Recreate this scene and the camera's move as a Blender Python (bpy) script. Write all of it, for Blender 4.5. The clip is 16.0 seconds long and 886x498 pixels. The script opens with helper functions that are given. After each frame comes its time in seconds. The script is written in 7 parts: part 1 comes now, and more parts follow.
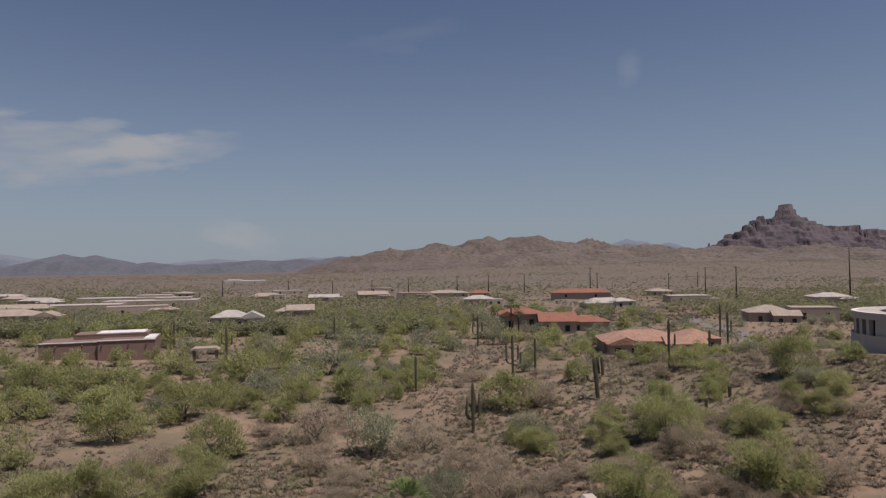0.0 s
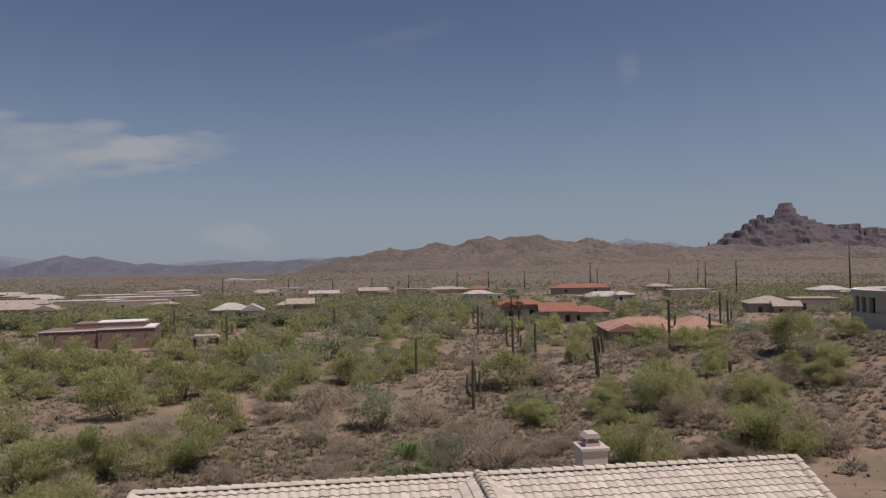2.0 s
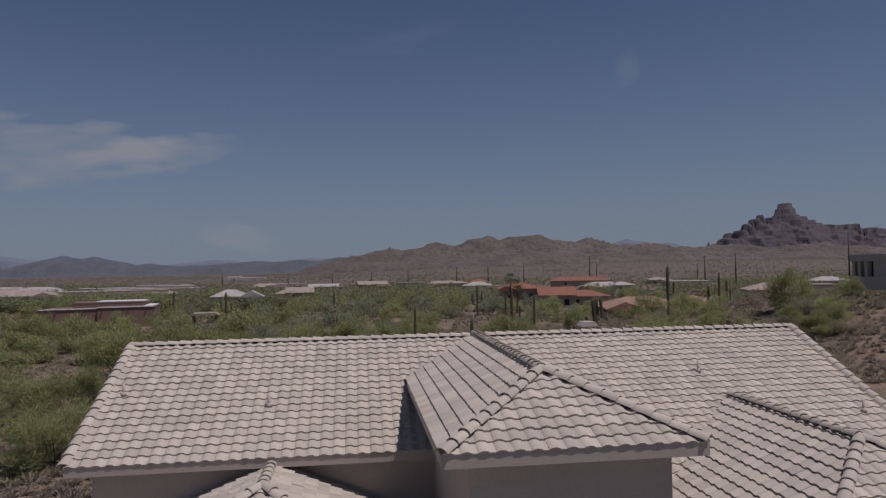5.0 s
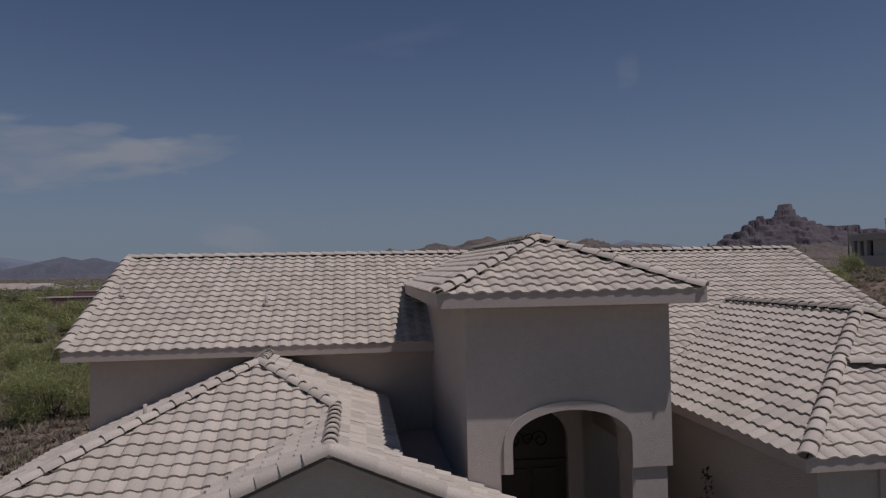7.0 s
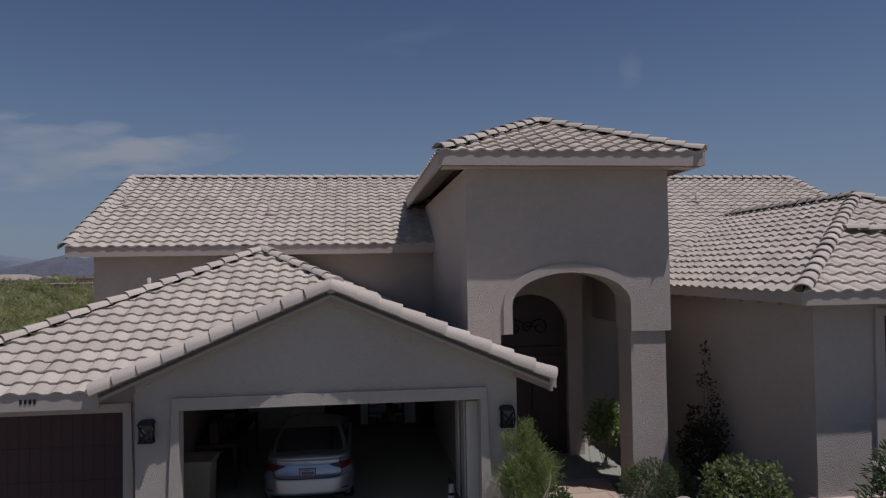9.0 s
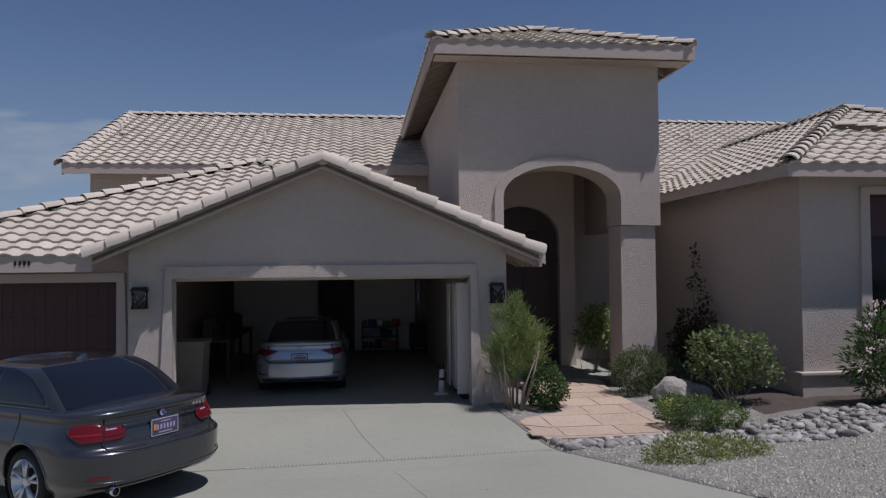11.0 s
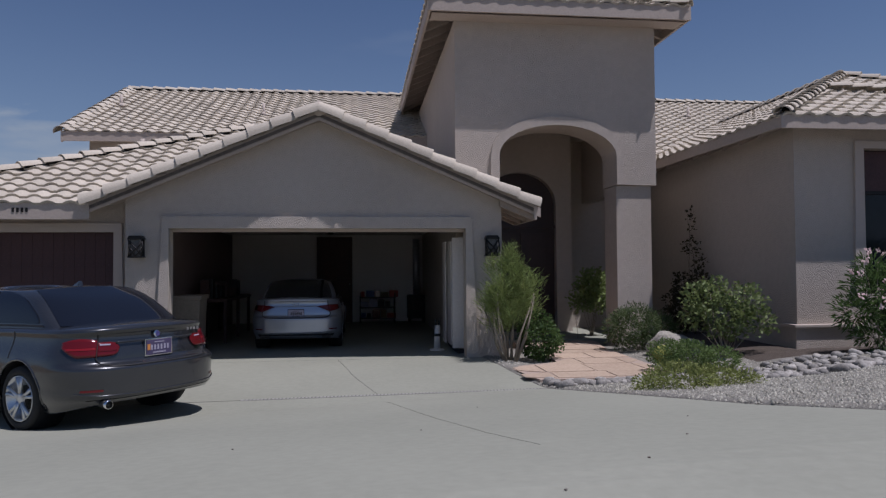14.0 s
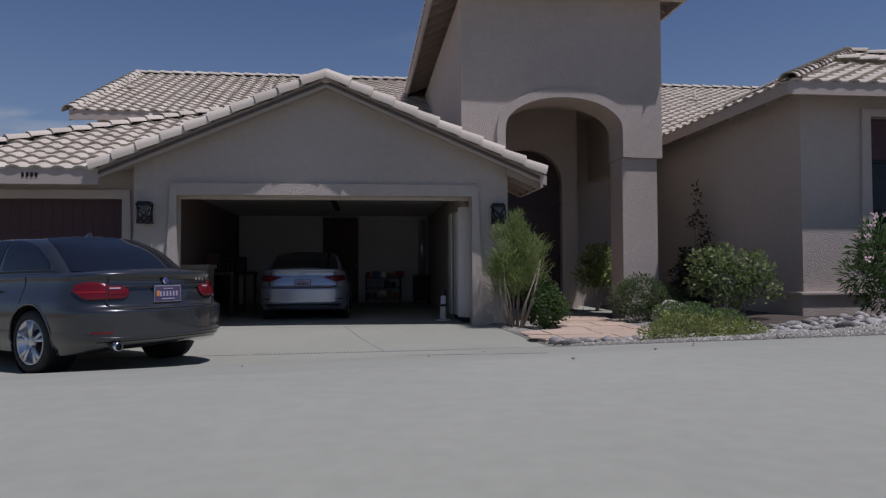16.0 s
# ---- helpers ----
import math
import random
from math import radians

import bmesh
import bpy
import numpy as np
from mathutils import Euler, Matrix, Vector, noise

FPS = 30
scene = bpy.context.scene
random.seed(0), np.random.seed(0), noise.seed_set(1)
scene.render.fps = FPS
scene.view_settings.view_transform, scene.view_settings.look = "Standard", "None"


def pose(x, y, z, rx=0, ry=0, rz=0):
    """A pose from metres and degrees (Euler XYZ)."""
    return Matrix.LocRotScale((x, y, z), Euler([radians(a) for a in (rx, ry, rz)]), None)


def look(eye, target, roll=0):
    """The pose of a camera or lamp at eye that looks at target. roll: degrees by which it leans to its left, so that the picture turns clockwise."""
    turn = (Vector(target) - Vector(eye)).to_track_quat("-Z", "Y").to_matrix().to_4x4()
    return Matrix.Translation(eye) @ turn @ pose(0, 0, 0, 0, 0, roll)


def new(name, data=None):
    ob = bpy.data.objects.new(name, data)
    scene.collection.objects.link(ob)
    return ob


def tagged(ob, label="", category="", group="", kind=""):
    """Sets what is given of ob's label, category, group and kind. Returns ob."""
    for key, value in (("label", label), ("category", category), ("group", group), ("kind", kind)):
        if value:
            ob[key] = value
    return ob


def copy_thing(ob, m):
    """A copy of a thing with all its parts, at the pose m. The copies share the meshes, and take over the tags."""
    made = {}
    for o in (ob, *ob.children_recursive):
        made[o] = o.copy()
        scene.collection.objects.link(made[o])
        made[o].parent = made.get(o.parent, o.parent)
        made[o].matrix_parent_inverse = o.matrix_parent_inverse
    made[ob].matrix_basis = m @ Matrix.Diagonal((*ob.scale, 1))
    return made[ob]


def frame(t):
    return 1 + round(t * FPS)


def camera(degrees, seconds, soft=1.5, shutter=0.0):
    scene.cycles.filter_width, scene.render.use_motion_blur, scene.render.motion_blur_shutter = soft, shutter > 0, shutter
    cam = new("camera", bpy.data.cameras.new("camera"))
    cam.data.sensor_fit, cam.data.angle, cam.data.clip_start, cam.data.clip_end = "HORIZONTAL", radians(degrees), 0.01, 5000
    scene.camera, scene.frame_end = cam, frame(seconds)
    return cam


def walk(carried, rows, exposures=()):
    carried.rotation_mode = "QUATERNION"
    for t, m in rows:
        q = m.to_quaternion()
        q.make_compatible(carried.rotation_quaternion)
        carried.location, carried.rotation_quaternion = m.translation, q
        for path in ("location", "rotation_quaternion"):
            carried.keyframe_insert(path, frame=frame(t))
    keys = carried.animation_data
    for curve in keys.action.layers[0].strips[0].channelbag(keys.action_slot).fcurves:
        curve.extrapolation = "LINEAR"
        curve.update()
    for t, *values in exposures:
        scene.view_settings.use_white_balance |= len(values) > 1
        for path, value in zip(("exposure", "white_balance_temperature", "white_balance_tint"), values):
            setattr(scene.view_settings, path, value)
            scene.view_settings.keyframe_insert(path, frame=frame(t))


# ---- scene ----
cam = camera(65.5, 16.0, soft=1.3)
PATH = [
    (0, (0.278, 0.3, 17.657), (0.526, 2.284, 17.707), -0.8),
    (0.5, (0.24, 0.324, 17.018), (0.488, 2.308, 17.067), -0.8),
    (1, (0.243, 0.341, 16.303), (0.491, 2.325, 16.353), -0.9),
    (1.5, (0.238, 0.364, 15.603), (0.486, 2.348, 15.653), -0.9),
    (2, (0.249, 0.34, 14.891), (0.497, 2.323, 14.942), -1.0),
    (2.5, (0.203, 0.355, 14.137), (0.452, 2.339, 14.188), -1.0),
    (3, (0.211, 0.322, 13.306), (0.46, 2.306, 13.357), -1.0),
    (5.5, (0.258, 0.348, 9.303), (0.507, 2.331, 9.359), -1.0),
    (6, (0.254, 0.37, 8.576), (0.503, 2.354, 8.633), -1.0),
    (6.5, (0.266, 0.409, 7.852), (0.514, 2.393, 7.909), -1.0),
    (7, (0.278, 0.429, 7.144), (0.527, 2.413, 7.203), -1.0),
    (7.5, (0.258, 0.444, 6.467), (0.507, 2.428, 6.526), -1.0),
    (8, (0.254, 0.464, 5.804), (0.503, 2.448, 5.864), -1.0),
    (8.5, (0.271, 0.452, 5.226), (0.517, 2.436, 5.285), -0.9),
    (9, (0.253, 0.359, 4.559), (0.496, 2.343, 4.616), -0.9),
    (9.5, (0.268, 0.299, 3.889), (0.511, 2.283, 3.944), -0.8),
    (10, (0.337, 0.257, 3.31), (0.581, 2.242, 3.367), -0.7),
    (12.5, (0.38, 0.301, 1.868), (0.624, 2.285, 1.924), -0.5),
    (13, (0.412, 0.258, 1.77), (0.654, 2.242, 1.825), -0.4),
    (13.5, (0.419, 0.237, 1.712), (0.662, 2.222, 1.768), -0.4),
    (14, (0.443, 0.229, 1.68), (0.685, 2.214, 1.737), -0.4),
    (14.5, (0.456, 0.22, 1.539), (0.697, 2.205, 1.596), -0.4),
    (15, (0.449, 0.214, 1.371), (0.691, 2.198, 1.43), -0.4),
    (15.5, (0.44, 0.198, 1.248), (0.666, 2.184, 1.306), -0.4),
    (16, (0.421, 0.209, 1.134), (0.648, 2.196, 1.191), -0.3),
]
walk(cam, [(t, look(eye, target, roll)) for t, eye, target, roll in PATH],
     ((0, 0.0, 6850, 22), (3, -0.2, 6650, 22), (5.5, -0.72, 6200, 24), (7.5, -0.78, 6150, 23), (9, -0.5, 6000, 22), (12.5, -0.08, 5900, 20), (16, -0.22, 5850, 22)))

# ---- world and sun ----
SUN_WAY = Vector((1.4, -1.0, 4.4)).normalized()
SUN_ELEVATION, SUN_AZIMUTH = math.asin(SUN_WAY.z), math.atan2(SUN_WAY.x, SUN_WAY.y)

world = bpy.data.worlds.new("sky")
scene.world = world
world.use_nodes = True
wt = world.node_tree
wt.nodes.clear()
w_out = wt.nodes.new("ShaderNodeOutputWorld")
w_bg = wt.nodes.new("ShaderNodeBackground")
w_sky = wt.nodes.new("ShaderNodeTexSky")
w_sky.sky_type, w_sky.sun_disc = "NISHITA", False
w_sky.sun_elevation, w_sky.sun_rotation = SUN_ELEVATION, SUN_AZIMUTH
w_sky.altitude, w_sky.air_density, w_sky.dust_density, w_sky.ozone_density = 500, 1.0, 0.2, 3.0
w_bg.inputs["Strength"].default_value = 0.06


def wmath(op, a, b=None):
    q = wt.nodes.new("ShaderNodeMath")
    q.operation = op
    for k, v in enumerate((a, b)):
        if v is None:
            continue
        if isinstance(v, (int, float)):
            q.inputs[k].default_value = v
        else:
            wt.links.new(v, q.inputs[k])
    return q.outputs[0]


# thin high cloud: streaky noise inside soft ovals of the sky, given by slope to the side and upward
w_tc, w_sep = wt.nodes.new("ShaderNodeTexCoord"), wt.nodes.new("ShaderNodeSeparateXYZ")
wt.links.new(w_tc.outputs["Generated"], w_sep.inputs[0])
ahead = wmath("MAXIMUM", w_sep.outputs[1], 0.05)
sky_u, sky_v = wmath("DIVIDE", w_sep.outputs[0], ahead), wmath("DIVIDE", w_sep.outputs[2], ahead)
w_uv = wt.nodes.new("ShaderNodeCombineXYZ")
wt.links.new(wmath("MULTIPLY", sky_u, 5.0), w_uv.inputs[0])
wt.links.new(wmath("MULTIPLY", sky_v, 17.0), w_uv.inputs[1])
w_noise = wt.nodes.new("ShaderNodeTexNoise")
w_noise.inputs["Scale"].default_value, w_noise.inputs["Detail"].default_value, w_noise.inputs["Distortion"].default_value = 1.1, 7, 0.7
wt.links.new(w_uv.outputs[0], w_noise.inputs["Vector"])
w_edge = wt.nodes.new("ShaderNodeTexNoise")
w_edge.inputs["Scale"].default_value, w_edge.inputs["Detail"].default_value = 2.2, 6
wt.links.new(w_uv.outputs[0], w_edge.inputs["Vector"])
veil = None
for cu, cv, ru, rv, tilt, weight in ((-0.48, 0.162, 0.20, 0.055, 0.06, 1.7), (-0.34, 0.162, 0.185, 0.034, 0.10, 1.7), (-0.16, 0.048, 0.065, 0.022, -0.18, 1.3), (0.415, 0.295, 0.022, 0.03, 0.3, 0.3), (0.05, 0.33, 0.12, 0.022, 0.25, 0.15)):
    du = wmath("SUBTRACT", sky_u, cu)
    dv = wmath("SUBTRACT", wmath("SUBTRACT", sky_v, cv), wmath("MULTIPLY", du, tilt))
    dv = wmath("ADD", dv, wmath("MULTIPLY", wmath("SUBTRACT", w_edge.outputs["Fac"], 0.5), rv * 2.6))
    r2 = wmath("ADD", wmath("POWER", wmath("ABSOLUTE", wmath("DIVIDE", du, ru)), 2.0), wmath("POWER", wmath("ABSOLUTE", wmath("DIVIDE", dv, rv)), 2.0))
    oval = wmath("MULTIPLY", wmath("MAXIMUM", wmath("SUBTRACT", 1.0, r2), 0.0), weight)
    veil = oval if veil is None else wmath("MAXIMUM", veil, oval)
w_ramp = wt.nodes.new("ShaderNodeMapRange")
w_ramp.inputs[1].default_value, w_ramp.inputs[2].default_value, w_ramp.inputs[4].default_value = 0.30, 0.70, 0.85
wt.links.new(w_noise.outputs["Fac"], w_ramp.inputs[0])
w_mix = wt.nodes.new("ShaderNodeMix")
w_mix.data_type = "RGBA"
wt.links.new(wmath("MULTIPLY", veil, w_ramp.outputs[0]), w_mix.inputs[0])
# dusty haze towards the horizon, all round
w_haze = wt.nodes.new("ShaderNodeMix")
w_haze.data_type = "RGBA"
low = wmath("MAXIMUM", wmath("SUBTRACT", 1.0, wmath("DIVIDE", wmath("ABSOLUTE", w_sep.outputs[2]), 0.45)), 0.0)
wt.links.new(wmath("MULTIPLY", wmath("POWER", low, 2.0), 0.9), w_haze.inputs[0])
wt.links.new(w_sky.outputs[0], w_haze.inputs[6])
w_haze.inputs[7].default_value = (3.6, 4.9, 6.0, 1)
wt.links.new(w_haze.outputs[2], w_mix.inputs[6])
w_mix.inputs[7].default_value = (5.3, 6.1, 6.5, 1)
wt.links.new(w_mix.outputs[2], w_bg.inputs["Color"])
wt.links.new(w_bg.outputs[0], w_out.inputs["Surface"])

sun = new("sun", bpy.data.lights.new("sun", "SUN"))
sun.data.energy, sun.data.angle, sun.data.color = 4.0, radians(0.53), (1.0, 0.955, 0.89)
sun.matrix_world = look(SUN_WAY * 200, (0, 0, 0))


# ---- materials ----
def material(name, dark, light, rough=0.85, scale=3.0, fine=40.0, bump=0.15, metal=0.0, vary=0.0, island=0.0, coat=0.0, stain=0.3, depth=0.01, spec=0.5):
    """A surface with two scales of colour variation and a fine relief."""
    m = bpy.data.materials.new(name)
    m.use_nodes = True
    t = m.node_tree
    n, l = t.nodes, t.links
    b = n["Principled BSDF"]
    tc = n.new("ShaderNodeTexCoord")
    big, small = n.new("ShaderNodeTexNoise"), n.new("ShaderNodeTexNoise")
    big.inputs["Scale"].default_value, big.inputs["Detail"].default_value = scale, 5
    small.inputs["Scale"].default_value, small.inputs["Detail"].default_value = fine, 4
    l.new(tc.outputs["Object"], big.inputs["Vector"])
    l.new(tc.outputs["Object"], small.inputs["Vector"])
    f = n.new("ShaderNodeMix")
    f.inputs[0].default_value = 1 - stain
    l.new(big.outputs["Fac"], f.inputs[2])
    l.new(small.outputs["Fac"], f.inputs[3])
    ramp = n.new("ShaderNodeValToRGB")
    ramp.color_ramp.elements[0].position, ramp.color_ramp.elements[1].position = 0.34, 0.66
    ramp.color_ramp.elements[0].color, ramp.color_ramp.elements[1].color = (*dark, 1), (*light, 1)
    l.new(f.outputs[0], ramp.inputs[0])
    colour = ramp.outputs[0]
    for amount, kind, socket in ((vary, "ShaderNodeObjectInfo", "Random"), (island, "ShaderNodeNewGeometry", "Random Per Island")):
        if amount:
            info, hsv, span = n.new(kind), n.new("ShaderNodeHueSaturation"), n.new("ShaderNodeMapRange")
            span.inputs[3].default_value, span.inputs[4].default_value = 1 - amount, 1 + amount
            l.new(info.outputs[socket], span.inputs[0])
            l.new(span.outputs[0], hsv.inputs["Value"])
            l.new(colour, hsv.inputs["Color"])
            colour = hsv.outputs[0]
    l.new(colour, b.inputs["Base Color"])
    b.inputs["Roughness"].default_value, b.inputs["Metallic"].default_value = rough, metal
    b.inputs["Coat Weight"].default_value, b.inputs["Coat Roughness"].default_value = coat, 0.03
    b.inputs["Specular IOR Level"].default_value = spec
    if bump:
        bp = n.new("ShaderNodeBump")
        bp.inputs["Strength"].default_value, bp.inputs["Distance"].default_value = bump, depth
        l.new(small.outputs["Fac"], bp.inputs["Height"])
        l.new(bp.outputs[0], b.inputs["Normal"])
    return m


STUCCO = material("stucco", (0.43, 0.375, 0.322), (0.50, 0.44, 0.382), 0.95, 0.6, 9, 0.0, stain=0.6)


def trowel_relief(m):
    """Short wavy trowel strokes in patches of two directions, as relief only."""
    t = m.node_tree
    n, l = t.nodes, t.links
    tc, cells = n.new("ShaderNodeTexCoord"), n.new("ShaderNodeTexVoronoi")
    cells.inputs["Scale"].default_value = 15
    l.new(tc.outputs["Object"], cells.inputs["Vector"])
    split = n.new("ShaderNodeSeparateColor")
    l.new(cells.outputs["Color"], split.inputs[0])
    heights = []
    for turn in (0.5, -0.9):
        mp, wv = n.new("ShaderNodeMapping"), n.new("ShaderNodeTexWave")
        mp.inputs["Rotation"].default_value = (0.3, turn, 0.2)
        wv.inputs["Scale"].default_value, wv.inputs["Distortion"].default_value = 12, 9
        wv.inputs["Detail"].default_value, wv.inputs["Detail Scale"].default_value = 2, 1.5
        wv.bands_direction = "Z"
        l.new(tc.outputs["Object"], mp.inputs["Vector"])
        l.new(mp.outputs[0], wv.inputs["Vector"])
        heights.append(wv.outputs["Fac"])
    mix, cut, bp = n.new("ShaderNodeMix"), n.new("ShaderNodeMath"), n.new("ShaderNodeBump")
    cut.operation = "GREATER_THAN"
    l.new(split.outputs[0], cut.inputs[0])
    l.new(cut.outputs[0], mix.inputs[0])
    l.new(heights[0], mix.inputs[2])
    l.new(heights[1], mix.inputs[3])
    bp.inputs["Strength"].default_value, bp.inputs["Distance"].default_value = 0.5, 0.008
    l.new(mix.outputs[0], bp.inputs["Height"])
    l.new(bp.outputs[0], n["Principled BSDF"].inputs["Normal"])


trowel_relief(STUCCO)
TRIM = material("painted_trim", (0.44, 0.375, 0.325), (0.50, 0.43, 0.375), 0.8, 0.8, 60, 0.15)
FASCIA = material("fascia_paint", (0.40, 0.335, 0.285), (0.47, 0.40, 0.345), 0.7, 0.9, 30, 0.1)
TILE = material("concrete_tile", (0.428, 0.376, 0.306), (0.548, 0.493, 0.407), 0.9, 2.5, 45, 0.25, vary=0.13)
TILE_REST = material("concrete_tile_field", (0.428, 0.376, 0.306), (0.548, 0.493, 0.407), 0.9, 2.5, 45, 0.25, island=0.13)
DECK = material("roof_underlay", (0.10, 0.085, 0.075), (0.16, 0.135, 0.12), 0.95, 2, 20, 0.1)
WOOD_UNDER = material("eave_wood", (0.30, 0.25, 0.215), (0.38, 0.32, 0.275), 0.8, 2, 30, 0.2)
DOOR_WOOD = material("garage_door_wood", (0.040, 0.016, 0.017), (0.072, 0.029, 0.029), 0.6, 3, 40, 0.25)
CONCRETE = material("drive_concrete", (0.240, 0.243, 0.196), (0.300, 0.302, 0.246), 0.85, 0.35, 14, 0.12, stain=0.65)
DIRT = material("desert_ground", (0.172, 0.122, 0.084), (0.300, 0.214, 0.146), 1.0, 0.045, 0.9, 0.5, depth=0.12, stain=0.45)


def ground_cover(m):
    """Olive-brown low growth in specks and drifts over the bare sand."""
    n, l = m.node_tree.nodes, m.node_tree.links
    b = n["Principled BSDF"]
    tc = n.new("ShaderNodeTexCoord")
    colour = b.inputs["Base Color"].links[0].from_socket
    for scale, lo, hi, amount, tone in ((0.9, 0.54, 0.64, 0.62, (0.135, 0.112, 0.075)), (0.16, 0.50, 0.60, 0.55, (0.120, 0.112, 0.065)), (0.035, 0.46, 0.60, 0.55, (0.115, 0.110, 0.065))):
        v, r, mix = n.new("ShaderNodeTexNoise"), n.new("ShaderNodeMapRange"), n.new("ShaderNodeMix")
        v.inputs["Scale"].default_value, v.inputs["Detail"].default_value = scale, 4
        l.new(tc.outputs["Object"], v.inputs["Vector"])
        r.inputs[1].default_value, r.inputs[2].default_value, r.inputs[4].default_value = lo, hi, amount
        l.new(v.outputs["Fac"], r.inputs[0])
        mix.data_type = "RGBA"
        l.new(r.outputs[0], mix.inputs[0])
        l.new(colour, mix.inputs[6])
        mix.inputs[7].default_value = (*tone, 1)
        colour = mix.outputs[2]
    # brush closes over the sand farther out on the plain
    sep, out, mix = n.new("ShaderNodeSeparateXYZ"), n.new("ShaderNodeMapRange"), n.new("ShaderNodeMix")
    l.new(tc.outputs["Object"], sep.inputs[0])
    out.inputs[1].default_value, out.inputs[2].default_value, out.inputs[4].default_value = 180, 700, 0.75
    l.new(sep.outputs[1], out.inputs[0])
    mix.data_type = "RGBA"
    l.new(out.outputs[0], mix.inputs[0])
    l.new(colour, mix.inputs[6])
    mix.inputs[7].default_value = (0.130, 0.110, 0.088, 1)
    l.new(mix.outputs[2], b.inputs["Base Color"])


ground_cover(DIRT)
GARAGE_WALL = material("garage_plaster", (0.72, 0.68, 0.64), (0.80, 0.76, 0.72), 0.9, 1, 30, 0.1)
GARAGE_DARK = material("garage_dark_brown", (0.17, 0.125, 0.115), (0.23, 0.175, 0.16), 0.8, 1, 30, 0.1)
DARK_METAL = material("dark_iron", (0.012, 0.011, 0.011), (0.03, 0.028, 0.027), 0.5, 8, 60, 0.2, metal=0.6)
GLASS_DARK = material("dark_glass", (0.012, 0.014, 0.018), (0.018, 0.020, 0.025), 0.06, 1, 5, 0.0, spec=0.25)


# ---- mesh helpers ----
def part(name, bm, mat, parent=None, label="", kind=""):
    """Links a bmesh as one mesh object under a thing or part."""
    me = bpy.data.meshes.new(name)
    bm.to_mesh(me)
    bm.free()
    mats = mat if isinstance(mat, (list, tuple)) else [mat]
    for x in mats:
        me.materials.append(x)
    ob = new(name, me)
    ob.parent = parent
    return tagged(ob, label, kind=kind)


def thing(name, label, category, m=None, group="", kind=""):
    ob = new(name)
    if m is not None:
        ob.matrix_world = m
    return tagged(ob, label, category, group, kind)


def put_box(bm, lo, hi, m=None, mi=0):
    """A box between two corners."""
    vs = [bm.verts.new((x, y, z)) for x in (lo[0], hi[0]) for y in (lo[1], hi[1]) for z in (lo[2], hi[2])]
    fs = [bm.faces.new([vs[i] for i in f]) for f in ((0, 1, 3, 2), (4, 6, 7, 5), (0, 4, 5, 1), (2, 3, 7, 6), (0, 2, 6, 4), (1, 5, 7, 3))]
    for f in fs:
        f.material_index = mi
    if m is not None:
        bmesh.ops.transform(bm, matrix=m, verts=vs)
    return vs


def box(lo, hi, bevel=0.0, m=None):
    bm = bmesh.new()
    put_box(bm, lo, hi, m)
    if bevel:
        bmesh.ops.bevel(bm, geom=bm.edges[:], offset=bevel, segments=2, affect="EDGES", profile=0.7)
    return bm


def put_prism(bm, outline, way, mi=0):
    """Closes a flat outline of 3D points and its copy moved along way."""
    way = Vector(way)
    a = [bm.verts.new(p) for p in outline]
    b = [bm.verts.new(Vector(p) + way) for p in outline]
    fs = [bm.faces.new(a), bm.faces.new(b[::-1])]
    for i in range(len(a)):
        fs.append(bm.faces.new((a[i], b[i], b[i - 1], a[i - 1])))
    for f in fs:
        f.material_index = mi
    return a + b


def prism(outline, way, bevel=0.0):
    bm = bmesh.new()
    put_prism(bm, outline, way)
    bmesh.ops.recalc_face_normals(bm, faces=bm.faces[:])
    if bevel:
        bmesh.ops.bevel(bm, geom=bm.edges[:], offset=bevel, segments=2, affect="EDGES", profile=0.7)
    return bm


def put_tube(bm, pts, radii, sides=6, cap=True, mi=0):
    """A tube through points with a radius at each."""
    rings = []
    pts = [Vector(p) for p in pts]
    for i, p in enumerate(pts):
        d = (pts[min(i + 1, len(pts) - 1)] - pts[max(i - 1, 0)]).normalized()
        a = d.orthogonal().normalized() if not rings else (prev_a - d * prev_a.dot(d)).normalized()
        prev_a = a
        b = d.cross(a)
        rings.append([bm.verts.new(p + (a * math.cos(q) + b * math.sin(q)) * radii[i]) for q in [2 * math.pi * k / sides for k in range(sides)]])
    fs = []
    for r, s in zip(rings, rings[1:]):
        for k in range(sides):
            fs.append(bm.faces.new((r[k - 1], r[k], s[k], s[k - 1])))
    if cap:
        fs += [bm.faces.new(rings[0][::-1]), bm.faces.new(rings[-1])]
    for f in fs:
        f.material_index, f.smooth = mi, True
    return rings


def tube(pts, radii, sides=8):
    bm = bmesh.new()
    put_tube(bm, pts, radii, sides)
    return bm


# ---- ground ----
def smooth(a, b, x):
    t = min(max((x - a) / (b - a), 0.0), 1.0)
    return t * t * (3 - 2 * t)


def drive_z(x, y):
    """The drive: level by the drain, climbing away from the house."""
    rise = max(0.0, 8.45 + 0.25 * x - y)
    z = 0.085 + 0.118 * min(rise, 5.6) + 0.02 * min(max(rise - 5.6, 0.0), 30.0)
    return z + 0.085 * smooth(9.0, 11.9, y) * smooth(3.3, 2.6, x)


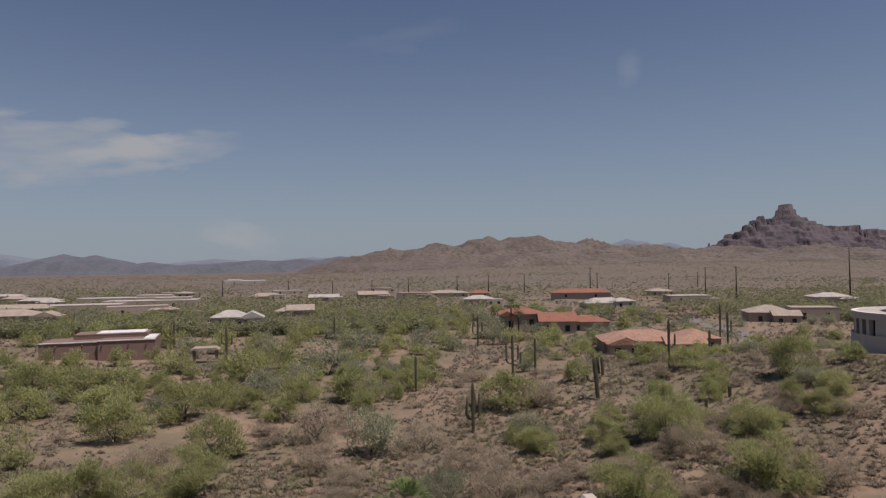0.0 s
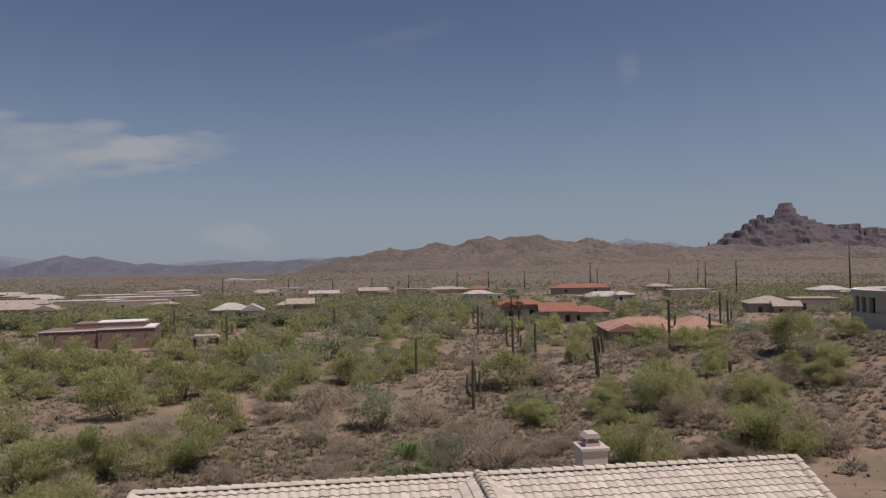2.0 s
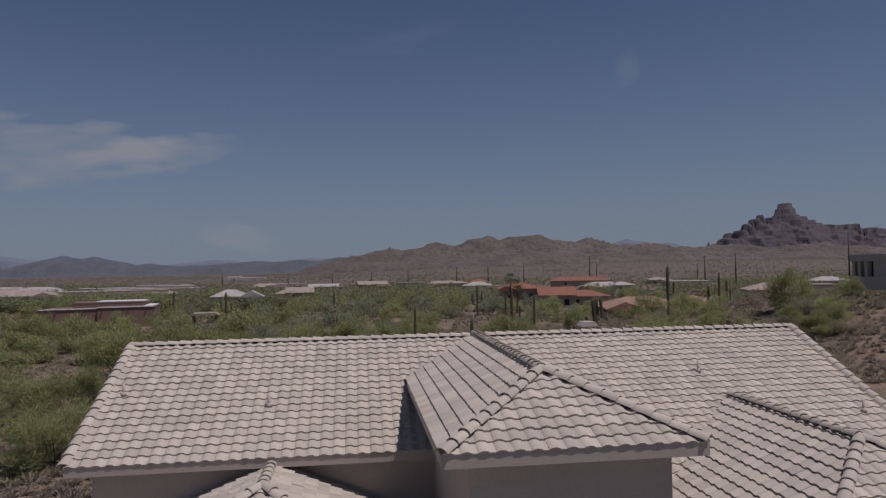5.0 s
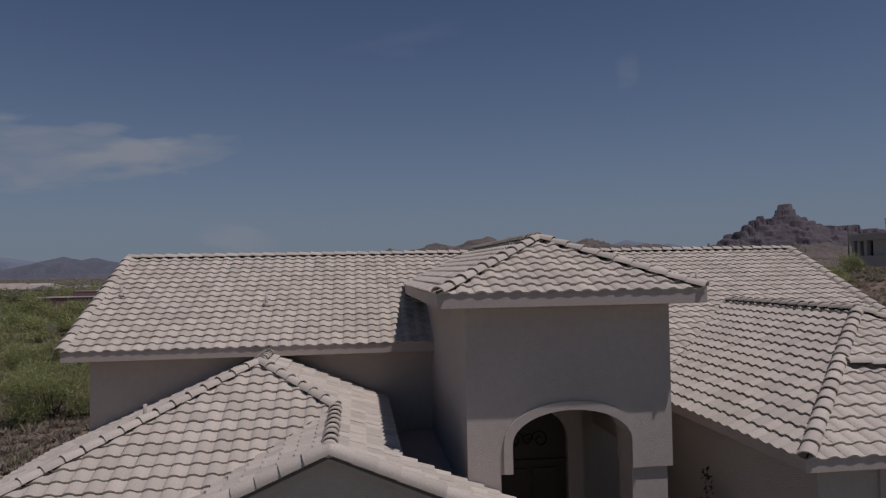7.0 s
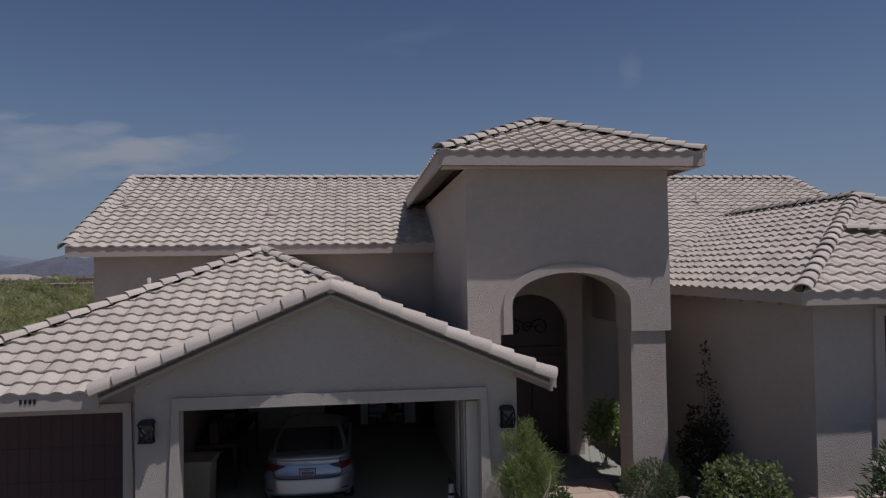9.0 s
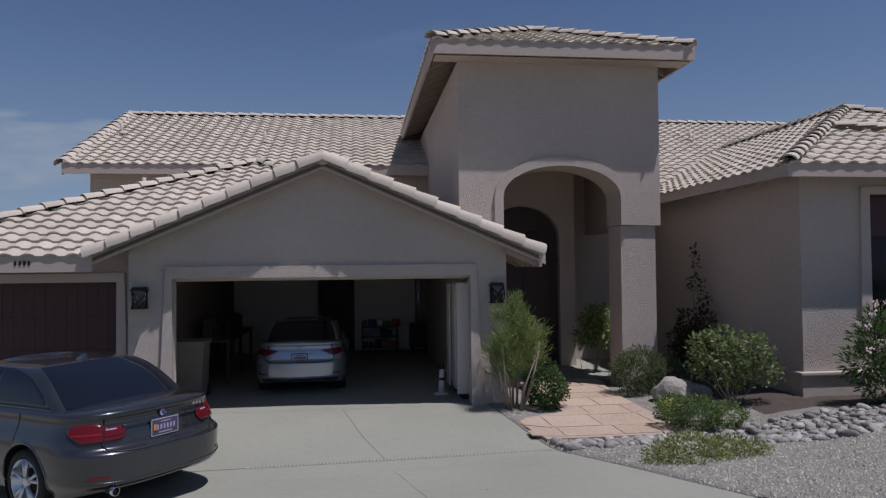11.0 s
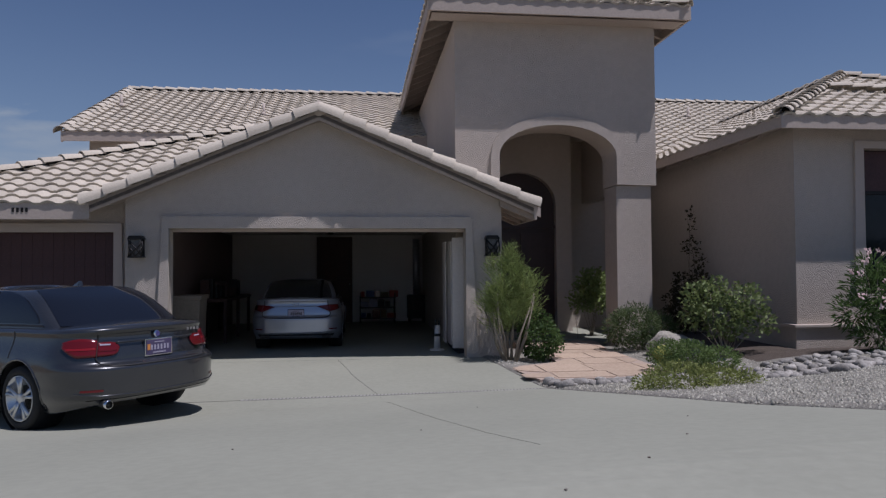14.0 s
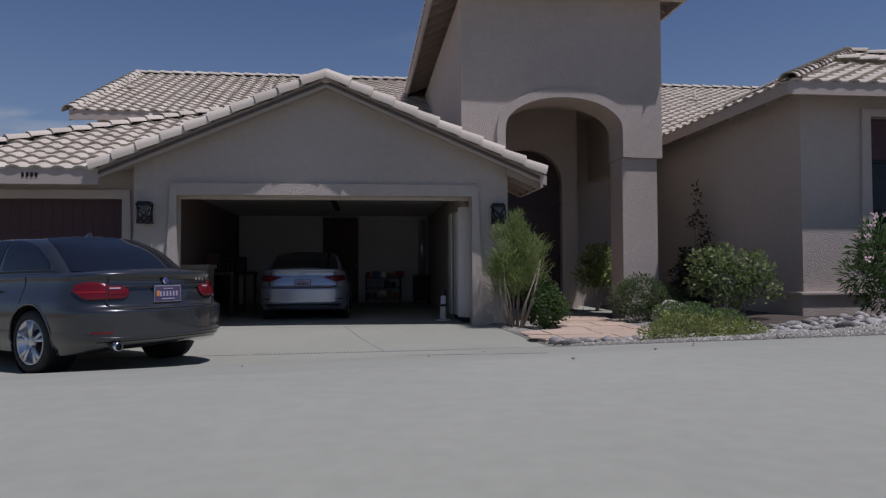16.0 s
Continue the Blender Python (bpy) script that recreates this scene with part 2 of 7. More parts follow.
def desert_z(x, y):
    """The land behind the house: a low wash, a rise on the far right, a plain to the foot of the hills."""
    z = -1.8 + 4.2 * smooth(2, 55, x) * (1 - smooth(85, 150, y)) + 4.0 * smooth(38, 62, x) * (1 - smooth(70, 125, y))
    z += 1.2 * smooth(-30, -70, x) * smooth(40, 110, y)
    z += 0.9 * noise.noise((x * 0.045, y * 0.045, 3.1)) + 0.3 * noise.noise((x * 0.15, y * 0.15, 7.7))
    far = smooth(180, 900, y)
    z = z * (1 - far) + far * (-6 + 26 * smooth(200, 2200, y) * smooth(-500, 900, x))
    return z


def land_z(x, y):
    back = smooth(20, 40, y) if -12 < x < 20 else max(smooth(20, 40, y), smooth(9, 22, max(-x - 3, x - 12)) * smooth(6, 20, y))
    front = drive_z(x, min(y, 16)) - 0.06
    return front * (1 - back) + desert_z(x, y) * back


def spaced(stops):
    """Coordinates with a step that changes from stretch to stretch."""
    out = [stops[0][0]]
    for (a, _), (b, step) in zip(stops, stops[1:]):
        k = max(1, round((b - a) / step))
        out += [a + (b - a) * i / k for i in range(1, k + 1)]
    return out


def build_ground():
    xs = spaced([(-4500, 0), (-1500, 400), (-400, 110), (-120, 20), (-30, 4), (30, 1.0), (120, 4), (400, 20), (1500, 110), (4500, 400)])
    ys = spaced([(-200, 0), (-30, 20), (0, 2), (26, 0.8), (110, 2), (260, 6), (900, 40), (4700, 250)])
    verts = [(x, y, land_z(x, y)) for y in ys for x in xs]
    w = len(xs)
    faces = [(j * w + i, j * w + i + 1, (j + 1) * w + i + 1, (j + 1) * w + i) for j in range(len(ys) - 1) for i in range(w - 1)]
    me = bpy.data.meshes.new("ground")
    me.from_pydata(verts, [], faces)
    me.materials.append(DIRT)
    for p in me.polygons:
        p.use_smooth = True
    return tagged(new("ground", me), "sandy tan desert ground with pebbles and bare patches", "ground", kind="structure")


build_ground()


def build_drive():
    """The concrete slab in front of the garage, a sheet with thickness that follows the slope."""
    def edge(y):
        stops = ((12.0, 2.5), (9.5, 2.84), (8.9, 2.95), (7.6, 3.3), (5.66, 3.75), (4.8, 4.2), (2.0, 6.6), (-9.0, 14.0))
        for (y0, x0), (y1, x1) in zip(stops, stops[1:]):
            if y >= y1:
                return x0 + (x1 - x0) * (y0 - y) / (y0 - y1)
        return 14.0

    bm = bmesh.new()
    rows = []
    y = 11.9
    while y > -9:
        right = edge(y)
        rows.append([bm.verts.new((x, y, drive_z(x, y))) for x in [-9 + (right + 9) * i / 24 for i in range(25)]])
        y -= 0.25
    top = []
    for a, b in zip(rows, rows[1:]):
        for i in range(24):
            top.append(bm.faces.new((a[i], b[i], b[i + 1], a[i + 1])))
    r = bmesh.ops.extrude_face_region(bm, geom=top)
    bmesh.ops.translate(bm, verts=[v for v in r["geom"] if isinstance(v, bmesh.types.BMVert)], vec=(0, 0, -0.12))
    bmesh.ops.recalc_face_normals(bm, faces=bm.faces[:])
    return tagged(part("driveway", bm, CONCRETE), "pale grey-green poured concrete driveway, cracked and swept", "driveway", kind="structure")


build_drive()


# ---- the house ----
house = thing("house", "beige stucco house with pale concrete tile roofs and an entry tower", "house")
PITCH, COURSE = 0.330, 0.330


def tile_mesh(name):
    """One S-shaped roof tile: u across, v up the slope, its thick lip at the lower end."""
    bm = bmesh.new()
    cols = []
    for t in (0.0, 0.035, 0.14, 0.26, 0.38, 0.50, 0.60, 0.68, 0.84, 1.0):
        arch = math.sin(math.pi * min(max((t - 0.02) / 0.66, 0.0), 1.0)) ** 0.85 * 0.036 + (0.006 if 0.02 < t < 0.68 else 0.0)
        z = 0.012 + arch
        lo, hi = z + 0.042, z - 0.004
        u = PITCH * t
        cols.append([bm.verts.new(p) for p in ((u, -0.006, lo - 0.040), (u, -0.012, lo), (u, COURSE + 0.03, hi))])
    for a, b in zip(cols, cols[1:]):
        bm.faces.new((a[0], b[0], b[1], a[1]))
        f = bm.faces.new((a[1], b[1], b[2], a[2]))
        f.smooth = True
    return bm


def frame_of(origin, u, normal):
    u, normal = Vector(u).normalized(), Vector(normal).normalized()
    v = normal.cross(u)
    m = Matrix((u, v, normal)).transposed().to_4x4()
    m.translation = origin
    return m


# near-black colour that paints the shadow in the gap under the ridge caps
GAP_SHADE = material("ridge_felt", (0.018, 0.016, 0.015), (0.03, 0.027, 0.025), 0.95, 3, 30, 0.1)
tile_data = bpy.data.meshes.new("roof_tile")
_bm = tile_mesh("roof_tile")
_bm.to_mesh(_bm_me := tile_data)
_bm.free()
tile_data.materials.append(TILE)
tile_data.set_sharp_from_angle(angle=radians(50))


def tile_slope(parent, origin, u, normal, cells, single):
    """Courses of tiles over convex cells of one roof plane. Those inside single(x, y) are pieces of their own, the rest one mesh."""
    m = frame_of(origin, u, normal)
    inv = m.inverted()
    rest_v, rest_f = [], []
    rng = random.Random(int(origin[0] * 100 + origin[1] * 10))
    for cell in cells:
        pts = [inv @ Vector(p) for p in cell]
        pts = [(p.x, p.y) for p in pts]
        area = sum(a[0] * b[1] - b[0] * a[1] for a, b in zip(pts, pts[1:] + pts[:1]))
        if area < 0:
            pts = pts[::-1]
        lines = [(a, b) for a, b in zip(pts, pts[1:] + pts[:1])]
        u0, u1 = min(p[0] for p in pts), max(p[0] for p in pts)
        v0, v1 = min(p[1] for p in pts), max(p[1] for p in pts)

        def side(p, line):
            (ax, ay), (bx, by) = line
            length = math.hypot(bx - ax, by - ay) or 1
            return ((bx - ax) * (p[1] - ay) - (by - ay) * (p[0] - ax)) / length

        for r in range(math.floor(v0 / COURSE) - 1, math.ceil(v1 / COURSE) + 1):
            for c in range(math.floor(u0 / PITCH) - 1, math.ceil(u1 / PITCH) + 1):
                du, dv = c * PITCH, r * COURSE
                corners = [(du, dv), (du + PITCH, dv), (du + PITCH, dv + COURSE), (du, dv + COURSE)]
                d = [[side(p, l) for p in corners] for l in lines]
                if any(max(x) < 0.03 for x in d):
                    continue
                cut = [l for l, x in zip(lines, d) if min(x) < -0.012]
                jig = Matrix.Translation((du, dv, rng.uniform(-0.004, 0.006))) @ Matrix.Rotation(rng.uniform(-0.012, 0.012), 4, "Z")
                at = m @ Vector((du + PITCH / 2, dv + COURSE / 2, 0))
                alone = single(at.x, at.y)
                if not cut and alone:
                    ob = new("roof_tile", tile_data)
                    ob.parent = parent
                    ob.matrix_world = m @ jig
                    continue
                bm = bmesh.new()
                bm.from_mesh(tile_data)
                bmesh.ops.transform(bm, matrix=jig, verts=bm.verts[:])
                for (ax, ay), (bx, by) in cut:
                    nrm = Vector((-(by - ay), bx - ax, 0)).normalized()
                    if bm.faces:
                        bmesh.ops.bisect_plane(bm, geom=bm.verts[:] + bm.edges[:] + bm.faces[:], plane_co=(ax, ay, 0), plane_no=nrm, clear_inner=True)
                if bm.faces:
                    base = len(rest_v)
                    bm.verts.index_update()
                    rest_v += [m @ v.co for v in bm.verts]
                    rest_f += [[base + v.index for v in f.verts] for f in bm.faces]
                bm.free()
    if rest_v:
        me = bpy.data.meshes.new("tile_field")
        me.from_pydata(rest_v, [], rest_f)
        me.materials.append(TILE_REST)
        for p in me.polygons:
            p.use_smooth = True
        me.set_sharp_from_angle(angle=radians(50))
        ob = new("tile_field", me)
        ob.parent = parent
        tagged(ob, kind="stuff")


def deck(parent, name, cells, normal, thick=0.05):
    """The boards under the tiles."""
    nrm = Vector(normal).normalized()
    for cell in cells:
        bm = bmesh.new()
        put_prism(bm, [Vector(p) - nrm * 0.012 for p in cell], -nrm * thick)
        bmesh.ops.recalc_face_normals(bm, faces=bm.faces[:])
        board = part(name, bm, DECK, parent)
    return board


cap_data = bpy.data.meshes.new("cap_tile")


def make_cap(data, low, high, first):
    """A barrel cap: its radius at the two ends, and the angle at which its sides end."""
    bm = bmesh.new()
    rows = []
    for y, r in ((0.0, low), (0.43, high)):
        for rr in (r, r - 0.022):
            rows.append([bm.verts.new((rr * math.cos(a) * 1.12, y, rr * math.sin(a) * 0.95)) for a in [math.radians(first + (180 - 2 * first) * k / 8) for k in range(9)]])
    o0, i0, o1, i1 = rows
    for k in range(8):
        bm.faces.new((o0[k], o0[k + 1], o1[k + 1], o1[k])).smooth = True
        bm.faces.new((o0[k + 1], o0[k], i0[k], i0[k + 1]))
        bm.faces.new((i0[k], i1[k], i1[k + 1], i0[k + 1])).smooth = True
        bm.faces.new((o1[k], o1[k + 1], i1[k + 1], i1[k]))
    bmesh.ops.recalc_face_normals(bm, faces=bm.faces[:])
    bm.to_mesh(data)
    bm.free()
    data.materials.append(TILE)
    data.set_sharp_from_angle(angle=radians(45))


make_cap(cap_data, 0.140, 0.112, 12)
rake_data = bpy.data.meshes.new("rake_tile")
make_cap(rake_data, 0.165, 0.140, -14)


def cap_row(parent, a, b, lift=0.055, step=0.385, up=(0, 0, 1)):
    """Barrel tiles lapped from a, the low end, to b."""
    a, b = Vector(a), Vector(b)
    d = (b - a).normalized()
    count = max(1, round((b - a).length / step))
    rng = random.Random(int(a.x * 31 + a.y * 17 + b.x * 7))
    side = d.cross(Vector(up)).normalized()
    n = side.cross(d)
    # strip that darkens the open gap below the caps
    gap_strip = [a + side * 0.055 - n * 0.06, a - side * 0.055 - n * 0.06, a - side * 0.055 + n * (lift + 0.05), a + side * 0.055 + n * (lift + 0.05)]
    rake = abs(lift) < 0.035
    if not rake and lift < 0.09:
        gap_strip = [p + d * 0.3 for p in gap_strip]
        part("ridge_felt", prism(gap_strip, b - a - d * 0.45), GAP_SHADE, parent, "black strip for the shadowed gap under the ridge caps")
    for i in range(count):
        ob = new("rake_tile" if rake else "cap_tile", rake_data if rake else cap_data)
        ob.parent = parent
        m = Matrix((side, d, n)).transposed().to_4x4()
        m.translation = a + (b - a) * (i / count) + n * lift
        tilt = Matrix.Rotation(rng.uniform(-0.02, 0.02) - 0.055, 4, "X") @ Matrix.Rotation(rng.uniform(-0.03, 0.03), 4, "Z")
        ob.matrix_world = m @ tilt


def lift_cells(cells, z):
    return [[(x, y, z(x, y)) for x, y in c] for c in cells]


def slope(parent, cells, z, grad, single, eave):
    """One roof plane: grad is its rise along x and y."""
    cells3 = lift_cells(cells, z)
    normal = Vector((-grad[0], -grad[1], 1)).normalized()
    u = normal.cross(Vector((grad[0], grad[1], grad[0] ** 2 + grad[1] ** 2))).normalized()
    u = -u
    if normal.cross(u).z < 0:
        u = -u
    deck(parent, "roof_deck", cells3, normal)
    for cell in cells3:
        boards = prism([Vector(p) - normal * 0.064 for p in cell], -normal * 0.015)
        part("eave_board", boards, WOOD_UNDER, parent)
    ex, ey = eave
    tile_slope(parent, (ex, ey, z(ex, ey)), u, normal, cells3, single)


never, always = (lambda x, y: False), (lambda x, y: True)

# garage roof
KG, ZG = 0.43, 2.70
front_g = lambda x, y: ZG + KG * (y - 11.58)
right_g = lambda x, y: ZG + KG * (3.4 - x)
left_g = lambda x, y: ZG + KG * (x + 7.4)
gable_g = lambda x, y: ZG + KG * (x + 3.8)
garage_roof = part("garage_roof", box((-2.1, 17.2, 4.6), (-2.0, 19.0, 4.7)), DECK, house, "low hipped roof of pale concrete tiles with a front gable")
slope(garage_roof, [[(-7.4, 11.58), (-3.8, 11.58), (-0.2, 15.18), (-2.0, 16.98)]], front_g, (0, KG), always, (-3.8, 11.58))
slope(garage_roof, [[(-3.8, 11.58), (-0.2, 15.18), (-0.2, 11.58)]], gable_g, (KG, 0), never, (-3.8, 11.58))
slope(garage_roof, [[(-0.2, 11.58), (3.4, 11.58), (3.4, 13.1), (-0.2, 13.1)], [(-0.2, 13.1), (1.05, 13.1), (1.05, 19.15), (-0.2, 19.15)],
                    [(-0.2, 15.18), (-0.2, 19.15), (-2.0, 19.15), (-2.0, 16.98)]], right_g, (-KG, 0), never, (3.4, 11.58))
slope(garage_roof, [[(-7.4, 11.58), (-2.0, 16.98), (-2.0, 19.15), (-7.4, 19.15)]], left_g, (KG, 0), never, (-7.4, 11.58))
cap_row(garage_roof, (-7.4, 11.58, ZG), (-2.0, 16.98, ZG + KG * 5.4))
cap_row(garage_roof, (-0.2, 15.18, ZG + KG * 3.6), (-2.0, 16.98, ZG + KG * 5.4))
cap_row(garage_roof, (-2.0, 16.98, ZG + KG * 5.4), (-2.0, 19.1, ZG + KG * 5.4))
cap_row(garage_roof, (-0.2, 11.58, ZG + KG * 3.6), (-0.2, 15.18, ZG + KG * 3.6))
cap_row(garage_roof, (-3.85, 11.63, ZG + 0.01), (-0.2, 11.63, ZG + KG * 3.6 + 0.03), 0.034)
cap_row(garage_roof, (3.45, 11.63, ZG + 0.01), (-0.2, 11.63, ZG + KG * 3.6 + 0.03), 0.034)

# main roof
KM, ZM = 0.457, 5.20
main_z = lambda x, y: ZM + KM * (y - 18.63)
main_roof = part("main_roof", box((0, 24.0, 7.5), (0.1, 24.1, 7.6)), DECK, house, "long gabled roof of pale concrete tiles")
near_main = lambda x, y: -3.2 < x < 2.3 and y < 24
slope(main_roof, [[(-7.05, 18.63), (2.3, 18.63), (4.23, 24), (-7.05, 24)]], main_z, (0, KM), near_main, (-7.05, 18.63))
slope(main_roof, [[(6.3, 16.2), (7.1, 16.2), (11.4, 20.2), (11.4, 24), (4.23, 24)], [(11.4, 20.2), (15.7, 16.2), (16.05, 16.2), (16.05, 24), (11.4, 24)]],
      main_z, (0, KM), never, (6.3, 16.2))
deck(main_roof, "roof_deck", [[(-7.05, 24, main_z(0, 24)), (16.05, 24, main_z(0, 24)), (16.05, 31, main_z(0, 17)), (-7.05, 31, main_z(0, 17))]], (0, KM, 1)).data.materials[0] = TILE
cap_row(main_roof, (-7.1, 24, main_z(0, 24)), (4.2, 24, main_z(0, 24)), 0.036)
cap_row(main_roof, (4.25, 24, main_z(0, 24)), (16.1, 24, main_z(0, 24)), 0.036)

# tower roof
KT, ZT = 0.43, 6.66
tower_roof = part("tower_roof", box((4.2, 16.0, 7.4), (4.3, 23.5, 7.5)), DECK, house, "hipped tile roof over the entry tower")
ridge_t = ZT + KT * 2.535
slope(tower_roof, [[(1.72, 12.7), (6.79, 12.7), (4.255, 15.235)]], lambda x, y: ZT + KT * (y - 12.7), (0, KT), always, (1.72, 12.7))
slope(tower_roof, [[(1.72, 12.7), (4.255, 15.235), (4.255, 24.0), (1.72, 21.6)]], lambda x, y: ZT + KT * (x - 1.72), (KT, 0), always, (1.72, 12.7))
slope(tower_roof, [[(6.79, 12.7), (4.255, 15.235), (4.255, 24.0), (6.79, 21.6)]], lambda x, y: ZT + KT * (6.79 - x), (-KT, 0), never, (6.79, 12.7))
cap_row(tower_roof, (1.72, 12.7, ZT), (4.255, 15.235, ridge_t))
cap_row(tower_roof, (6.79, 12.7, ZT), (4.255, 15.235, ridge_t))
cap_row(tower_roof, (4.255, 15.235, ridge_t), (4.255, 23.9, ridge_t))

# right wing roof
KW, ZW = 0.45, 4.06
wing_roof = part("wing_roof", box((11.4, 16.0, 5.6), (11.5, 19.5, 5.7)), DECK, house, "hipped tile roof of the bedroom wing")
ridge_w = ZW + KW * 4.35
near_wing = lambda x, y: y < 13.0 and x < 11.5
slope(wing_roof, [[(7.15, 10.42), (15.85, 10.42), (11.5, 14.77)]], lambda x, y: ZW + KW * (y - 10.42), (0, KW), near_wing, (7.15, 10.42))
slope(wing_roof, [[(7.15, 10.42), (11.5, 14.77), (11.5, 20.35), (7.15, 16.3)]], lambda x, y: ZW + KW * (x - 7.15), (KW, 0), near_wing, (7.15, 10.42))
slope(wing_roof, [[(15.85, 10.42), (11.5, 14.77), (11.5, 20.35), (15.85, 16.3)]], lambda x, y: ZW + KW * (15.85 - x), (-KW, 0), never, (15.85, 10.42))
cap_row(wing_roof, (7.15, 10.42, ZW), (11.5, 14.77, ridge_w))
cap_row(wing_roof, (15.85, 10.42, ZW), (11.5, 14.77, ridge_w))
cap_row(wing_roof, (11.5, 14.77, ridge_w), (11.5, 20.2, ridge_w))


def wall(name, outline, way, label="", mat=STUCCO):
    return part(name, prism(outline, way), mat, house, label)


def arch_outline(x0, x1, z0, spring, rise, n=16, y=0.0):
    """Points of an opening with a flat segmental head, from its right foot over the head to its left foot."""
    pts = [(x1, y, z0)]
    cx, half = (x0 + x1) / 2, (x1 - x0) / 2
    for i in range(n + 1):
        a = math.pi * i / n
        pts.append((cx + half * math.cos(a), y, spring + rise * math.sin(a)))
    return pts + [(x0, y, z0)]


def ring_band(name, path, width, y0, y1, mat, parent, label=""):
    """A raised band that follows an open path in the x-z plane, width outward to the left of its way."""
    bm = bmesh.new()
    n = len(path)
    out = []
    for i, (x, z) in enumerate(path):
        ax, az = path[max(i - 1, 0)]
        bx, bz = path[min(i + 1, n - 1)]
        d = Vector((bx - ax, bz - az)).normalized()
        out.append((x + d.y * width, z - d.x * width))
    quad = [[bm.verts.new((p[0], y, p[1])) for p in (path[i], out[i]) for y in (y0, y1)] for i in range(n)]
    for a, b in zip(quad, quad[1:]):
        for i, j in ((0, 2), (2, 3), (3, 1), (1, 0)):
            bm.faces.new((a[i], a[j], b[j], b[i]))
    for q in (quad[0], quad[-1]):
        bm.faces.new((q[0], q[2], q[3], q[1]))
    bmesh.ops.recalc_face_normals(bm, faces=bm.faces[:])
    return part(name, bm, mat, parent, label)


# garage front wall with the wide opening and the gable above it
GY = 11.87
wall("garage_front_wall", [(-3.3, GY, -0.3), (-2.62, GY, -0.3), (-2.62, GY, 2.365), (2.25, GY, 2.365), (2.25, GY, -0.3), (2.88, GY, -0.3), (2.88, GY, 2.84), (-0.2, GY, 4.17), (-3.3, GY, 2.84)], (0, 0.24, 0))
ring_band("opening_trim", [(2.25, -0.2), (2.25, 2.365), (-2.62, 2.365), (-2.62, -0.2)], 0.22, GY - 0.05, GY + 0.02, STUCCO, house)
wall("garage_side_wall", [(2.88, 12.11, -0.3), (2.88, 13.17, -0.3), (2.88, 13.17, 2.85), (2.88, 12.11, 2.85)], (-0.2, 0, 0))
part("door_header", box((-2.72, 12.05, 2.315), (2.35, 12.115, 2.42)), TRIM, house, "painted header behind the garage opening")
# second bay, set back
BY = 12.15
wall("bay_wall", [(-7.0, BY, -0.3), (-6.5, BY, -0.3), (-6.5, BY, 2.32), (-3.56, BY, 2.32), (-3.56, BY, -0.3), (-3.3, BY, -0.3), (-3.3, BY, 2.9), (-7.0, BY, 2.9)], (0, 0.2, 0))
ring_band("opening_trim", [(-3.56, -0.2), (-3.56, 2.32), (-6.5, 2.32), (-6.5, -0.2)], 0.19, BY - 0.05, BY + 0.02, TRIM, house)


def garage_door(x0, x1, z0, z1, y):
    """A closed door of narrow upright boards in four sections."""
    door = part("garage_door", box((x0, y + 0.03, z0), (x1, y + 0.06, z1)), DOOR_WOOD, house, "closed dark maroon wooden garage door")
    sections, boards = 4, 18
    h, w = (z1 - z0) / sections, (x1 - x0) / boards
    me = None
    for r in range(sections):
        for c in range(boards):
            if me is None:
                bm = box((0.0015, 0, 0.002), (w - 0.0015, 0.03, h - 0.002), 0.0015)
                first = part("board", bm, DOOR_WOOD, door)
                me = first.data
                ob = first
            else:
                ob = new("board", me)
                ob.parent = door
            ob.location = (x0 + c * w, y, z0 + r * h)
    return door


garage_door(-6.5, -3.56, 0.14, 2.32, BY + 0.08)
# end walls, garage depth and ceiling
wall("garage_left_wall", [(-7.0, 12.35, -0.3), (-7.0, 20.3, -0.3), (-7.0, 20.3, 2.9), (-7.0, 12.35, 2.9)], (0.2, 0, 0))
# the left wall is darker and browner than the other inner walls
part("garage_inner_wall", prism([(-3.1, 12.12, -0.2), (-3.1, 20.2, -0.2), (-3.1, 20.2, 2.66), (-3.1, 12.12, 2.66)], (-0.12, 0, 0)), GARAGE_DARK, house)
part("garage_inner_wall", prism([(2.66, 13.92, -0.2), (2.66, 20.2, -0.2), (2.66, 20.2, 2.66), (2.66, 13.92, 2.66)], (0.1, 0, 0)), GARAGE_WALL, house)
part("garage_inner_wall", prism([(2.66, 12.12, -0.2), (2.66, 13.92, -0.2), (2.66, 13.92, 2.66), (2.66, 12.12, 2.66)], (0.015, 0, 0)), GARAGE_WALL, house)
part("garage_back_wall", prism([(-3.1, 20.2, -0.2), (2.76, 20.2, -0.2), (2.76, 20.2, 2.66), (-3.1, 20.2, 2.66)], (0, 0.12, 0)), GARAGE_WALL, house)
part("garage_ceiling", box((-3.22, 12.11, 2.66), (2.76, 20.32, 2.69)), GARAGE_WALL, house)
part("garage_slab", box((-3.22, 11.9, -0.05), (2.8, 20.32, 0.172)), CONCRETE, house, "smooth grey concrete garage floor")
# low flat roof between garage and tower
part("flat_roof", box((0.9, 13.2, 2.75), (2.25, 19.15, 2.85)), WOOD_UNDER, house)
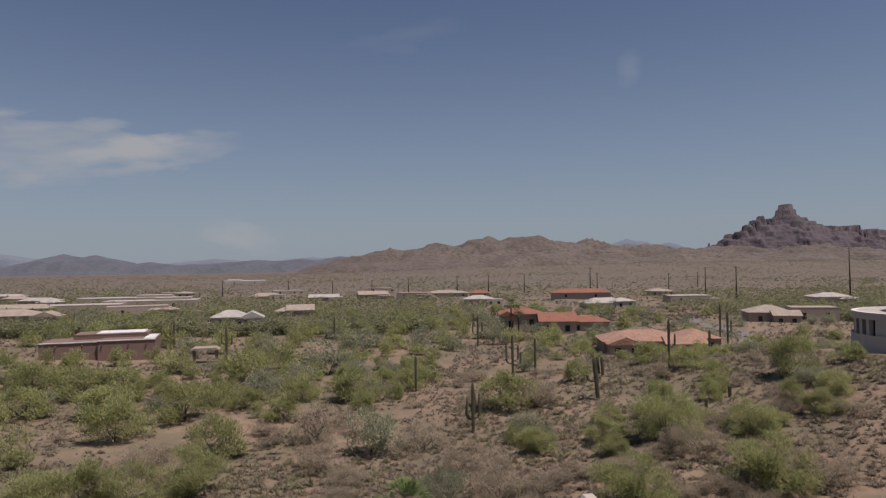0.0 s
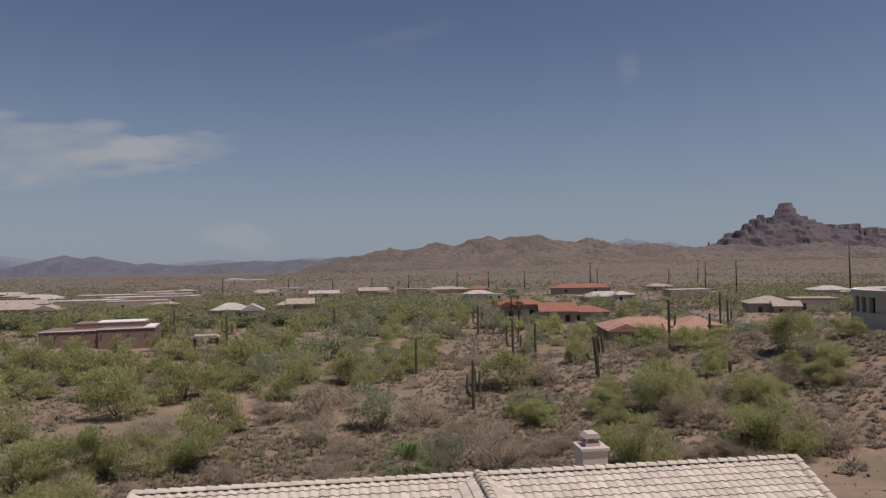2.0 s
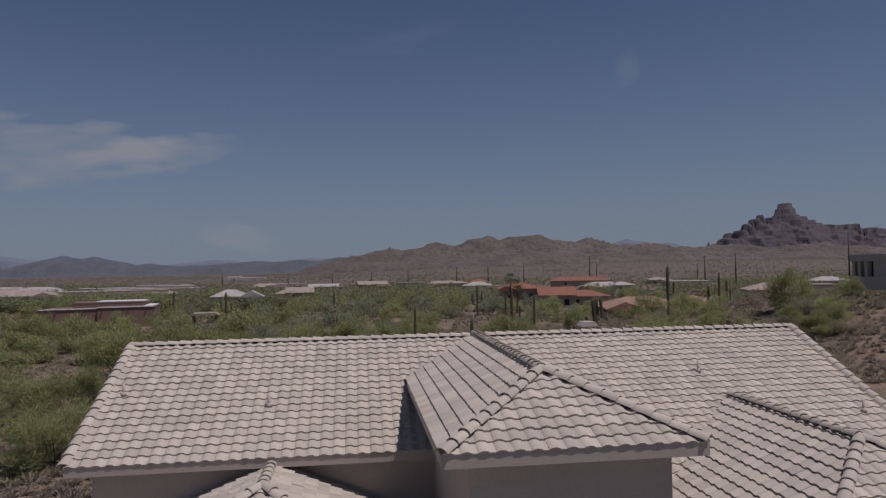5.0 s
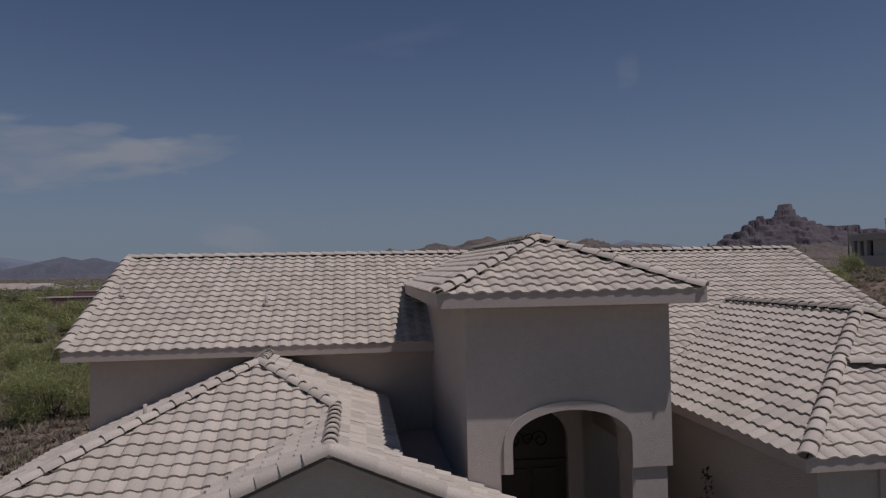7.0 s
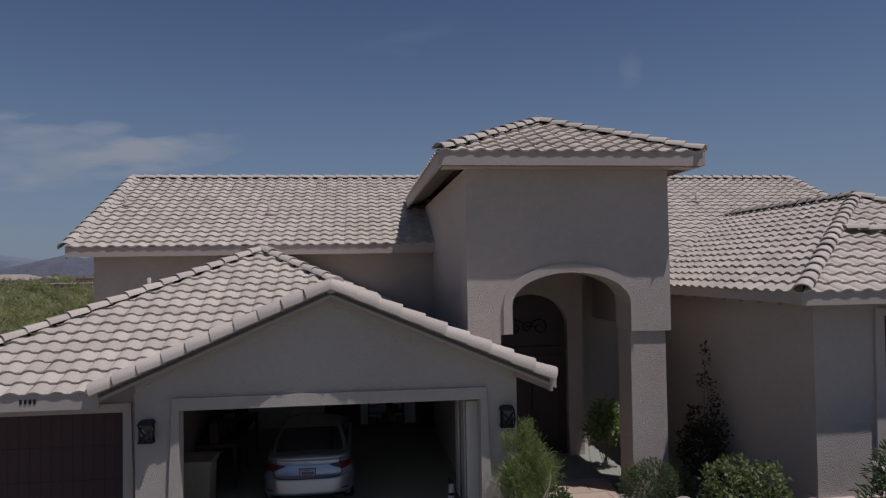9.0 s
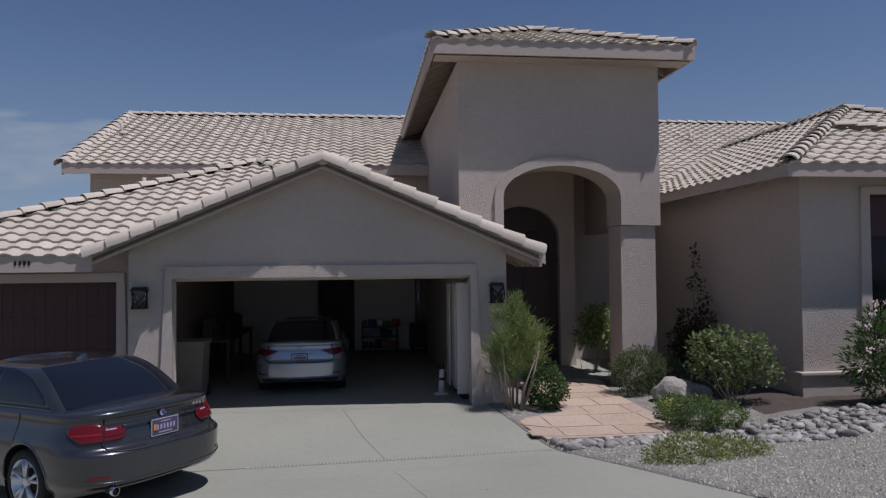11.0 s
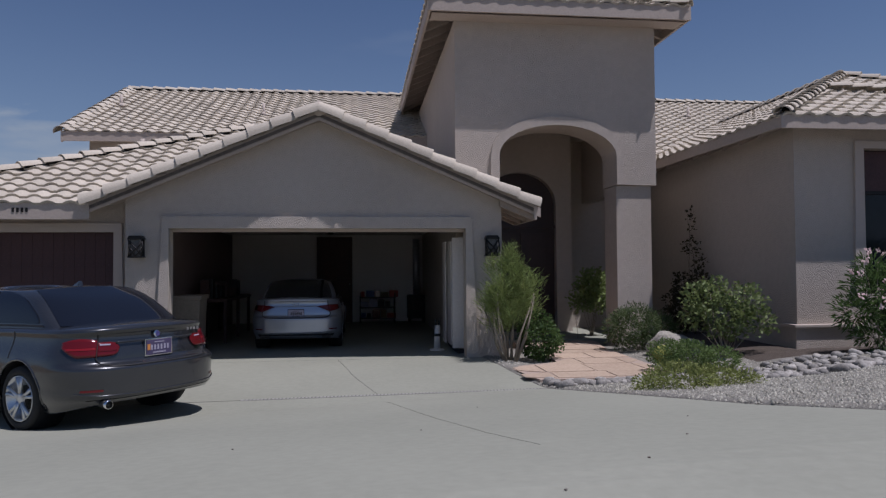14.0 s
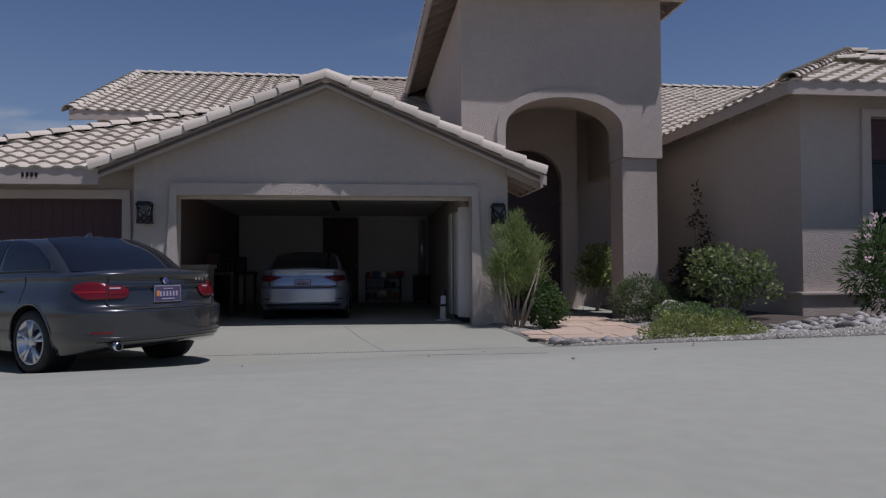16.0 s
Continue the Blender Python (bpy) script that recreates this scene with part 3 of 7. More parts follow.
# main block behind
wall("main_front_wall", [(-6.55, 19.15, 2.7), (2.3, 19.15, 2.7), (2.3, 19.15, 5.22), (-6.55, 19.15, 5.22)], (0, 0.25, 0))
wall("main_lower_wall", [(-6.55, 20.4, -0.8), (2.2, 20.4, -0.8), (2.2, 20.4, 2.7), (-6.55, 20.4, 2.7)], (0, 0.2, 0))
wall("main_end_wall", [(-6.55, 19.4, -0.8), (-6.55, 28.5, -2.0), (-6.55, 28.5, 5.3), (-6.55, 24, 7.55), (-6.55, 19.4, 5.3)], (0.25, 0, 0))
wall("main_end_wall", [(15.3, 16.9, -0.8), (15.3, 28.5, -2.0), (15.3, 28.5, 5.3), (15.3, 24, 7.55), (15.3, 16.9, 4.2)], (0.25, 0, 0))
wall("main_back_wall", [(-6.3, 28.25, -2.2), (15.3, 28.25, -2.2), (15.3, 28.25, 5.45), (-6.3, 28.25, 5.45)], (0, 0.25, 0))
# tower
TY = 13.17
ARCH_Z, ARCH_RISE = 3.85, 0.60
head = [(x, z) for x, _, z in arch_outline(3.12, 5.45, 3.30, ARCH_Z, ARCH_RISE)]
tower_outline = [(2.27, TY, -0.3), (2.27, TY, 6.45), (6.27, TY, 6.45), (6.27, TY, 3.29)] + [(x, TY, z) for x, z in head] + [(2.9, TY, 3.29), (2.9, TY, -0.3)]
wall("tower_front_wall", tower_outline, (0, 0.75, 0))
ring_band("arch_trim", head, 0.17, TY - 0.045, TY + 0.02, STUCCO, house)
wall("tower_left_wall", [(2.27, TY + 0.75, -0.3), (2.27, 21.6, -0.3), (2.27, 21.6, 6.45), (2.27, TY + 0.75, 6.45)], (0.25, 0, 0))
wall("tower_right_wall", [(6.02, TY + 0.75, 3.29), (6.02, 21.6, 3.29), (6.02, 21.6, 6.45), (6.02, TY + 0.75, 6.45)], (0.25, 0, 0))
wall("entry_column", [(5.47, 13.23, -0.3), (6.18, 13.23, -0.3), (6.18, 13.23, 3.29), (5.47, 13.23, 3.29)], (0, 0.66, 0))
# entry recess
part("entry_ceiling", box((2.5, 13.9, 4.85), (6.02, 17.3, 4.95)), STUCCO, house)
part("entry_floor", box((2.9, 14.24, -0.1), (7.66, 17.2, 0.185)), CONCRETE, house)
back = [(2.52, 16.0, 0.0), (2.52, 16.0, 4.85), (5.43, 16.0, 4.85), (5.43, 16.0, 0.0)] + [(x, 16.0, z) for x, _, z in arch_outline(3.30, 5.06, 0.0, 3.15, 0.78)]
wall("entry_back_wall", back, (0, 0.3, 0))
wall("entry_side_wall", [(5.43, 17.0, -0.3), (7.66, 17.0, -0.3), (7.66, 17.0, 4.85), (5.43, 17.0, 4.85)], (0, 0.2, 0))
wall("entry_return_wall", [(5.40, 16.3, 0.0), (5.40, 17.0, 0.0), (5.40, 17.0, 4.85), (5.40, 16.3, 4.85)], (-0.2, 0, 0))
DARK_DOOR = material("entry_door_wood", (0.028, 0.014, 0.012), (0.05, 0.024, 0.02), 0.5, 4, 40, 0.2)
front_door = part("front_door", prism([(x, 16.2, z) for x, _, z in arch_outline(3.30, 5.06, 0.185, 3.15, 0.78)], (0, 0.06, 0)), DARK_DOOR, house, "tall dark arched entry door with iron scrolls")
part("door_panel", box((3.50, 16.16, 0.5), (4.12, 16.2, 2.5), 0.01), DARK_DOOR, front_door)
part("door_panel", box((4.24, 16.16, 0.5), (4.86, 16.2, 2.5), 0.01), DARK_DOOR, front_door)
part("transom_bar", box((3.30, 16.14, 2.62), (5.06, 16.2, 2.70)), DARK_DOOR, front_door)
for cx, r, turn in ((3.85, 0.22, 1), (4.45, 0.22, -1), (4.15, 0.14, 1)):
    pts = [(cx + turn * r * (1 - k / 26) * math.cos(k * 0.42), 16.17, 3.15 + r * (1 - k / 26) * math.sin(k * 0.42)) for k in range(22)]
    part("iron_scroll", tube(pts, [0.014] * len(pts), 5), DARK_METAL, front_door)
part("entry_window", box((6.75, 16.95, 0.2), (7.62, 17.0, 3.2)), GLASS_DARK, house, "narrow dark entry window")
# right wing
wall("wing_side_wall", [(7.66, 11.15, -0.3), (7.66, 17.2, -0.3), (7.66, 17.2, 4.05), (7.66, 11.15, 4.05)], (0.25, 0, 0))
wall("wing_front_wall", [(7.66, 10.9, -0.3), (8.9, 10.9, -0.3), (8.9, 10.9, 3.66), (10.9, 10.9, 3.66), (10.9, 10.9, -0.3), (15.3, 10.9, -0.3), (15.3, 10.9, 4.05), (7.66, 10.9, 4.05)], (0, 0.25, 0))
wall("wing_sill_wall", [(8.9, 10.92, -0.3), (10.9, 10.92, -0.3), (10.9, 10.92, 1.2), (8.9, 10.92, 1.2)], (0, 0.22, 0))
ring_band("window_trim", [(10.9, 1.2), (10.9, 3.66), (8.9, 3.66), (8.9, 1.2)], 0.2, 10.85, 10.92, TRIM, house)
wing_window = part("window", box((8.9, 11.06, 1.2), (10.9, 11.08, 3.66)), GLASS_DARK, house, "large dark window with a roller shade behind the glass")
part("window_frame", box((8.9, 11.02, 2.9), (10.9, 11.06, 2.96)), DARK_METAL, wing_window)
part("shade", box((8.92, 11.035, 2.96), (10.88, 11.05, 3.64)), DOOR_WOOD, wing_window)
part("plinth", box((7.60, 10.84, -0.3), (8.85, 11.2, 0.66)), STUCCO, house)
part("plinth_ledge", box((7.55, 10.79, 0.66), (8.88, 11.2, 0.715), 0.015), TRIM, house)
part("foundation_band", box((7.63, 10.87, -0.3), (15.2, 10.9, 0.33)), TRIM, house)


def fascia(a, b, drop=0.20, thick=0.05, out=(0, -1)):
    """A painted board under an eave from a to b, on the side of out."""
    o = Vector((out[0], out[1], 0)) * thick
    a, b, drop = Vector(a) + Vector((0, 0, 0.026)) - o * 0.4, Vector(b) + Vector((0, 0, 0.026)) - o * 0.4, drop + 0.026
    part("fascia", prism([a, b, b - Vector((0, 0, drop)), a - Vector((0, 0, drop))], -o), FASCIA, house)


part("soffit", box((1.80, 12.80, ZT - 0.235), (6.72, 13.19, ZT - 0.222)), FASCIA, house)
fascia((-7.4, 11.55, ZG + 0.02), (-3.75, 11.55, ZG + 0.02), 0.23)
fascia((-3.95, 11.57, ZG - 0.05), (-0.2, 11.57, ZG + KG * 3.6 + 0.01), 0.13)
fascia((3.5, 11.57, ZG - 0.03), (-0.2, 11.57, ZG + KG * 3.6 + 0.01), 0.13)
fascia((-7.05, 18.60, ZM + 0.01), (2.27, 18.60, ZM + 0.01), 0.22)
fascia((1.70, 12.67, ZT + 0.02), (6.81, 12.67, ZT + 0.02), 0.245)
fascia((1.70, 12.72, ZT + 0.02), (1.70, 21.6, ZT + 0.02), 0.25, 0.05, (-1, 0))
fascia((6.81, 12.72, ZT + 0.02), (6.81, 21.6, ZT + 0.02), 0.25, 0.05, (1, 0))
fascia((7.13, 10.39, ZW + 0.02), (15.85, 10.39, ZW + 0.02), 0.19)
fascia((7.13, 10.44, ZW + 0.02), (7.13, 16.3, ZW + 0.02), 0.17, 0.05, (-1, 0))
fascia((3.45, 11.57, ZG), (3.45, 13.1, ZG), 0.2, 0.05, (1, 0))
fascia((1.09, 13.2, ZG + KG * 2.31), (1.09, 19.1, ZG + KG * 2.31), 0.16, 0.05, (1, 0))
fascia((-7.07, 18.65, ZM - 0.02), (-7.07, 24.0, main_z(0, 24) - 0.02), 0.22, 0.04, (-1, 0))
fascia((16.07, 16.2, main_z(0, 16.2) - 0.02), (16.07, 24.0, main_z(0, 24) - 0.02), 0.22, 0.04, (1, 0))


def rafters(points, way, drop=0.14, width=0.07):
    """Rafter tails under an eave: each from its foot along way."""
    for p in points:
        p, w = Vector(p), Vector(way)
        side = Vector((w.y, -w.x, 0)).normalized() * width / 2
        part("rafter", prism([p - side, p + side, p + side - Vector((0, 0, drop)), p - side - Vector((0, 0, drop))], w), WOOD_UNDER, house)


rafters([(1.78, 13.3 + 0.6 * i, ZT - 0.06) for i in range(14)], (0.6, 0, 0.6 * KT))
rafters([(6.73, 13.3 + 0.6 * i, ZT - 0.06) for i in range(14)], (-0.6, 0, 0.6 * KT))
rafters([(3.38, 11.75 + 0.45 * i, ZG - 0.06) for i in range(4)], (-0.55, 0, 0.55 * KG))
rafters([(7.25, 11.2 + 0.6 * i, ZW - 0.06) for i in range(9)], (0.5, 0, 0.5 * KW))

# rake tiles along the gable ends of the main roof, and the short ridge on the wing's front slope
cap_row(main_roof, (-7.07, 18.66, ZM), (-7.07, 24.0, main_z(0, 24)), 0.02)
cap_row(main_roof, (16.07, 16.4, main_z(0, 16.4)), (16.07, 24.0, main_z(0, 24)), 0.02)
cap_row(wing_roof, (15.0, 11.9, ZW + KW * 1.5), (9.7, 12.75, ZW + KW * 2.36), 0.10)
part("ridge_end", tube([(-0.2, 11.56, ZG + KG * 3.6 + 0.06), (-0.2, 11.66, ZG + KG * 3.6 + 0.06)], [0.12, 0.13], 14), TRIM, garage_roof, "white mortared ridge end")


def vent_pipe(x, y, z, h=0.35, r=0.04):
    v = part("vent_pipe", tube([(x, y, z - 0.1), (x, y, z + h)], [r, r], 10), TRIM, house, "painted metal vent pipe")
    part("flashing", tube([(x, y, z), (x, y, z + 0.10)], [r * 2.6, r * 1.1], 10), TRIM, v)


for x, y in ((-6.5, 21.4), (-2.3, 20.65), (11.15, 21.5), (15.2, 19.3)):
    vent_pipe(x, y, main_z(x, y) + 0.05)
vent_pipe(-4.1, 15.4, left_g(-4.1, 15.4) + 0.05, 0.3)

# chimney behind the ridge
chimney = part("chimney", box((9.62, 28.8, 3.0), (10.72, 29.9, 6.95), 0.01), STUCCO, house, "square stucco chimney with a metal cap")
part("chimney_crown", box((9.54, 28.72, 6.95), (10.80, 29.98, 7.07), 0.01), STUCCO, chimney)
part("flue", box((9.85, 29.05, 7.07), (10.49, 29.65, 7.22), 0.01), TRIM, chimney)
part("flue_cap", prism([(9.80, 29.0, 7.42), (10.54, 29.0, 7.42), (10.40, 29.0, 7.62), (9.94, 29.0, 7.62)], (0, 0.7, 0)), TRIM, chimney)
for fx in (9.88, 10.41):
    for fy in (29.08, 29.57):
        part("flue_leg", box((fx, fy, 7.22), (fx + 0.05, fy + 0.05, 7.42)), TRIM, chimney)


def sconce(x, z):
    """A lantern of dark iron scrollwork on the garage wall."""
    s = thing("wall_lantern", "dark wrought-iron box lantern fixed to the stucco wall", "wall lamp", Matrix.Translation((x, GY, z)), "lanterns beside the garage")
    part("back_plate", box((-0.10, -0.03, -0.17), (0.10, 0.0, 0.17), 0.005), DARK_METAL, s)
    part("glass_box", box((-0.085, -0.15, -0.15), (0.085, -0.03, 0.12), 0.005), material("lantern_glass", (0.06, 0.055, 0.05), (0.09, 0.085, 0.08), 0.25, 8, 30, 0.1), s)
    part("hood", prism([(-0.125, -0.18, 0.12), (0.125, -0.18, 0.12), (0.09, -0.18, 0.18), (-0.09, -0.18, 0.18)], (0, 0.18, 0)), DARK_METAL, s)
    part("base", box((-0.115, -0.17, -0.17), (0.115, 0.0, -0.15)), DARK_METAL, s)
    for a, b in (((-0.1, -0.15), (0.1, 0.1)), ((0.1, -0.15), (-0.1, 0.1)), ((-0.1, -0.15), (-0.1, 0.12)), ((0.1, -0.15), (0.1, 0.12)), ((0, -0.15), (-0.1, 0.0)), ((0, -0.15), (0.1, 0.0))):
        part("iron_bar", tube([(a[0], -0.165, a[1]), ((a[0] + b[0]) / 2 + 0.02, -0.17, (a[1] + b[1]) / 2), (b[0], -0.165, b[1])], [0.011] * 3, 5), DARK_METAL, s)


sconce(2.69, 2.06)
sconce(-3.1, 2.06)
# dark bars in place of the house number on the fascia
for k in range(4):
    part("number_bar", box((-4.88 + 0.066 * k, 11.562, 2.600), (-4.845 + 0.066 * k, 11.572, 2.668)), DARK_METAL, house)


# ---- cars ----
def car_paint(name, colour, metal=0.55, rough=0.32):
    m = bpy.data.materials.new(name)
    m.use_nodes = True
    b = m.node_tree.nodes["Principled BSDF"]
    n, l = m.node_tree.nodes, m.node_tree.links
    dust, tc, ramp = n.new("ShaderNodeTexNoise"), n.new("ShaderNodeTexCoord"), n.new("ShaderNodeValToRGB")
    dust.inputs["Scale"].default_value, dust.inputs["Detail"].default_value = 3.0, 6
    l.new(tc.outputs["Object"], dust.inputs["Vector"])
    ramp.color_ramp.elements[0].color = (*colour, 1)
    ramp.color_ramp.elements[1].color = (*[c * 0.85 + 0.02 for c in colour], 1)
    l.new(dust.outputs["Fac"], ramp.inputs[0])
    l.new(ramp.outputs[0], b.inputs["Base Color"])
    b.inputs["Metallic"].default_value, b.inputs["Roughness"].default_value = metal, rough
    b.inputs["Coat Weight"].default_value, b.inputs["Coat Roughness"].default_value = 1.0, 0.04
    return m


def glossy(name, colour, rough=0.08, metal=0.0):
    m = bpy.data.materials.new(name)
    m.use_nodes = True
    b = m.node_tree.nodes["Principled BSDF"]
    b.inputs["Base Color"].default_value = (*colour, 1)
    b.inputs["Roughness"].default_value, b.inputs["Metallic"].default_value = rough, metal
    return m


RUBBER = material("tyre_rubber", (0.012, 0.012, 0.012), (0.022, 0.022, 0.022), 0.8, 10, 80, 0.2)
ALLOY = material("alloy", (0.55, 0.56, 0.58), (0.66, 0.67, 0.69), 0.28, 10, 60, 0.02, metal=0.9)
CHROME = glossy("chrome", (0.75, 0.76, 0.78), 0.08, 1.0)
TINTED = glossy("tinted_glass", (0.008, 0.010, 0.016), 0.03)
LAMP_RED = glossy("lamp_red", (0.115, 0.006, 0.009), 0.08)
LAMP_BRIGHT = glossy("lamp_bright_red", (0.22, 0.010, 0.014), 0.12)
LAMP_DARK = glossy("lamp_dark_red", (0.10, 0.006, 0.008), 0.10)
BLACK = material("black_plastic", (0.010, 0.010, 0.011), (0.018, 0.018, 0.019), 0.55, 10, 60, 0.1)
PLATE_WHITE = material("plate_white", (0.30, 0.28, 0.36), (0.40, 0.37, 0.45), 0.5, 20, 60, 0.0)
PLATE_INK = material("plate_ink", (0.05, 0.05, 0.16), (0.07, 0.06, 0.2), 0.5, 20, 60, 0.0)
PLATE_PURPLE = material("plate_purple", (0.055, 0.045, 0.10), (0.09, 0.07, 0.15), 0.5, 20, 60, 0.0)
PLATE_ORANGE = material("plate_orange", (0.55, 0.20, 0.05), (0.65, 0.30, 0.08), 0.5, 20, 60, 0.0)


def plan_point(u, w, yr, yf, cr, cf, n=3.2):
    """A point of a car's outline at one height: u runs 0 to 1 from the middle of the tail along the left flank to the middle of the nose."""
    if u < 0.35:
        a = math.pi / 2 * u / 0.35
        return -w * math.sin(a) ** (2 / n), cr - (cr - yr) * math.cos(a) ** (2 / n)
    if u > 0.70:
        a = math.pi / 2 * (1 - u) / 0.30
        return -w * math.sin(a) ** (2 / n), cf + (yf - cf) * math.cos(a) ** (2 / n)
    return -w, cr + (cf - cr) * (u - 0.35) / 0.35


class Shape:
    """The body and cabin of a saloon as surfaces that can be sampled."""

    def __init__(self, length, width, height, deck, belt, hood):
        self.l, self.w, self.h, self.deck, self.belt, self.hood = length, width / 2, height, deck, belt, hood

    def top(self, y):
        """The height of the shoulder line."""
        t = y / self.l
        if t < 0.2:
            return self.deck - 0.05 - 0.02 * (t / 0.2)
        if t < 0.70:
            return self.deck - 0.07 + (self.belt - self.deck + 0.02) * smooth(0.2, 0.6, t)
        return self.belt - 0.05 + (self.hood - self.belt + 0.0) * smooth(0.68, 1.02, t)

    def body(self, u, v):
        """u round the outline, v 0 to 1 from sill to shoulder."""
        z0 = 0.20
        w = self.w * (0.93 + 0.07 * smooth(0, 0.25, v) - 0.075 * smooth(0.62, 1.0, v) - 0.012 * math.sin(v * math.pi * 3) * (0.3 < v < 0.95))
        zn = z0 + (self.deck - 0.05 - z0) * v
        yr = 0.04 - 0.04 * smooth(0.0, 0.25, v) + 0.13 * smooth(0.56, 0.62, v) + 0.05 * smooth(0.62, 0.95, v) - 0.03 * smooth(0.93, 1.0, v)
        yf = self.l - 0.05 * smooth(0.4, 1, v) - 0.03 * (1 - smooth(0, 0.3, v))
        x, y = plan_point(u, w, yr, yf, 0.80, self.l - 1.0)
        z = z0 + (self.top(y) - z0) * v
        if v < 0.2:
            z += (0.12 * smooth(0.7, 0.0, y) + 0.06 * smooth(self.l - 0.8, self.l, y)) * (1 - v / 0.2)
        return Vector((x, y, z))

    def cabin(self, u, v):
        """u round, v 0 to 1 from the waist to the roof."""
        w = self.w * (0.86 - 0.205 * v ** 1.15)
        yr = 0.55 + 0.76 * v ** 0.92
        yf = self.l * 0.735 - 1.05 * v ** 0.95
        x, y = plan_point(u, w, yr, yf, yr + 0.35 + 0.1 * v, yf - 0.35, 3.6)
        z0 = self.top(y) - 0.01
        lift = math.sin(min(v, 1.0) * math.pi / 2) ** 0.95
        z = z0 + (self.h - 0.045 - z0) * lift + 0.045 * v * (1 - (x / max(w, 0.01)) ** 2 * 0.9) * smooth(0.7, 1.0, v)
        return Vector((x, y, z))


def patch(fn, u0, u1, v0, v1, nu, nv, out=0.006, mirror=False, thick=0.0):
    """A piece of a surface, lifted off it. v0 and v1 may be functions of the way along, 0 to 1."""
    bm = bmesh.new()
    e = 0.004
    sx = -1 if mirror else 1
    grid = []
    for j in range(nv + 1):
        row = []
        for i in range(nu + 1):
            u = u0 + (u1 - u0) * i / nu
            lo, hi = (q(i / nu) if callable(q) else q for q in (v0, v1))
            v = lo + (hi - lo) * j / nv
            s = -1 if u < 0 else 1
            p = fn(abs(u), v)
            du, dv = fn(min(abs(u) + e, 1), v) - fn(max(abs(u) - e, 0), v), fn(abs(u), min(v + e, 1)) - fn(abs(u), max(v - e, 0))
            nn = du.cross(dv)
            nn = nn.normalized() if nn.length > 1e-9 else Vector((0, -1, 0))
            mid = Vector((0, 2.3, 0.7))
            if nn.dot(p - mid) < 0:
                nn = -nn
            q = p + nn * out
            row.append(bm.verts.new((q.x * s * sx, q.y, q.z)))
        grid.append(row)
    for a, b in zip(grid, grid[1:]):
        for i in range(nu):
            bm.faces.new((a[i], a[i + 1], b[i + 1], b[i])).smooth = True
    bmesh.ops.recalc_face_normals(bm, faces=bm.faces[:])
    if thick:
        bmesh.ops.solidify(bm, geom=bm.faces[:], thickness=thick)
    return bm


def groove(fn, path, width, out=0.003):
    """A thin seam that follows (u, v) points over a surface; u below 0 lies on the other flank."""
    def at(u, v):
        p = fn(abs(u), v)
        return Vector((-p.x if u < 0 else p.x, p.y, p.z))

    dense = []
    for (u0, v0), (u1, v1) in zip(path, path[1:]):
        dense += [(u0 + (u1 - u0) * k / 8, v0 + (v1 - v0) * k / 8) for k in range(8)]
    dense.append(path[-1])
    bm = bmesh.new()
    pts = [at(u, v) + Vector((0, -out, 0)) for u, v in dense]
    put_tube(bm, pts, [width / 2] * len(pts), 5)
    return bm


def lathe(profile, steps=28, axis="X"):
    """Turns (offset, radius) pairs round an axis along x."""
    bm = bmesh.new()
    rings = [[bm.verts.new((o, r * math.cos(a), r * math.sin(a))) for a in [2 * math.pi * k / steps for k in range(steps)]] for o, r in profile]
    for a, b in zip(rings, rings[1:]):
        for k in range(steps):
            bm.faces.new((a[k - 1], a[k], b[k], b[k - 1])).smooth = True
    bmesh.ops.recalc_face_normals(bm, faces=bm.faces[:])
    return bm


def wheel(parent, x, y, side, r=0.325, spokes=5):
    """A tyre with an alloy rim whose spokes come in pairs; side -1 for the left flank."""
    t = 0.215
    w = part("wheel", lathe([(-t / 2 * 0.7, r * 0.70), (-t / 2, r * 0.74), (-t / 2 * 1.02, r * 0.86), (-t / 2 * 0.85, r * 0.97), (-t / 4, r), (t / 4, r), (t / 2 * 0.85, r * 0.97), (t / 2, r * 0.86), (t / 2 * 0.9, r * 0.70)]), RUBBER, parent, "black tyre on a silver alloy rim")
    w.matrix_local = Matrix.Translation((x, y, r)) @ Matrix.Rotation(0.3, 4, "X")
    f = side * (t / 2)
    part("rim", lathe([(f * 0.2, r * 0.66), (f * 0.92, r * 0.705), (f * 1.0, r * 0.70), (f * 0.96, r * 0.66), (f * 0.3, r * 0.62), (f * 0.2, 0.05)]), ALLOY, w)
    part("brake_disc", lathe([(f * 0.25, 0.02), (f * 0.25, r * 0.50), (f * 0.15, r * 0.50)]), DARK_METAL, w)
    for k in range(spokes):
        for d in (-0.17, 0.17):
            a = 2 * math.pi * k / spokes + d
            b = 2 * math.pi * k / spokes + d * 0.55
            bm = bmesh.new()
            put_tube(bm, [(f * 0.82, 0.05 * math.cos(b), 0.05 * math.sin(b)), (f * 0.86, r * 0.4 * math.cos(b + d * 0.25), r * 0.4 * math.sin(b + d * 0.25)), (f * 0.93, r * 0.67 * math.cos(a), r * 0.67 * math.sin(a))], [0.022, 0.019, 0.022], 5)
            part("spoke", bm, ALLOY, w)
    part("hub_cap", lathe([(f * 0.7, 0.06), (f * 0.92, 0.055), (f * 0.95, 0.03), (f * 0.95, 0.001)], 14), ALLOY, w)


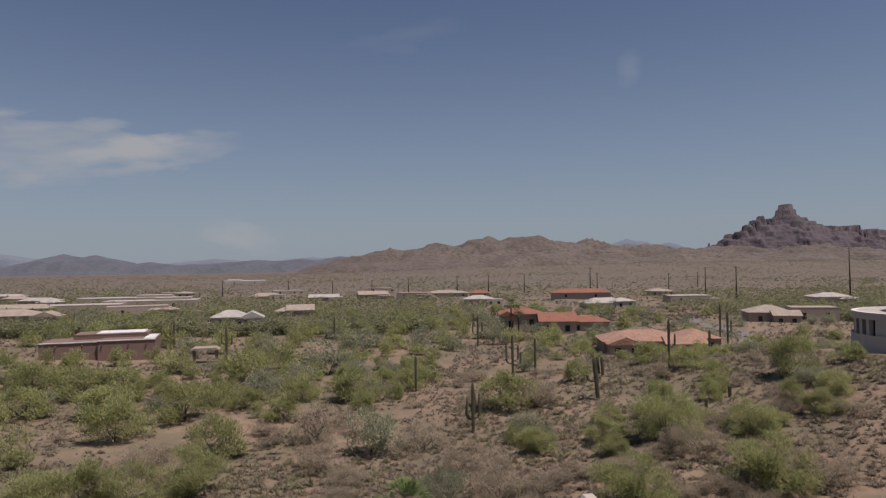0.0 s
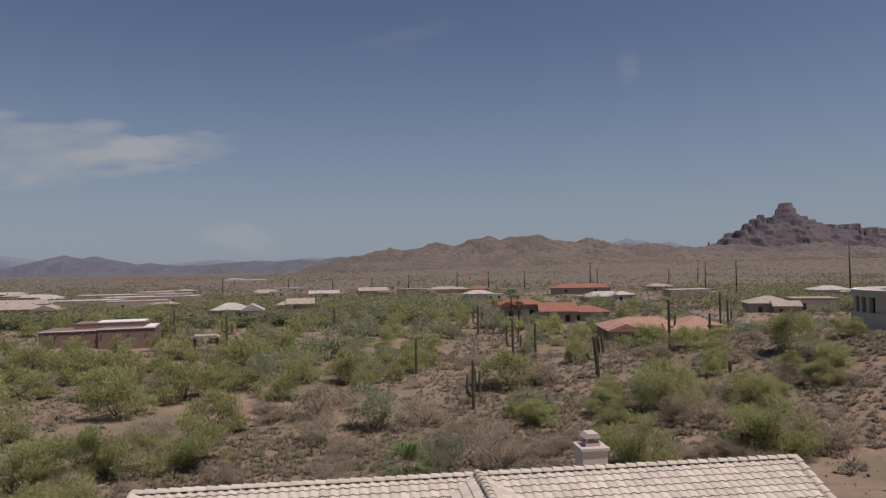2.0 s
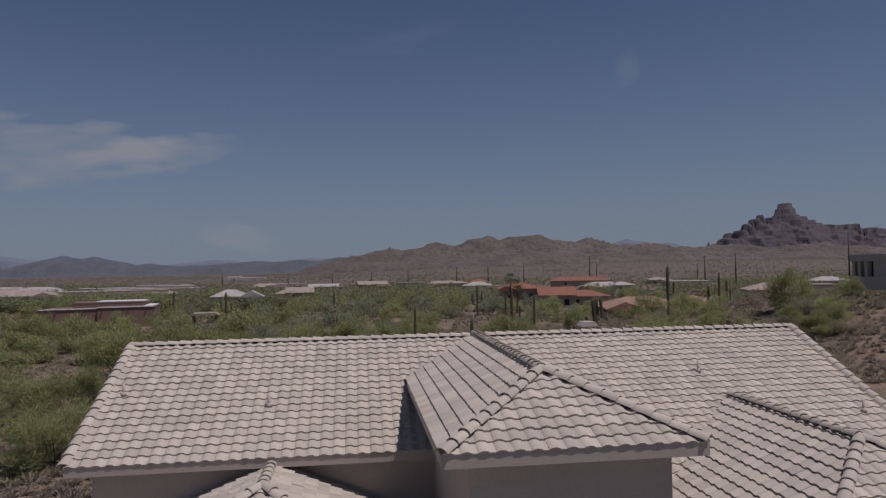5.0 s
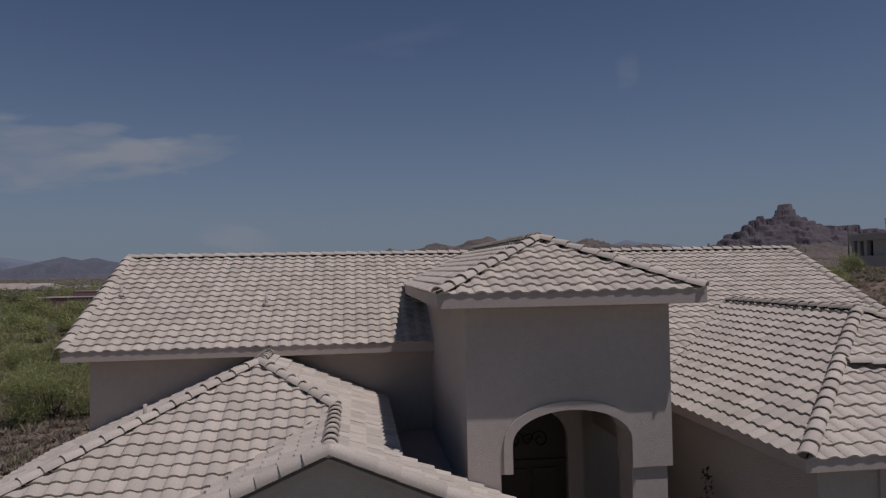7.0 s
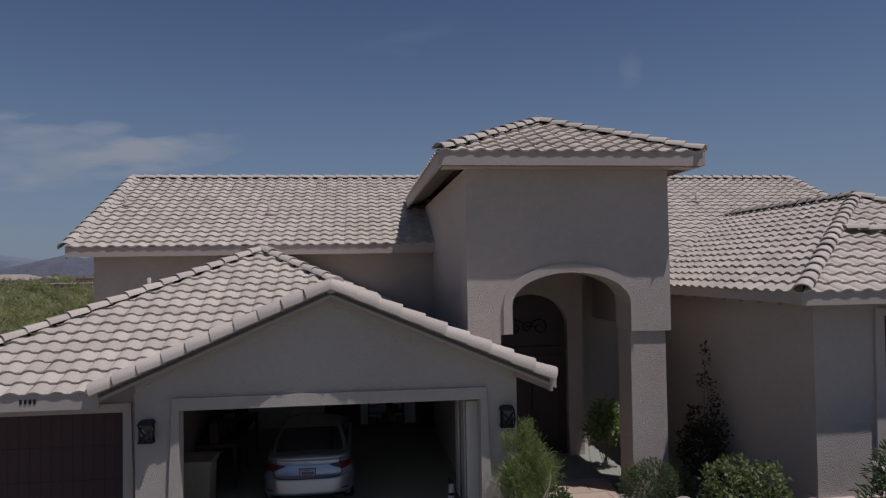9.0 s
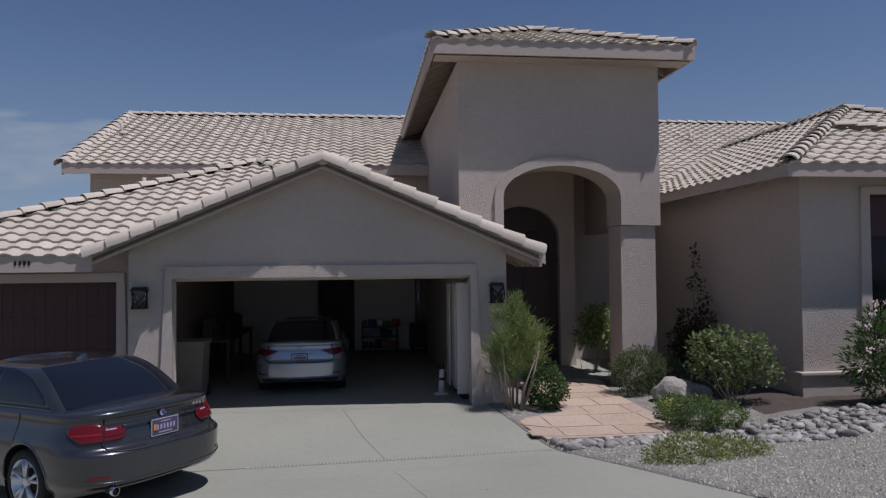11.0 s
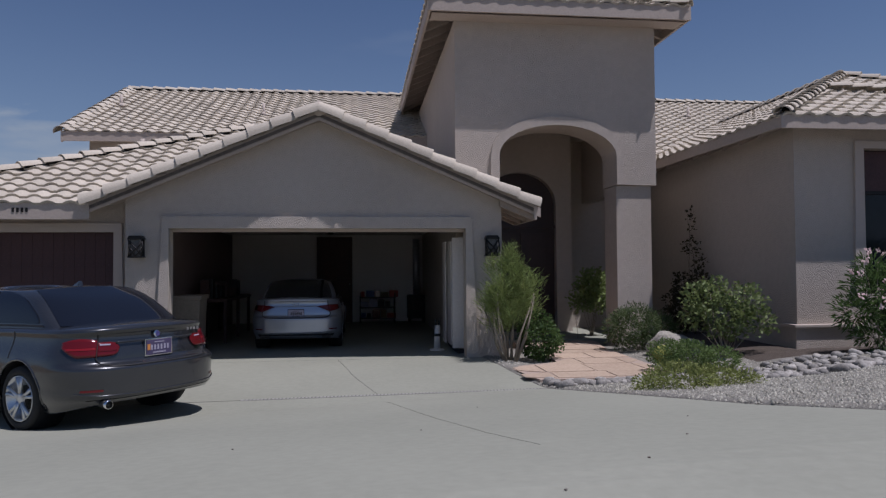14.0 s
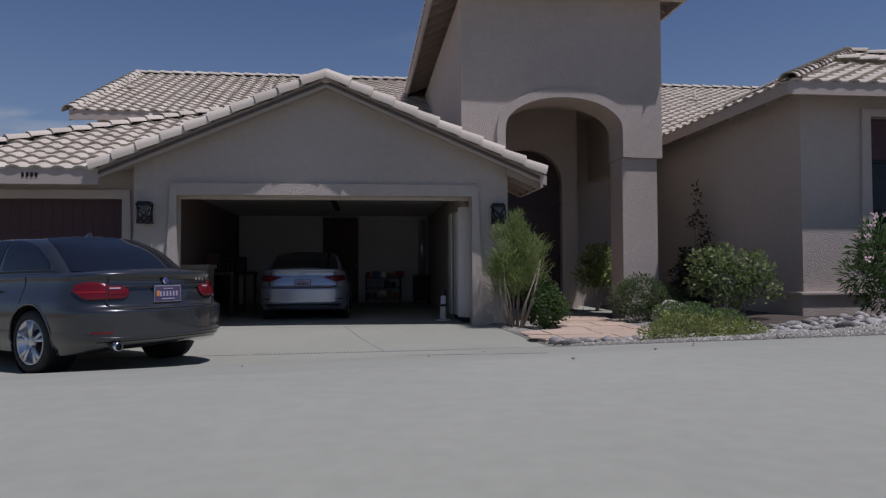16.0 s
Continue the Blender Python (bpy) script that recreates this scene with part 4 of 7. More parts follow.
def loft(fn, nu, nv, close_top):
    bm = bmesh.new()
    rows = []
    for j in range(nv + 1):
        us = [i / nu for i in range(nu + 1)]
        left = [fn(u, j / nv) for u in us]
        ring = left + [Vector((-p.x, p.y, p.z)) for p in left[-2:0:-1]]
        rows.append([bm.verts.new(p) for p in ring])
    n = len(rows[0])
    for a, b in zip(rows, rows[1:]):
        for k in range(n):
            bm.faces.new((a[k - 1], a[k], b[k], b[k - 1])).smooth = True
    return bm, rows


def close_ring(bm, ring):
    """Fills a mirrored ring with strips from side to side."""
    n = len(ring)
    for k in range(1, n // 2 + 1):
        vs = []
        for v in (ring[k - 1], ring[k], ring[(n - k) % n], ring[(n - k + 1) % n]):
            if v not in vs:
                vs.append(v)
        bm.faces.new(vs).smooth = True


def saloon(name, label, m, shape, paint, lights):
    car = thing(name, label, "car", m)
    bm, rows = loft(shape.body, 150, 34, True)
    prev = rows[-1]
    for s, lift in ((0.94, 0.022), (0.82, 0.036), (0.5, 0.055), (0.15, 0.062)):
        ring = []
        for v in rows[-1]:
            yc = v.co.y if 0.5 < v.co.y < shape.l - 0.7 else None
            y = v.co.y * (1 - (1 - s) * 0.10) + (1 - s) * 0.10 * 2.2
            ring.append(bm.verts.new((v.co.x * s, y, shape.top(y) + lift)))
        for k in range(len(ring)):
            bm.faces.new((prev[k - 1], prev[k], ring[k], ring[k - 1])).smooth = True
        prev = ring
    close_ring(bm, prev)
    close_ring(bm, rows[0])
    bmesh.ops.recalc_face_normals(bm, faces=bm.faces[:])
    axle_r, axle_f, r = 1.07, shape.l - 0.84, 0.325
    arch, zc = r * 1.14, r + 0.02
    gone = [f for f in bm.faces if abs(f.calc_center_median().x) > shape.w * 0.80 and min(math.hypot(f.calc_center_median().y - y, f.calc_center_median().z - zc) for y in (axle_r, axle_f)) < arch]
    bmesh.ops.delete(bm, geom=gone, context="FACES")
    for v in bm.verts:
        if any(e.is_boundary for e in v.link_edges):
            y = axle_r if v.co.y < 2.3 else axle_f
            d = Vector((v.co.y - y, v.co.z - zc))
            if d.length > 0.05 and abs(d.length - arch) < 0.09:
                d = d.normalized() * arch
                v.co.y, v.co.z = y + d.x, max(zc + d.y, 0.19)
    body = part("body", bm, paint, car)
    for sx in (-1, 1):
        for y in (axle_r, axle_f):
            pts = []
            for k in range(15):
                a = math.radians(-14 + 208 * k / 14)
                py, pz = y + arch * math.cos(a), zc + arch * math.sin(a)
                v = min(max((pz - 0.20) / (shape.deck - 0.25), 0.02), 1)
                w = abs(shape.body(0.5, v).x)
                pts.append((sx * (w - 0.006), py, pz))
            part("arch_lip", tube(pts, [0.016] * 15, 6), paint, car)
    for sx in (-1, 1):
        for y in (axle_r, axle_f):
            part("wheel_arch_liner", lathe([(0.0, r * 1.12), (-0.28 * sx, r * 1.12), (-0.28 * sx, 0.02)], 28), BLACK, car).location = (sx * (shape.w - 0.02), y, r + 0.02)
            wheel(car, sx * (shape.w - 0.115), y, sx, r)
    bm, rows = loft(shape.cabin, 48, 12, True)
    close_ring(bm, rows[-1])
    bmesh.ops.recalc_face_normals(bm, faces=bm.faces[:])
    part("cabin", bm, paint, car)
    part("rear_window", patch(shape.cabin, -0.218, 0.218, 0.07, 0.92, 24, 8, 0.006), TINTED, car, "dark tinted rear window")
    part("windscreen", patch(shape.cabin, 0.80, 1.0, 0.10, 0.90, 12, 8, 0.006), TINTED, car)
    part("windscreen", patch(shape.cabin, 0.80, 1.0, 0.10, 0.90, 12, 8, 0.006, True), TINTED, car)
    for mir in (False, True):
        part("side_window", patch(shape.cabin, 0.325, 0.50, lambda q: 0.12 + 0.10 * max(0.0, 1 - q / 0.12) ** 2, lambda q: 0.30 + 0.54 * math.sqrt(1 - max(0.0, 1 - q / 0.4) ** 2), 24, 8, 0.005, mir), TINTED, car)
        part("side_window", patch(shape.cabin, 0.515, 0.71, 0.12, 0.84, 12, 8, 0.005, mir), TINTED, car)
        part("window_trim", patch(shape.cabin, 0.325, 0.715, 0.07, 0.10, 20, 1, 0.009, mir), BLACK, car)
        for u, v0, v1 in lights["seams"]:
            part("door_seam", patch(shape.body, u, u + 0.0025, v0, v1, 1, 10, 0.0015, mir), BLACK, car)
        for u in (0.455, 0.60):
            bm = patch(shape.body, u, u + 0.022, 0.80, 0.825, 6, 2, 0.03, mir, 0.012)
            part("door_handle", bm, paint, car)
        for u0, u1, v0, v1, mat in lights["lamps"]:
            part("tail_light", patch(shape.body, u0, u1, v0, v1, 14, 6, 0.008 if mat is LAMP_RED else 0.012, mir, -0.01), mat, car, "red tail light")
        part("reflector", patch(shape.body, 0.14, 0.215, 0.285, 0.312, 8, 1, 0.006, mir), LAMP_RED, car)
    part("diffuser", patch(shape.body, -0.20, 0.20, 0.02, 0.16, 20, 4, 0.006), BLACK if lights["dark_diffuser"] else paint, car)
    q = lights["split"]
    lid = [(q, 0.98), (q, 0.66), (q - 0.012, 0.605), (q - 0.035, 0.580), (q * 0.4, 0.572), (0.0, 0.570)]
    part("lid_seam", groove(shape.body, lid + [(-u, v) for u, v in lid[-2::-1]], 0.020, 0.004), BLACK, car)
    part("bumper_crease", groove(shape.body, [(0.235, 0.27), (0.15, 0.235), (0.0, 0.225), (-0.15, 0.235), (-0.235, 0.27)], 0.016, 0.003), paint, car)
    part("lid_ledge", patch(shape.body, -0.085, 0.085, 0.835, 0.850, 16, 1, 0.016, False, -0.012), paint, car)
    return car


SEDAN = Shape(4.62, 1.81, 1.43, 1.06, 1.00, 0.78)
GREY_PAINT = car_paint("grey_paint", (0.018, 0.020, 0.025), 0.25, 0.26)
grey_car = saloon("car", "dark metallic grey saloon car parked on the concrete drive", pose(-1.54, 7.70, 0.088, 0, 0, 54.2), SEDAN, GREY_PAINT,
                  {"seams": ((0.405, 0.66, 1.0), (0.53, 0.05, 1.0)), "dark_diffuser": False, "split": 0.1415,
                   "lamps": ((0.074, 0.140, lambda q: 0.775 - 0.085 * math.sqrt(1 - (1 - min(q / 0.35, 1)) ** 2), lambda q: 0.785 + 0.07 * math.sqrt(1 - (1 - min(q / 0.5, 1)) ** 2), LAMP_RED),
                             (0.143, 0.272, lambda q: 0.685 + 0.115 * max(0.0, q - 0.5) ** 1.3 / 0.5 ** 1.3, lambda q: 0.885 + 0.025 * math.sin(q * math.pi) - 0.02 * q ** 4, LAMP_RED),
                             (0.146, 0.255, 0.765, 0.790, LAMP_BRIGHT), (0.082, 0.138, 0.745, 0.765, LAMP_DARK), (0.100, 0.135, 0.815, 0.832, PLATE_WHITE))})


def rear_trim(car, shape, plate_w, plate_h, zp, vp, ink, face):
    """Number plate with plain bars, round badge, and letters as bars."""
    p = shape.body(0.0, vp)
    plate = part("number_plate", box((-plate_w / 2, p.y - 0.022, zp - plate_h / 2), (plate_w / 2, p.y - 0.004, zp + plate_h / 2), 0.004), face, car, "number plate with plain bars")
    y = p.y - 0.026
    for k in range(6):
        part("plate_bar", box((-0.105 + 0.040 * k, y, zp - 0.026), (-0.083 + 0.040 * k, y + 0.004, zp + 0.026)), ink, plate)
    part("plate_bar", box((-0.06, y, zp + 0.048), (0.06, y + 0.004, zp + 0.057)), ink, plate)
    part("plate_bar", box((-0.08, y, zp - 0.060), (0.08, y + 0.004, zp - 0.047)), ink, plate)
    part("plate_frame", box((-plate_w / 2 - 0.012, p.y - 0.018, zp - plate_h / 2 - 0.012), (plate_w / 2 + 0.012, p.y + 0.006, zp + plate_h / 2 + 0.012), 0.004), CHROME if face is PLATE_PURPLE else BLACK, plate)
    return plate


plate = rear_trim(grey_car, SEDAN, 0.31, 0.155, 0.80, 0.72, PLATE_WHITE, PLATE_PURPLE)
py = SEDAN.body(0, 0.72).y
part("plate_emblem", box((-0.145, py - 0.027, 0.775), (-0.112, py - 0.022, 0.835)), PLATE_ORANGE, plate)
by = SEDAN.body(0, 0.90).y
badge = part("badge", lathe([(0.0, 0.001), (0.0, 0.040), (0.012, 0.041)], 20), CHROME, grey_car, "round chrome badge")
badge.matrix_local = Matrix.Translation((0, by - 0.030, 0.935)) @ Matrix.Rotation(math.pi / 2, 4, "Z")
part("badge_disc", lathe([(-0.003, 0.001), (-0.003, 0.028)], 20), PLATE_INK, badge)
for k in range(4):
    part("model_bar", box((0.42 + 0.045 * k, SEDAN.body(0.09, 0.90).y - 0.012, 0.935), (0.448 + 0.045 * k, SEDAN.body(0.09, 0.90).y - 0.004, 0.965)), CHROME, grey_car)
pipe_y = SEDAN.body(0.08, 0.15).y
tail = part("exhaust_pipe", tube([(-0.62, pipe_y + 0.3, 0.33), (-0.62, pipe_y + 0.02, 0.305)], [0.038, 0.038], 16), BLACK, grey_car)
part("exhaust_tip", lathe([(0.0, 0.038), (0.0, 0.042), (0.035, 0.042)], 18), CHROME, tail).matrix_local = Matrix.Translation((-0.62, pipe_y + 0.005, 0.305)) @ Matrix.Rotation(math.pi / 2, 4, "Z")
fin = bmesh.new()
put_prism(fin, [(-0.025, 1.42, 1.405), (0.025, 1.42, 1.405), (0.006, 1.44, 1.480), (-0.006, 1.44, 1.480)], (0, 0.05, 0))
put_prism(fin, [(-0.03, 1.47, 1.410), (0.03, 1.47, 1.410), (0.006, 1.47, 1.479), (-0.006, 1.47, 1.479)], (0, 0.13, -0.06))
part("antenna_fin", fin, GREY_PAINT, grey_car)
part("lid_lip", patch(SEDAN.body, -0.15, 0.15, 0.965, 1.0, 20, 2, 0.018), GREY_PAINT, grey_car)

ESTATE = Shape(4.92, 1.86, 1.46, 1.10, 1.03, 0.80)
SILVER = car_paint("silver_paint", (0.38, 0.41, 0.48), 0.7, 0.3)
silver_car = saloon("car", "pale silver saloon car parked nose-in inside the garage", pose(-0.724, 13.16, 0.172, 0, 0, 0) @ Matrix.Diagonal((0.90, 0.90, 0.90, 1)), ESTATE, SILVER,
                    {"seams": ((0.405, 0.66, 1.0), (0.53, 0.05, 1.0)), "dark_diffuser": True, "split": 0.1515,
                     "lamps": ((0.070, 0.150, lambda q: 0.83 - 0.12 * q, lambda q: 0.85 + 0.02 * q, LAMP_DARK), (0.153, 0.27, lambda q: 0.71 + 0.06 * q, 0.875, LAMP_DARK), (0.160, 0.255, 0.80, 0.825, LAMP_RED))})
rear_trim(silver_car, ESTATE, 0.31, 0.155, 0.77, 0.68, DARK_METAL, PLATE_WHITE)
for k in range(4):
    part("badge_ring", lathe([(0, 0.018), (0, 0.026), (0.008, 0.024)], 14), CHROME, silver_car).matrix_local = Matrix.Translation((-0.06 + 0.04 * k, ESTATE.body(0, 0.9).y - 0.012, 0.965)) @ Matrix.Rotation(math.pi / 2, 4, "Z")
for sx in (-1, 1):
    part("exhaust_trim", box((sx * 0.62 - 0.09, ESTATE.body(0.1, 0.1).y - 0.012, 0.275), (sx * 0.62 + 0.09, ESTATE.body(0.1, 0.1).y + 0.05, 0.325), 0.012), DARK_METAL, silver_car)
part("bumper_strip", patch(ESTATE.body, -0.16, 0.16, 0.155, 0.175, 20, 1, 0.012), CHROME, silver_car)


# ---- plants ----
def leaf_material(name, dark, light, rough=0.6, through_light=0.35):
    """Leaf colour that differs from leaf to leaf, with some light passing through."""
    m = material(name, dark, light, rough, 2.0, 9, 0.0, vary=0.14, island=0.22, spec=0.25)
    n, l = m.node_tree.nodes, m.node_tree.links
    b, out = n["Principled BSDF"], n["Material Output"]
    tl, mix = n.new("ShaderNodeBsdfTranslucent"), n.new("ShaderNodeMixShader")
    l.new(b.inputs["Base Color"].links[0].from_socket, tl.inputs["Color"])
    mix.inputs[0].default_value = through_light
    l.new(b.outputs[0], mix.inputs[1])
    l.new(tl.outputs[0], mix.inputs[2])
    l.new(mix.outputs[0], out.inputs["Surface"])
    return m


PALO = leaf_material("palo_verde_green", (0.25, 0.268, 0.112), (0.395, 0.41, 0.185), through_light=0.5)
SAGE = leaf_material("sage_green", (0.085, 0.120, 0.050), (0.155, 0.205, 0.088))
GREYGREEN = leaf_material("grey_green", (0.21, 0.225, 0.14), (0.32, 0.33, 0.22), through_light=0.4)
DRY = leaf_material("dry_brush", (0.255, 0.217, 0.155), (0.39, 0.33, 0.24), through_light=0.45)
PENCIL = leaf_material("pencil_green", (0.175, 0.235, 0.075), (0.30, 0.365, 0.125))
DEEP = leaf_material("deep_green", (0.055, 0.095, 0.030), (0.10, 0.16, 0.050))
MID = leaf_material("mid_green", (0.10, 0.155, 0.050), (0.18, 0.245, 0.085))
FRESH = leaf_material("fresh_green", (0.19, 0.255, 0.085), (0.31, 0.37, 0.14))
HIBISCUS = leaf_material("hibiscus_leaf", (0.13, 0.175, 0.062), (0.225, 0.275, 0.105))
OLIVE = leaf_material("olive_leaf", (0.15, 0.18, 0.055), (0.25, 0.275, 0.09))
SAGUARO = material("saguaro_skin", (0.085, 0.080, 0.048), (0.145, 0.13, 0.082), 0.8, 1.5, 20, 0.3)
BARK = material("pale_bark", (0.20, 0.17, 0.13), (0.30, 0.26, 0.20), 0.9, 6, 40, 0.3)
BARK_DARK = material("dark_bark", (0.07, 0.055, 0.045), (0.12, 0.095, 0.075), 0.9, 6, 40, 0.3)
VINE = leaf_material("withered_leaf", (0.05, 0.045, 0.03), (0.085, 0.075, 0.045))
PETAL = leaf_material("pink_petal", (0.60, 0.42, 0.42), (0.75, 0.60, 0.58))


def leaves(rng, blobs, count, length, width, outward=0.7, droop=0.0, shell=0.45, fine=False, flat=0.0):
    """Leaf blades as one mesh: on and inside a set of ovals (centre, radii)."""
    vs, fs = [], []
    sizes = [b[1][0] * b[1][1] * b[1][2] for b in blobs]
    total = sum(sizes)
    for (c, r), size in zip(blobs, sizes):
        for _ in range(max(1, round(count * size / total))):
            d = Vector((rng.gauss(0, 1), rng.gauss(0, 1), rng.gauss(0, 1))).normalized()
            k = (shell + (1 - shell) * rng.random()) * (0.86 + 0.22 * noise.noise(d * 2.3 + Vector(c)))
            p = Vector((c[0] + d.x * r[0] * k, c[1] + d.y * r[1] * k, c[2] + d.z * r[2] * k))
            way = (d * outward + Vector((rng.uniform(-1, 1), rng.uniform(-1, 1), rng.uniform(-0.7, 1) - droop)) * (1.2 - outward)).normalized()
            side = way.cross(Vector((rng.uniform(-1, 1), rng.uniform(-1, 1), rng.uniform(-1, 1)))).normalized()
            if flat:
                side = (side * (1 - flat) + way.cross(Vector((rng.uniform(-0.4, 0.4), rng.uniform(-0.4, 0.4), 1))).normalized() * flat).normalized()
            ln, wd = length * rng.uniform(0.6, 1.3), width * rng.uniform(0.7, 1.3)
            i = len(vs)
            if fine:
                vs += [p - side * wd * 0.5, p + side * wd * 0.5, p + way * ln]
                fs.append((i, i + 1, i + 2))
                continue
            vs += [p - side * wd * 0.25, p + way * ln * 0.5 - side * wd * 0.5, p + way * ln, p + way * ln * 0.5 + side * wd * 0.5]
            fs.append((i, i + 1, i + 2, i + 3))
    return vs, fs


def mesh_object(name, vs, fs, mat, parent, kind=""):
    me = bpy.data.meshes.new(name)
    me.from_pydata(vs, [], fs)
    me.materials.append(mat)
    ob = new(name, me)
    ob.parent = parent
    return tagged(ob, kind=kind)


def limbs(rng, blobs, radius, count, bend, bark, parent, name="stem"):
    """Stems from the foot of a plant out into the ovals of its crown, each a part of its own."""
    for k in range(count):
        c, r = blobs[k % len(blobs)]
        foot = Vector((rng.uniform(-1, 1), rng.uniform(-1, 1), 0)) * radius * 3
        tip = Vector(c) + Vector((rng.uniform(-0.6, 0.6) * r[0], rng.uniform(-0.6, 0.6) * r[1], rng.uniform(-0.2, 0.6) * r[2]))
        mid = (foot * 0.55 + tip * 0.45) + Vector((rng.uniform(-1, 1), rng.uniform(-1, 1), 0.3)) * bend * (tip - foot).length * 0.3
        rad = radius * rng.uniform(0.6, 1.0)
        part(name, tube([foot - Vector((0, 0, 0.05)), foot * 0.7 + mid * 0.3, mid, tip], [rad, rad * 0.8, rad * 0.55, rad * 0.2], 5), bark, parent)


def shrub(name, label, category, at, blobs, count, length, width, mat, stem=0.012, stems=7, bark=BARK, seed=1, group="", **how):
    rng = random.Random(seed)
    s = thing(name, label, category, Matrix.Translation((at[0], at[1], at[2] - 0.03)), group)
    limbs(rng, blobs, stem, stems, 0.3, bark, s)
    vs, fs = leaves(rng, blobs, count, length, width, **how)
    mesh_object("foliage", vs, fs, mat, s)
    return s


def spread(rng, n, rx, ry, rz, zc, r):
    """A loose heap of ovals for a crown."""
    out = []
    for _ in range(n):
        a, d = rng.uniform(0, 6.283), math.sqrt(rng.random())
        k = r * rng.uniform(0.7, 1.25)
        out.append(((rx * d * math.cos(a), ry * d * math.sin(a), zc + rng.uniform(-rz, rz) * (1 - 0.5 * d)), (k, k, k * rng.uniform(0.7, 1.0))))
    return out


# ---- front yard ----
# tall pencil shrub by the garage corner
rng = random.Random(5)
pencil = thing("pencil_shrub", "tall upright green shrub of thin leafless stems beside the garage", "shrub", Matrix.Translation((2.90, 11.40, 0.17)))
for k in range(13):
    a = rng.uniform(0, 6.283)
    foot = Vector((0.10 * math.cos(a), 0.08 * math.sin(a), -0.05))
    top = Vector((0.42 * math.cos(a), 0.30 * math.sin(a), rng.uniform(0.75, 1.15)))
    part("stem", tube([foot, foot * 0.5 + top * 0.4 + Vector((rng.uniform(-0.08, 0.08), 0, 0)), top], [0.022, 0.016, 0.009], 6), BARK, pencil)
vs, fs = [], []
plumes = [(rng.uniform(-0.34, 0.30), rng.gauss(0, 0.14), rng.uniform(0.95, 1.55), rng.uniform(0.14, 0.26)) for k in range(17)] + [(0.04, 0, 1.75, 0.15), (-0.05, 0, 1.62, 0.18), (0.12, 0, 1.5, 0.2), (-0.34, 0, 0.95, 0.22), (0.38, 0, 0.92, 0.22), (0.1, -0.1, 0.85, 0.26), (-0.12, -0.1, 0.8, 0.26)] + [(rng.uniform(-0.34, 0.34), rng.gauss(0, 0.15), rng.uniform(0.55, 0.95), rng.uniform(0.16, 0.24)) for k in range(9)]
for k in range(7600):
    px, py, pz, pr = plumes[k % len(plumes)]
    d = Vector((rng.gauss(0, 1), rng.gauss(0, 1), rng.gauss(0, 1.3)))
    d = d.normalized() * rng.random() ** 0.5
    p = Vector((px + d.x * pr, py + d.y * pr, pz + d.z * pr * 1.1))
    way = Vector((p.x * 0.7 + d.x * 0.5 + rng.uniform(-0.7, 0.7), p.y + d.y * 0.5 + rng.uniform(-0.7, 0.7), rng.uniform(0.15, 1.15))).normalized()
    side = way.cross(Vector((rng.uniform(-1, 1), rng.uniform(-1, 1), 0.2))).normalized() * 0.0034
    ln = rng.uniform(0.06, 0.15)
    i = len(vs)
    bendv = Vector((rng.uniform(-0.02, 0.02), rng.uniform(-0.02, 0.02), 0.01))
    vs += [p - side, p + side, p + way * ln * 0.6 + side + bendv, p + way * ln * 0.6 - side + bendv, p + way * ln]
    fs += [(i, i + 1, i + 2, i + 3), (i + 3, i + 2, i + 4)]
mesh_object("foliage", vs, fs, PENCIL, pencil)

shrub("round_shrub", "clipped round dark green shrub with glossy leaves", "shrub", (3.42, 11.55, 0.18), [((0, 0, 0.42), (0.40, 0.38, 0.45)), ((0.05, 0.0, 0.3), (0.44, 0.4, 0.34))], 2600, 0.055, 0.04, DEEP, seed=6, shell=0.75, outward=0.45)
shrub("entry_shrub", "leafy green shrub on bare stems by the entry", "shrub", (5.50, 14.9, 0.215), [((0, 0, 1.0), (0.48, 0.42, 0.40)), ((0.06, 0, 1.22), (0.38, 0.34, 0.32)), ((-0.16, 0, 0.75), (0.38, 0.34, 0.27)), ((0.22, 0, 0.75), (0.34, 0.3, 0.27))], 1700, 0.085, 0.06, FRESH, 0.013, 9, seed=7, outward=0.5)
shrub("grey_shrub", "dense grey-green rounded shrub before the entry column", "shrub", (5.60, 12.50, 0.17), [((-0.05, 0, 0.46), (0.56, 0.45, 0.46)), ((0.42, 0.1, 0.36), (0.45, 0.40, 0.36)), ((-0.32, 0, 0.38), (0.40, 0.38, 0.40))], 6400, 0.065, 0.017, SAGE, seed=8, shell=0.6, outward=0.7)
shrub("hibiscus_shrub", "open green broad-leaved shrub beside the stucco wall", "shrub", (6.30, 10.70, 0.27), [((-0.42, 0, 0.95), (0.36, 0.36, 0.30)), ((0.30, 0, 0.88), (0.42, 0.38, 0.34)), ((0.0, 0, 0.66), (0.5, 0.4, 0.32)), ((-0.15, 0.1, 1.08), (0.3, 0.3, 0.24)), ((0.52, -0.1, 0.55), (0.3, 0.3, 0.28)), ((-0.55, 0, 0.66), (0.26, 0.28, 0.24)), ((0.05, 0, 0.42), (0.4, 0.3, 0.2))], 2300, 0.075, 0.048, HIBISCUS, 0.012, 14, seed=9, outward=0.5)
shrub("low_shrub", "low spreading olive-green shrub at the gravel's edge", "shrub", (4.16, 7.62, 0.22), [((-0.12, 0, 0.20), (0.50, 0.40, 0.26)), ((-0.42, -0.05, 0.14), (0.34, 0.34, 0.20)), ((0.35, 0.05, 0.18), (0.40, 0.36, 0.22)), ((0.62, 0.05, 0.15), (0.28, 0.3, 0.20))], 5600, 0.042, 0.018, OLIVE, 0.006, 8, seed=10, shell=0.7, outward=0.55)
